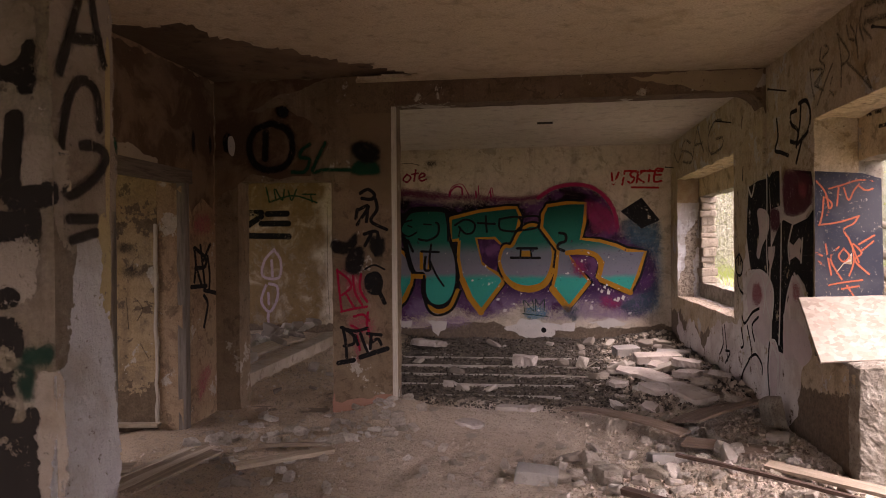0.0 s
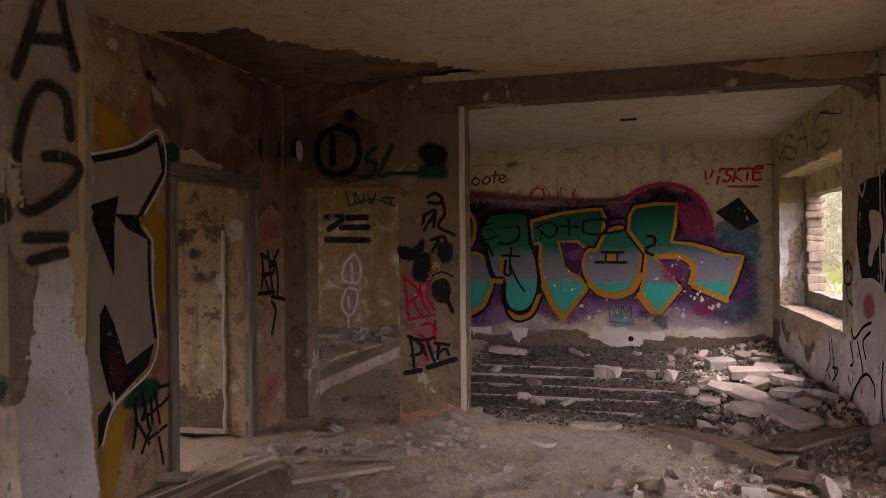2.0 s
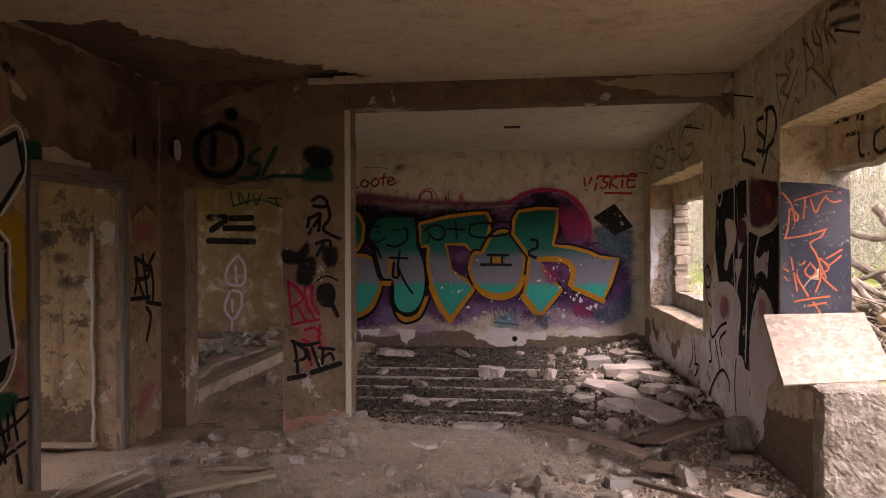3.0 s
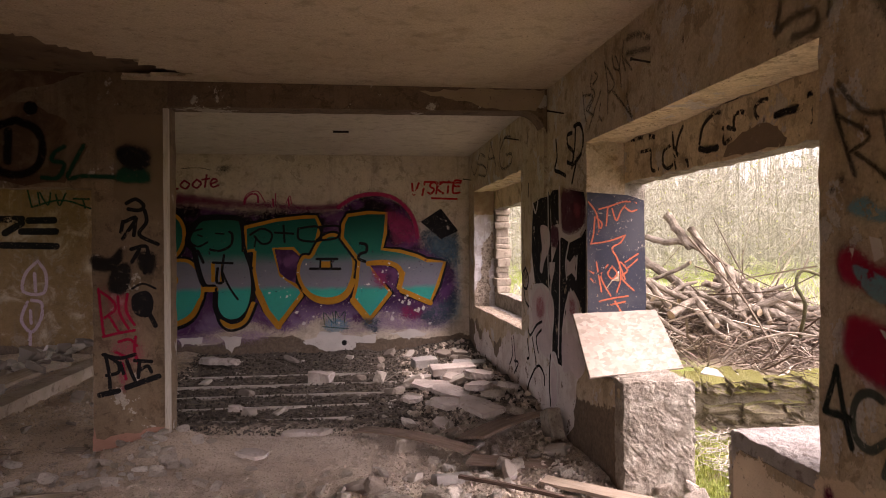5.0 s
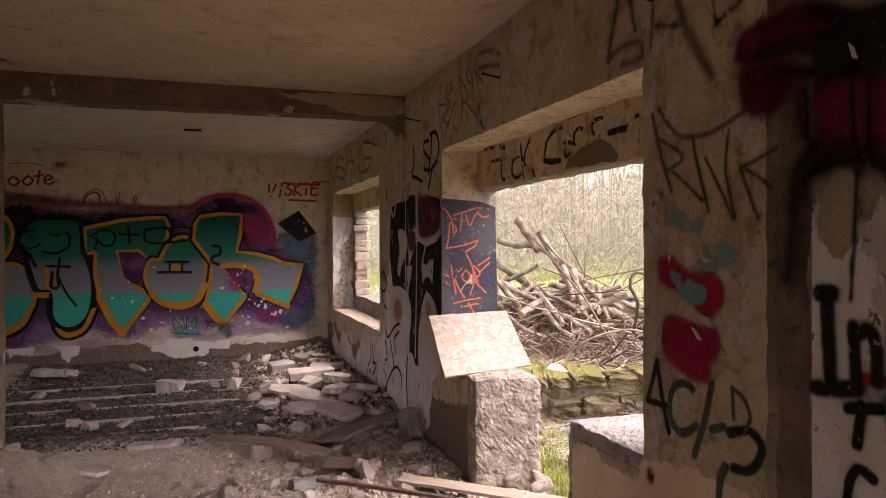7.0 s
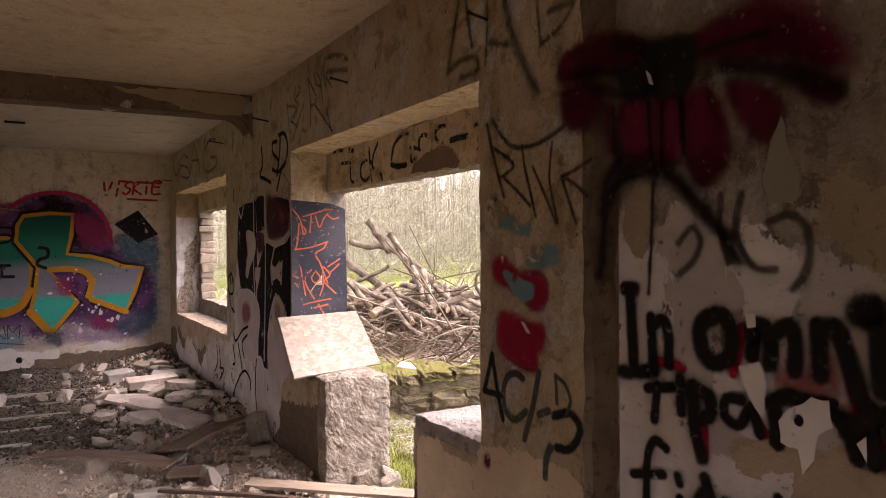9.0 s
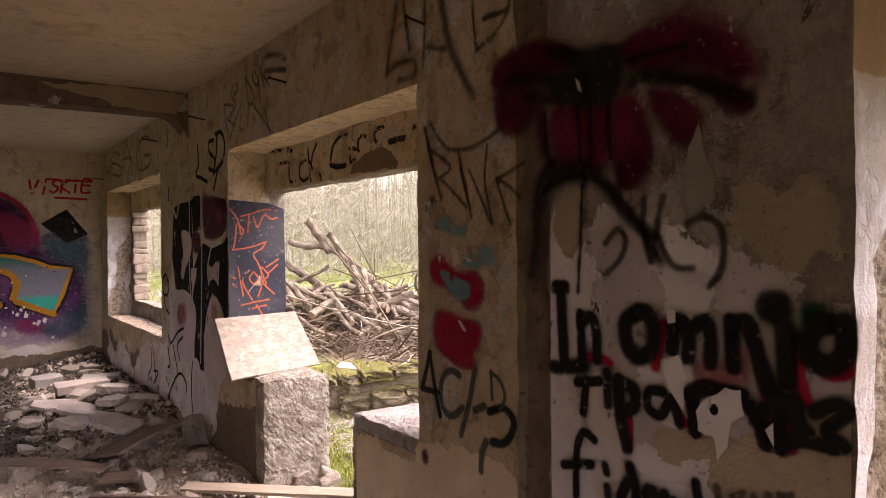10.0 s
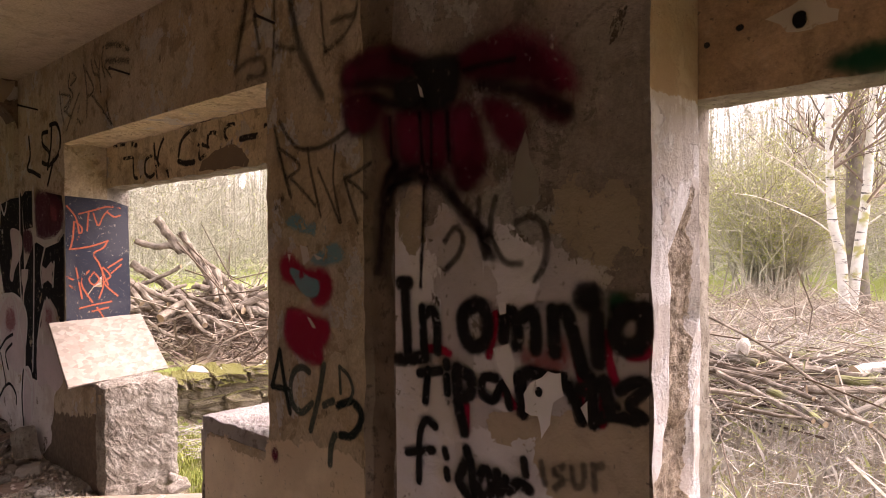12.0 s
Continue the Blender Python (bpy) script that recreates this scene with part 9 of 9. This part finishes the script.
limb("log", [(9.70, 2.19, 0.47), (9.99, 1.89, 0.46), (10.47, 1.39, 0.44)], 0.03, 0.03, "thin grey pole lying on the litter", "felled stems", 262)


def brush(name, count, spot, length, radius, label, seed, material=M_STICK, lift=0.35, curl=0.12):
    rnd = random.Random(seed)
    v, f = [], []
    for i in range(count):
        x, y, z = spot(rnd)
        w, tip = rnd.uniform(0, 6.283), rnd.gauss(0, lift)
        l = rnd.uniform(*length)
        d = Vector((math.cos(w), math.sin(w), tip)).normalized() * l / 2
        c = Vector((x, y, z))
        r = radius[0] + (radius[1] - radius[0]) * rnd.random() ** 2
        tube(v, f, wander(rnd, c - d, c + d, 3, l * curl), [r, r * 0.85, r * 0.65, r * 0.3], 3, False)
    return tagged(from_lists(name, v, f, material), label, "brushwood", kind="stuff")


def heap(rnd):
    """A place inside the first brush heap."""
    while True:
        a, b = rnd.gauss(0, 1.0), rnd.gauss(0, 1.0)
        x, y = 4.7 + 1.0 * a + 0.35 * b, 7.2 - 0.75 * a + 0.75 * b
        if y > 5.45 - 0.31 * (x - 2.62) + 0.25 and x > 2.85:
            top = 0.5 + 0.52 * math.exp(-(((x - 4.5) / 1.2) ** 2 + ((y - 7.5) / 1.1) ** 2))
            return x, y, 0.42 + (top - 0.42) * rnd.random() ** 0.7


def low_heap(rnd):
    d, q = rnd.uniform(3.2, 7.2), rnd.uniform(0.9, 4.5)
    x, y = 0.37 + 0.722 * d + 0.692 * q, -0.49 + 0.692 * d - 0.722 * q
    if x < 2.95:
        return low_heap(rnd)
    top = 0.10 + 0.22 * math.exp(-((d - 6.1) / 1.0) ** 2)
    return x, y, outside_height(x, y) + top * rnd.random()


brush("brushwood", 3600, heap, (0.25, 1.0), (0.003, 0.013), "tangled dry brushwood heaped behind the garden wall", 5)
brush("brushwood", 7000, low_heap, (0.15, 0.8), (0.0015, 0.0055), "tangled pale brushwood below the window", 6, M_STRAW)
brush("brushwood", 700, lambda r: (r.uniform(2.8, 3.4), r.uniform(2.2, 5.2), 0.06 + 0.03 * r.random()), (0.06, 0.3), (0.002, 0.006), "dry straw and twigs on the moss", 7, M_STRAW, 0.15)
def heap_top(r):
    d, q = 4.9 + 0.9 * r.random(), r.uniform(1.5, 4.0)
    return 0.37 + 0.722 * d + 0.692 * q, -0.49 + 0.692 * d - 0.722 * q, 0.36 + 0.28 * (d - 4.9) / 0.9 + 0.07 * r.random()


brush("brushwood", 900, heap_top, (0.2, 0.7), (0.002, 0.008), "pale broken twigs over the felled stems", 12, M_STRAW, 0.3, 0.1)
brush("brushwood", 260, heap_top, (0.4, 1.2), (0.006, 0.016), "dark dead branches over the felled stems", 13, M_STICK, 0.2, 0.08)


def far_spot(r):
    d, q = r.uniform(6.5, 14.0), r.uniform(-1.0, 7.0)
    x, y = 0.37 + 0.722 * d + 0.692 * q, -0.49 + 0.692 * d - 0.722 * q
    return x, y, outside_height(x, y) + 0.05 + 0.35 * r.random() ** 2


M_DEAD = stick_mat("dead_stalks", (0.24, 0.19, 0.14), (0.43, 0.37, 0.29), (0.53, 0.48, 0.38))
brush("brushwood", 3600, far_spot, (0.4, 1.5), (0.003, 0.008), "thin dead stalks over the litter", 10, M_DEAD, 0.5, 0.1)
brush("brushwood", 60, lambda r: (lambda p: (p[0], p[1], p[2] + 0.25))(heap(r)), (1.0, 2.6), (0.008, 0.016), "long thin dry shoots sticking out of the heap", 8, M_STICK, 0.7, 0.06)
brush("brushwood", 30, lambda r: (lambda p: (p[0], p[1], p[2] + 0.2))(low_heap(r)), (1.0, 2.6), (0.006, 0.012), "long thin dry shoots across the heap", 9, M_STICK, 0.45, 0.05)


def grass(name, count, spot, high, label, seed, material):
    rnd = np.random.RandomState(seed)
    v, f = [], []
    for i in range(count):
        x, y = spot(rnd)
        z = outside_height(x, y)
        a, h = rnd.rand() * 6.28, high * (0.4 + 0.9 * rnd.rand())
        dx, dy = math.cos(a), math.sin(a)
        b = len(v)
        lean = h * rnd.uniform(0.1, 0.7)
        v += [(x - dy * 0.006, y + dx * 0.006, z - 0.02), (x + dy * 0.006, y - dx * 0.006, z - 0.02), (x + dx * lean * 0.4 + dy * 0.004, y + dy * lean * 0.4 - dx * 0.004, z + h * 0.6), (x + dx * lean, y + dy * lean, z + h)]
        f += [[b, b + 1, b + 2], [b, b + 2, b + 3]]
    return tagged(from_lists(name, v, f, material), label, "grass", kind="stuff")


def spot_right(r):
    d, q = 3.0 + 9 * r.rand(), 0.8 + 7 * r.rand()
    x, y = 0.37 + 0.722 * d + 0.692 * q, -0.49 + 0.692 * d - 0.722 * q
    return max(x, 2.75), y


grass("grass", 16000, spot_right, 0.20, "dry bleached grass below the window", 21, M_STRAW)
grass("grass", 7000, lambda r: (3 + 11 * r.rand(), 8 + 9 * r.rand()), 0.22, "pale meadow grass behind the brush pile", 22, M_STRAW)
grass("grass", 7000, lambda r: (2.65 + 0.9 * r.rand(), 2.2 + 3.1 * r.rand()), 0.035, "short bright moss and grass at the wall foot", 23, M_LEAF)

# trees


def leaf_lists(rnd, tips, count, size, spread):
    v, f = [], []
    for i in range(count):
        c = Vector(tips[rnd.randrange(len(tips))]) + Vector((rnd.gauss(0, spread), rnd.gauss(0, spread), rnd.gauss(0, spread)))
        q = Euler((rnd.uniform(0, 6), rnd.uniform(0, 6), rnd.uniform(0, 6))).to_matrix()
        s, b = size * rnd.uniform(0.5, 1.3), len(v)
        v += [tuple(c + q @ Vector(k) * s) for k in ((-0.5, 0, 0), (0, -0.25, 0), (0.5, 0, 0), (0, 0.25, 0.05))]
        f.append([b, b + 1, b + 2, b + 3])
    return v, f


def tree(name, stem, r0, material, label, seed, leaves=0, levels=3, boughs=()):
    """A bare tree along the given stem, with its own boughs and a crown of twigs."""
    rnd = random.Random(seed)
    base = Vector(stem[0])
    pts = smooth_line([Vector(p) - base for p in stem], 4)
    n = len(pts)
    tv, tf, wv, wf = [], [], [], []
    tube(tv, tf, pts, [r0 * (1.25 if i == 0 else 1.0 - 0.45 * i / n) for i in range(n)], 10, False, 0.08)

    def grow(p, d, length, r, level):
        way, line = d, [p]
        for i in range(5):
            way = (way + Vector((rnd.gauss(0, 0.12), rnd.gauss(0, 0.12), rnd.gauss(0.05, 0.08)))).normalized()
            line.append(line[-1] + way * length / 5)
        tube(wv, wf, line, [r * (1 - 0.15 * i) for i in range(6)], 5 if level == 1 else 3, False)
        if level < levels:
            for k in range((0, 6, 5, 4)[level]):
                t = rnd.uniform(0.2, 0.95)
                q = line[int(t * 5)].lerp(line[int(t * 5) + 1], t * 5 - int(t * 5))
                side = Vector((rnd.gauss(0, 1), rnd.gauss(0, 1), rnd.gauss(0.4, 0.5))).normalized()
                grow(q, (way * 0.5 + side * 0.6).normalized(), length * rnd.uniform(0.35, 0.6), r * 0.5, level + 1)
    for i in range(7):
        t = rnd.uniform(0.4, 1.0)
        p = pts[min(n - 1, int(t * n))]
        a = rnd.uniform(0, 6.283)
        grow(p, Vector((math.cos(a), math.sin(a), rnd.uniform(0.5, 1.3))).normalized(), rnd.uniform(0.9, 2.0), r0 * 0.3, 1)
    for bough in boughs:
        line = smooth_line([Vector(p) - base for p in bough], 4)
        tube(tv, tf, line, [r0 * 0.16 * (1 - 0.7 * i / len(line)) for i in range(len(line))], 5, False)
        for k in range(7):
            p = line[rnd.randrange(2, len(line))]
            grow(p, Vector((rnd.gauss(0, 1), rnd.gauss(0, 1), rnd.uniform(-0.1, 0.9))).normalized(), rnd.uniform(0.3, 0.8), 0.006, 2)
    top = new(name)
    top.matrix_world = Matrix.Translation(base)
    from_lists("trunk", tv, tf, material, top, smooth=True)
    from_lists("crown", wv, wf, M_STICK, top, "fine bare twigs")
    if leaves:
        from_lists("foliage", *leaf_lists(rnd, wv, leaves, 0.045, 0.06), M_LEAF, top, "sparse opening yellow-green leaves")
    return tagged(top, label, "tree")


tree("birch_tree", [(12.21, 2.46, 0.30), (12.16, 2.52, 1.41), (12.09, 2.60, 1.84), (12.07, 2.63, 2.44), (12.06, 2.65, 3.8), (12.02, 2.67, 7.5)], 0.085, M_BIRCH, "slender birch with pale lichen-covered bark", 301, 700, 3,
     ([(12.06, 2.63, 1.74), (11.4, 2.75, 1.96), (10.53, 3.08, 2.21), (9.96, 3.24, 2.26)], [(12.06, 2.64, 2.42), (11.62, 2.81, 2.66), (11.21, 2.95, 2.96), (10.87, 3.02, 3.24)]))
tree("birch_tree", [(12.25, 2.43, 0.32), (12.35, 2.33, 1.41), (12.45, 2.23, 2.43), (12.54, 2.15, 4.05), (12.75, 1.98, 7.5)], 0.085, M_BIRCH, "slender birch leaning away from its neighbour", 302, 700, 3,
     ([(12.40, 2.28, 1.80), (12.6, 1.9, 2.1), (12.7, 1.4, 2.2)],))
tree("dark_tree", [(13.16, 2.48, 0.30), (13.13, 2.53, 1.40), (13.11, 2.56, 2.31), (13.14, 2.54, 3.67), (13.2, 2.5, 8.5)], 0.17, M_DARKBARK, "dark bare tree behind the birches", 303, 300, 3,
     ([(13.1, 2.57, 2.76), (12.69, 2.71, 3.28), (12.4, 2.87, 3.62), (12.28, 3.0, 3.97)], [(13.12, 2.55, 2.9), (13.3, 2.2, 3.5), (13.5, 1.8, 4.2)]))


def shrub(name, base, height, stems, width, label, seed, leaves):
    rnd = random.Random(seed)
    v, f = [], []
    for i in range(stems):
        a, q = rnd.uniform(0, 6.283), rnd.random() ** 0.6
        arch = rnd.uniform(0.0, 0.45) * q
        d = Vector((math.cos(a) * q * width, math.sin(a) * q * width, height * rnd.uniform(0.6, 1.05)))
        pts = [Vector((d.x * t ** 1.4, d.y * t ** 1.4, d.z * (t - arch * t * t))) + Vector((rnd.gauss(0, 0.04), rnd.gauss(0, 0.04), 0)) for t in (0, 0.25, 0.5, 0.75, 1)]
        foot = Vector((rnd.gauss(0, 0.28), rnd.gauss(0, 0.28), 0)) * width * 0.5
        pts = [p + foot for p in pts]
        tube(v, f, pts, [0.022, 0.018, 0.013, 0.009, 0.004], 4, False)
        for k in range(18):
            t = rnd.uniform(0.2, 0.95)
            p = pts[int(t * 4)].lerp(pts[int(t * 4) + 1], t * 4 - int(t * 4))
            tube(v, f, wander(rnd, p, p + Vector((rnd.gauss(0, 0.45), rnd.gauss(0, 0.45), rnd.uniform(0.0, 0.5))), 3, 0.04), [0.008, 0.006, 0.004, 0.002], 3, False)
    top = new(name)
    top.matrix_world = pose(*base)
    from_lists("crown", v, f, M_TWIG, top)
    from_lists("foliage", *leaf_lists(rnd, [p for p in v if p[2] > height * 0.2], int(leaves * 1.5), 0.036, 0.05), M_LEAF, top, "tiny yellow-green spring leaves")
    return tagged(top, label, "shrub")


shrub("shrub", (16.0, 4.85, 0.35), 4.1, 170, 2.3, "wide arching shrub coming into leaf", 401, 27000)
shrub("shrub", (17.5, 8.6, 0.3), 3.6, 60, 2.6, "tall many-stemmed shrub coming into leaf", 402, 8000)
shrub("shrub", (18.5, 2.0, 0.3), 5.0, 60, 2.4, "tall many-stemmed shrub coming into leaf", 403, 8000)

# far wood: one uncounted mass of stems and twigs


def far_wood(seed):
    rnd = random.Random(seed)
    v, f, lv, lf = [], [], [], []
    for i in range(360):
        bear, dist = radians(rnd.uniform(2, 104) if i < 260 else rnd.uniform(60, 104)), rnd.uniform(32, 52)
        x, y = dist * math.sin(bear), dist * math.cos(bear)
        h, r = rnd.uniform(6, 12) + (3 if i > 260 else 0), rnd.uniform(0.025, 0.075)
        lean = Vector((rnd.gauss(0, 0.06), rnd.gauss(0, 0.06), 1))
        tube(v, f, [Vector((x, y, 0.2)) + lean * h * t for t in (0, 0.3, 0.6, 1)], [r, r * 0.8, r * 0.5, r * 0.1], 4, False)
        for k in range(150):
            t = rnd.uniform(0.12, 1.0)
            p = Vector((x, y, 0.2)) + lean * h * t
            d = Vector((rnd.gauss(0, 1), rnd.gauss(0, 1), rnd.uniform(0.1, 1.4))).normalized() * rnd.uniform(0.8, 2.6) * (1.15 - 0.6 * t)
            w = Vector((rnd.uniform(-1, 1), rnd.uniform(-1, 1), 0)) * 0.012
            b = len(v)
            m = p + d * 0.6 + Vector((rnd.gauss(0, 0.2), rnd.gauss(0, 0.2), rnd.gauss(0, 0.2)))
            v += [tuple(p - w), tuple(p + w), tuple(m + w * 0.7), tuple(m - w * 0.7), tuple(p + d + Vector((0, 0, 0.2)))]
            f += [[b, b + 1, b + 2, b + 3], [b + 3, b + 2, b + 4]]
    for i in range(1500):        # stems standing deep in the wood
        bear, dist = radians(rnd.uniform(0, 106)), rnd.uniform(50, 78)
        x, y = dist * math.sin(bear), dist * math.cos(bear)
        h, r = rnd.uniform(8, 17), rnd.uniform(0.04, 0.13)
        lean = Vector((rnd.gauss(0, 0.05), rnd.gauss(0, 0.05), 1))
        tube(v, f, [Vector((x, y, 0.2)) + lean * h * t for t in (0, 0.5, 1)], [r, r * 0.7, r * 0.15], 3, False)
    for i in range(120000):      # undergrowth
        bear, dist = radians(rnd.uniform(0, 106)), rnd.uniform(27, 46)
        p = Vector((dist * math.sin(bear), dist * math.cos(bear), 0.2 + 8.5 * rnd.random() ** 1.3))
        d = Vector((rnd.gauss(0, 0.55), rnd.gauss(0, 0.55), rnd.uniform(-0.25, 1.0))) * (1.0 if i % 9 else 1.8)
        w = Vector((rnd.uniform(-1, 1), rnd.uniform(-1, 1), rnd.uniform(-1, 1))) * 0.0095
        b = len(v)
        m = p + d * 0.5 + Vector((rnd.gauss(0, 0.16), rnd.gauss(0, 0.16), rnd.gauss(0, 0.16)))
        v += [tuple(p - w), tuple(p + w), tuple(m + w * 0.8), tuple(m - w * 0.8), tuple(p + d)]
        f += [[b, b + 1, b + 2, b + 3], [b + 3, b + 2, b + 4]]
    return v, f


# air haze is put into these pale, low-contrast twig colours
M_FARWOOD = stick_mat("haze_toned_twigs", (0.31, 0.288, 0.228), (0.46, 0.432, 0.355), (0.55, 0.53, 0.45))
wv, wf = far_wood(71)
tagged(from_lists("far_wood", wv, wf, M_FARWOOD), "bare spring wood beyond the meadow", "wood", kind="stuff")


def wood_edge(dist, high):
    """The closed edge of the wood far behind, one plain sheet with an uneven top."""
    v, f = [], []
    n = 420
    for i in range(n + 1):
        bear = radians(-10 + 125 * i / n)
        x, y = dist * math.sin(bear), dist * math.cos(bear)
        top = high * (0.85 + 0.35 * noise.noise(Vector((i * 0.05, dist, 0))) + 0.30 * noise.noise(Vector((i * 0.4, dist, 3))))
        v += [(x, y, -0.5), (x, y, top)]
    f = [[2 * i, 2 * i + 2, 2 * i + 3, 2 * i + 1] for i in range(n)]
    return v, f


# no mist is built: the distance haze lies in this pale colour
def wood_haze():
    m, nt, bs = mat("haze_toned_wood", 1.0)
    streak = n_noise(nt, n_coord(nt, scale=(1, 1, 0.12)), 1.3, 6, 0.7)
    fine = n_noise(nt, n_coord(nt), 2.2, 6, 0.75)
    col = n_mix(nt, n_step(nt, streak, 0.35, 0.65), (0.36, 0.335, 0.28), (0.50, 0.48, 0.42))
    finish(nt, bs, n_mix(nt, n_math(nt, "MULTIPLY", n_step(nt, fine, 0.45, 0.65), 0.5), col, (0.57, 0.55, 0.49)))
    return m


structure(from_lists("backdrop", *wood_edge(86, 10.5), wood_haze()), "closed edge of the distant wood, painted pale for haze", "woodland")
rnd = random.Random(72)
tagged(from_lists("far_foliage", *leaf_lists(rnd, wv, 30000, 0.09, 0.45), M_LEAF), "haze of opening leaves in the far wood", "foliage", kind="stuff")

# rough stones that close the outer leaf of the first window
rnd = random.Random(88)
z = 0.90
while z < 2.06:
    h = rnd.uniform(0.07, 0.13)
    ob = part("stone", rough_box(0.20 + rnd.uniform(-0.03, 0.03), 0.18 + rnd.uniform(-0.05, 0.06), h * 1.0, 1, 0.014, z * 9, 0.02), M_BRICK, outer_leaf)
    ob.matrix_world = pose(2.49, 9.69, z, 0, rnd.uniform(-2, 2), rnd.uniform(-5, 5))
    z += h

bm = hull_stone(91, 0.8)
ob = part("white_stone", bm, M_TRIM)
ob.matrix_world = pose(6.06, 1.66, 0.77, 10, 5, 30) @ Matrix.Diagonal((0.17, 0.14, 0.24, 1))
tagged(ob, "white lump lying on the felled stems", "stone")
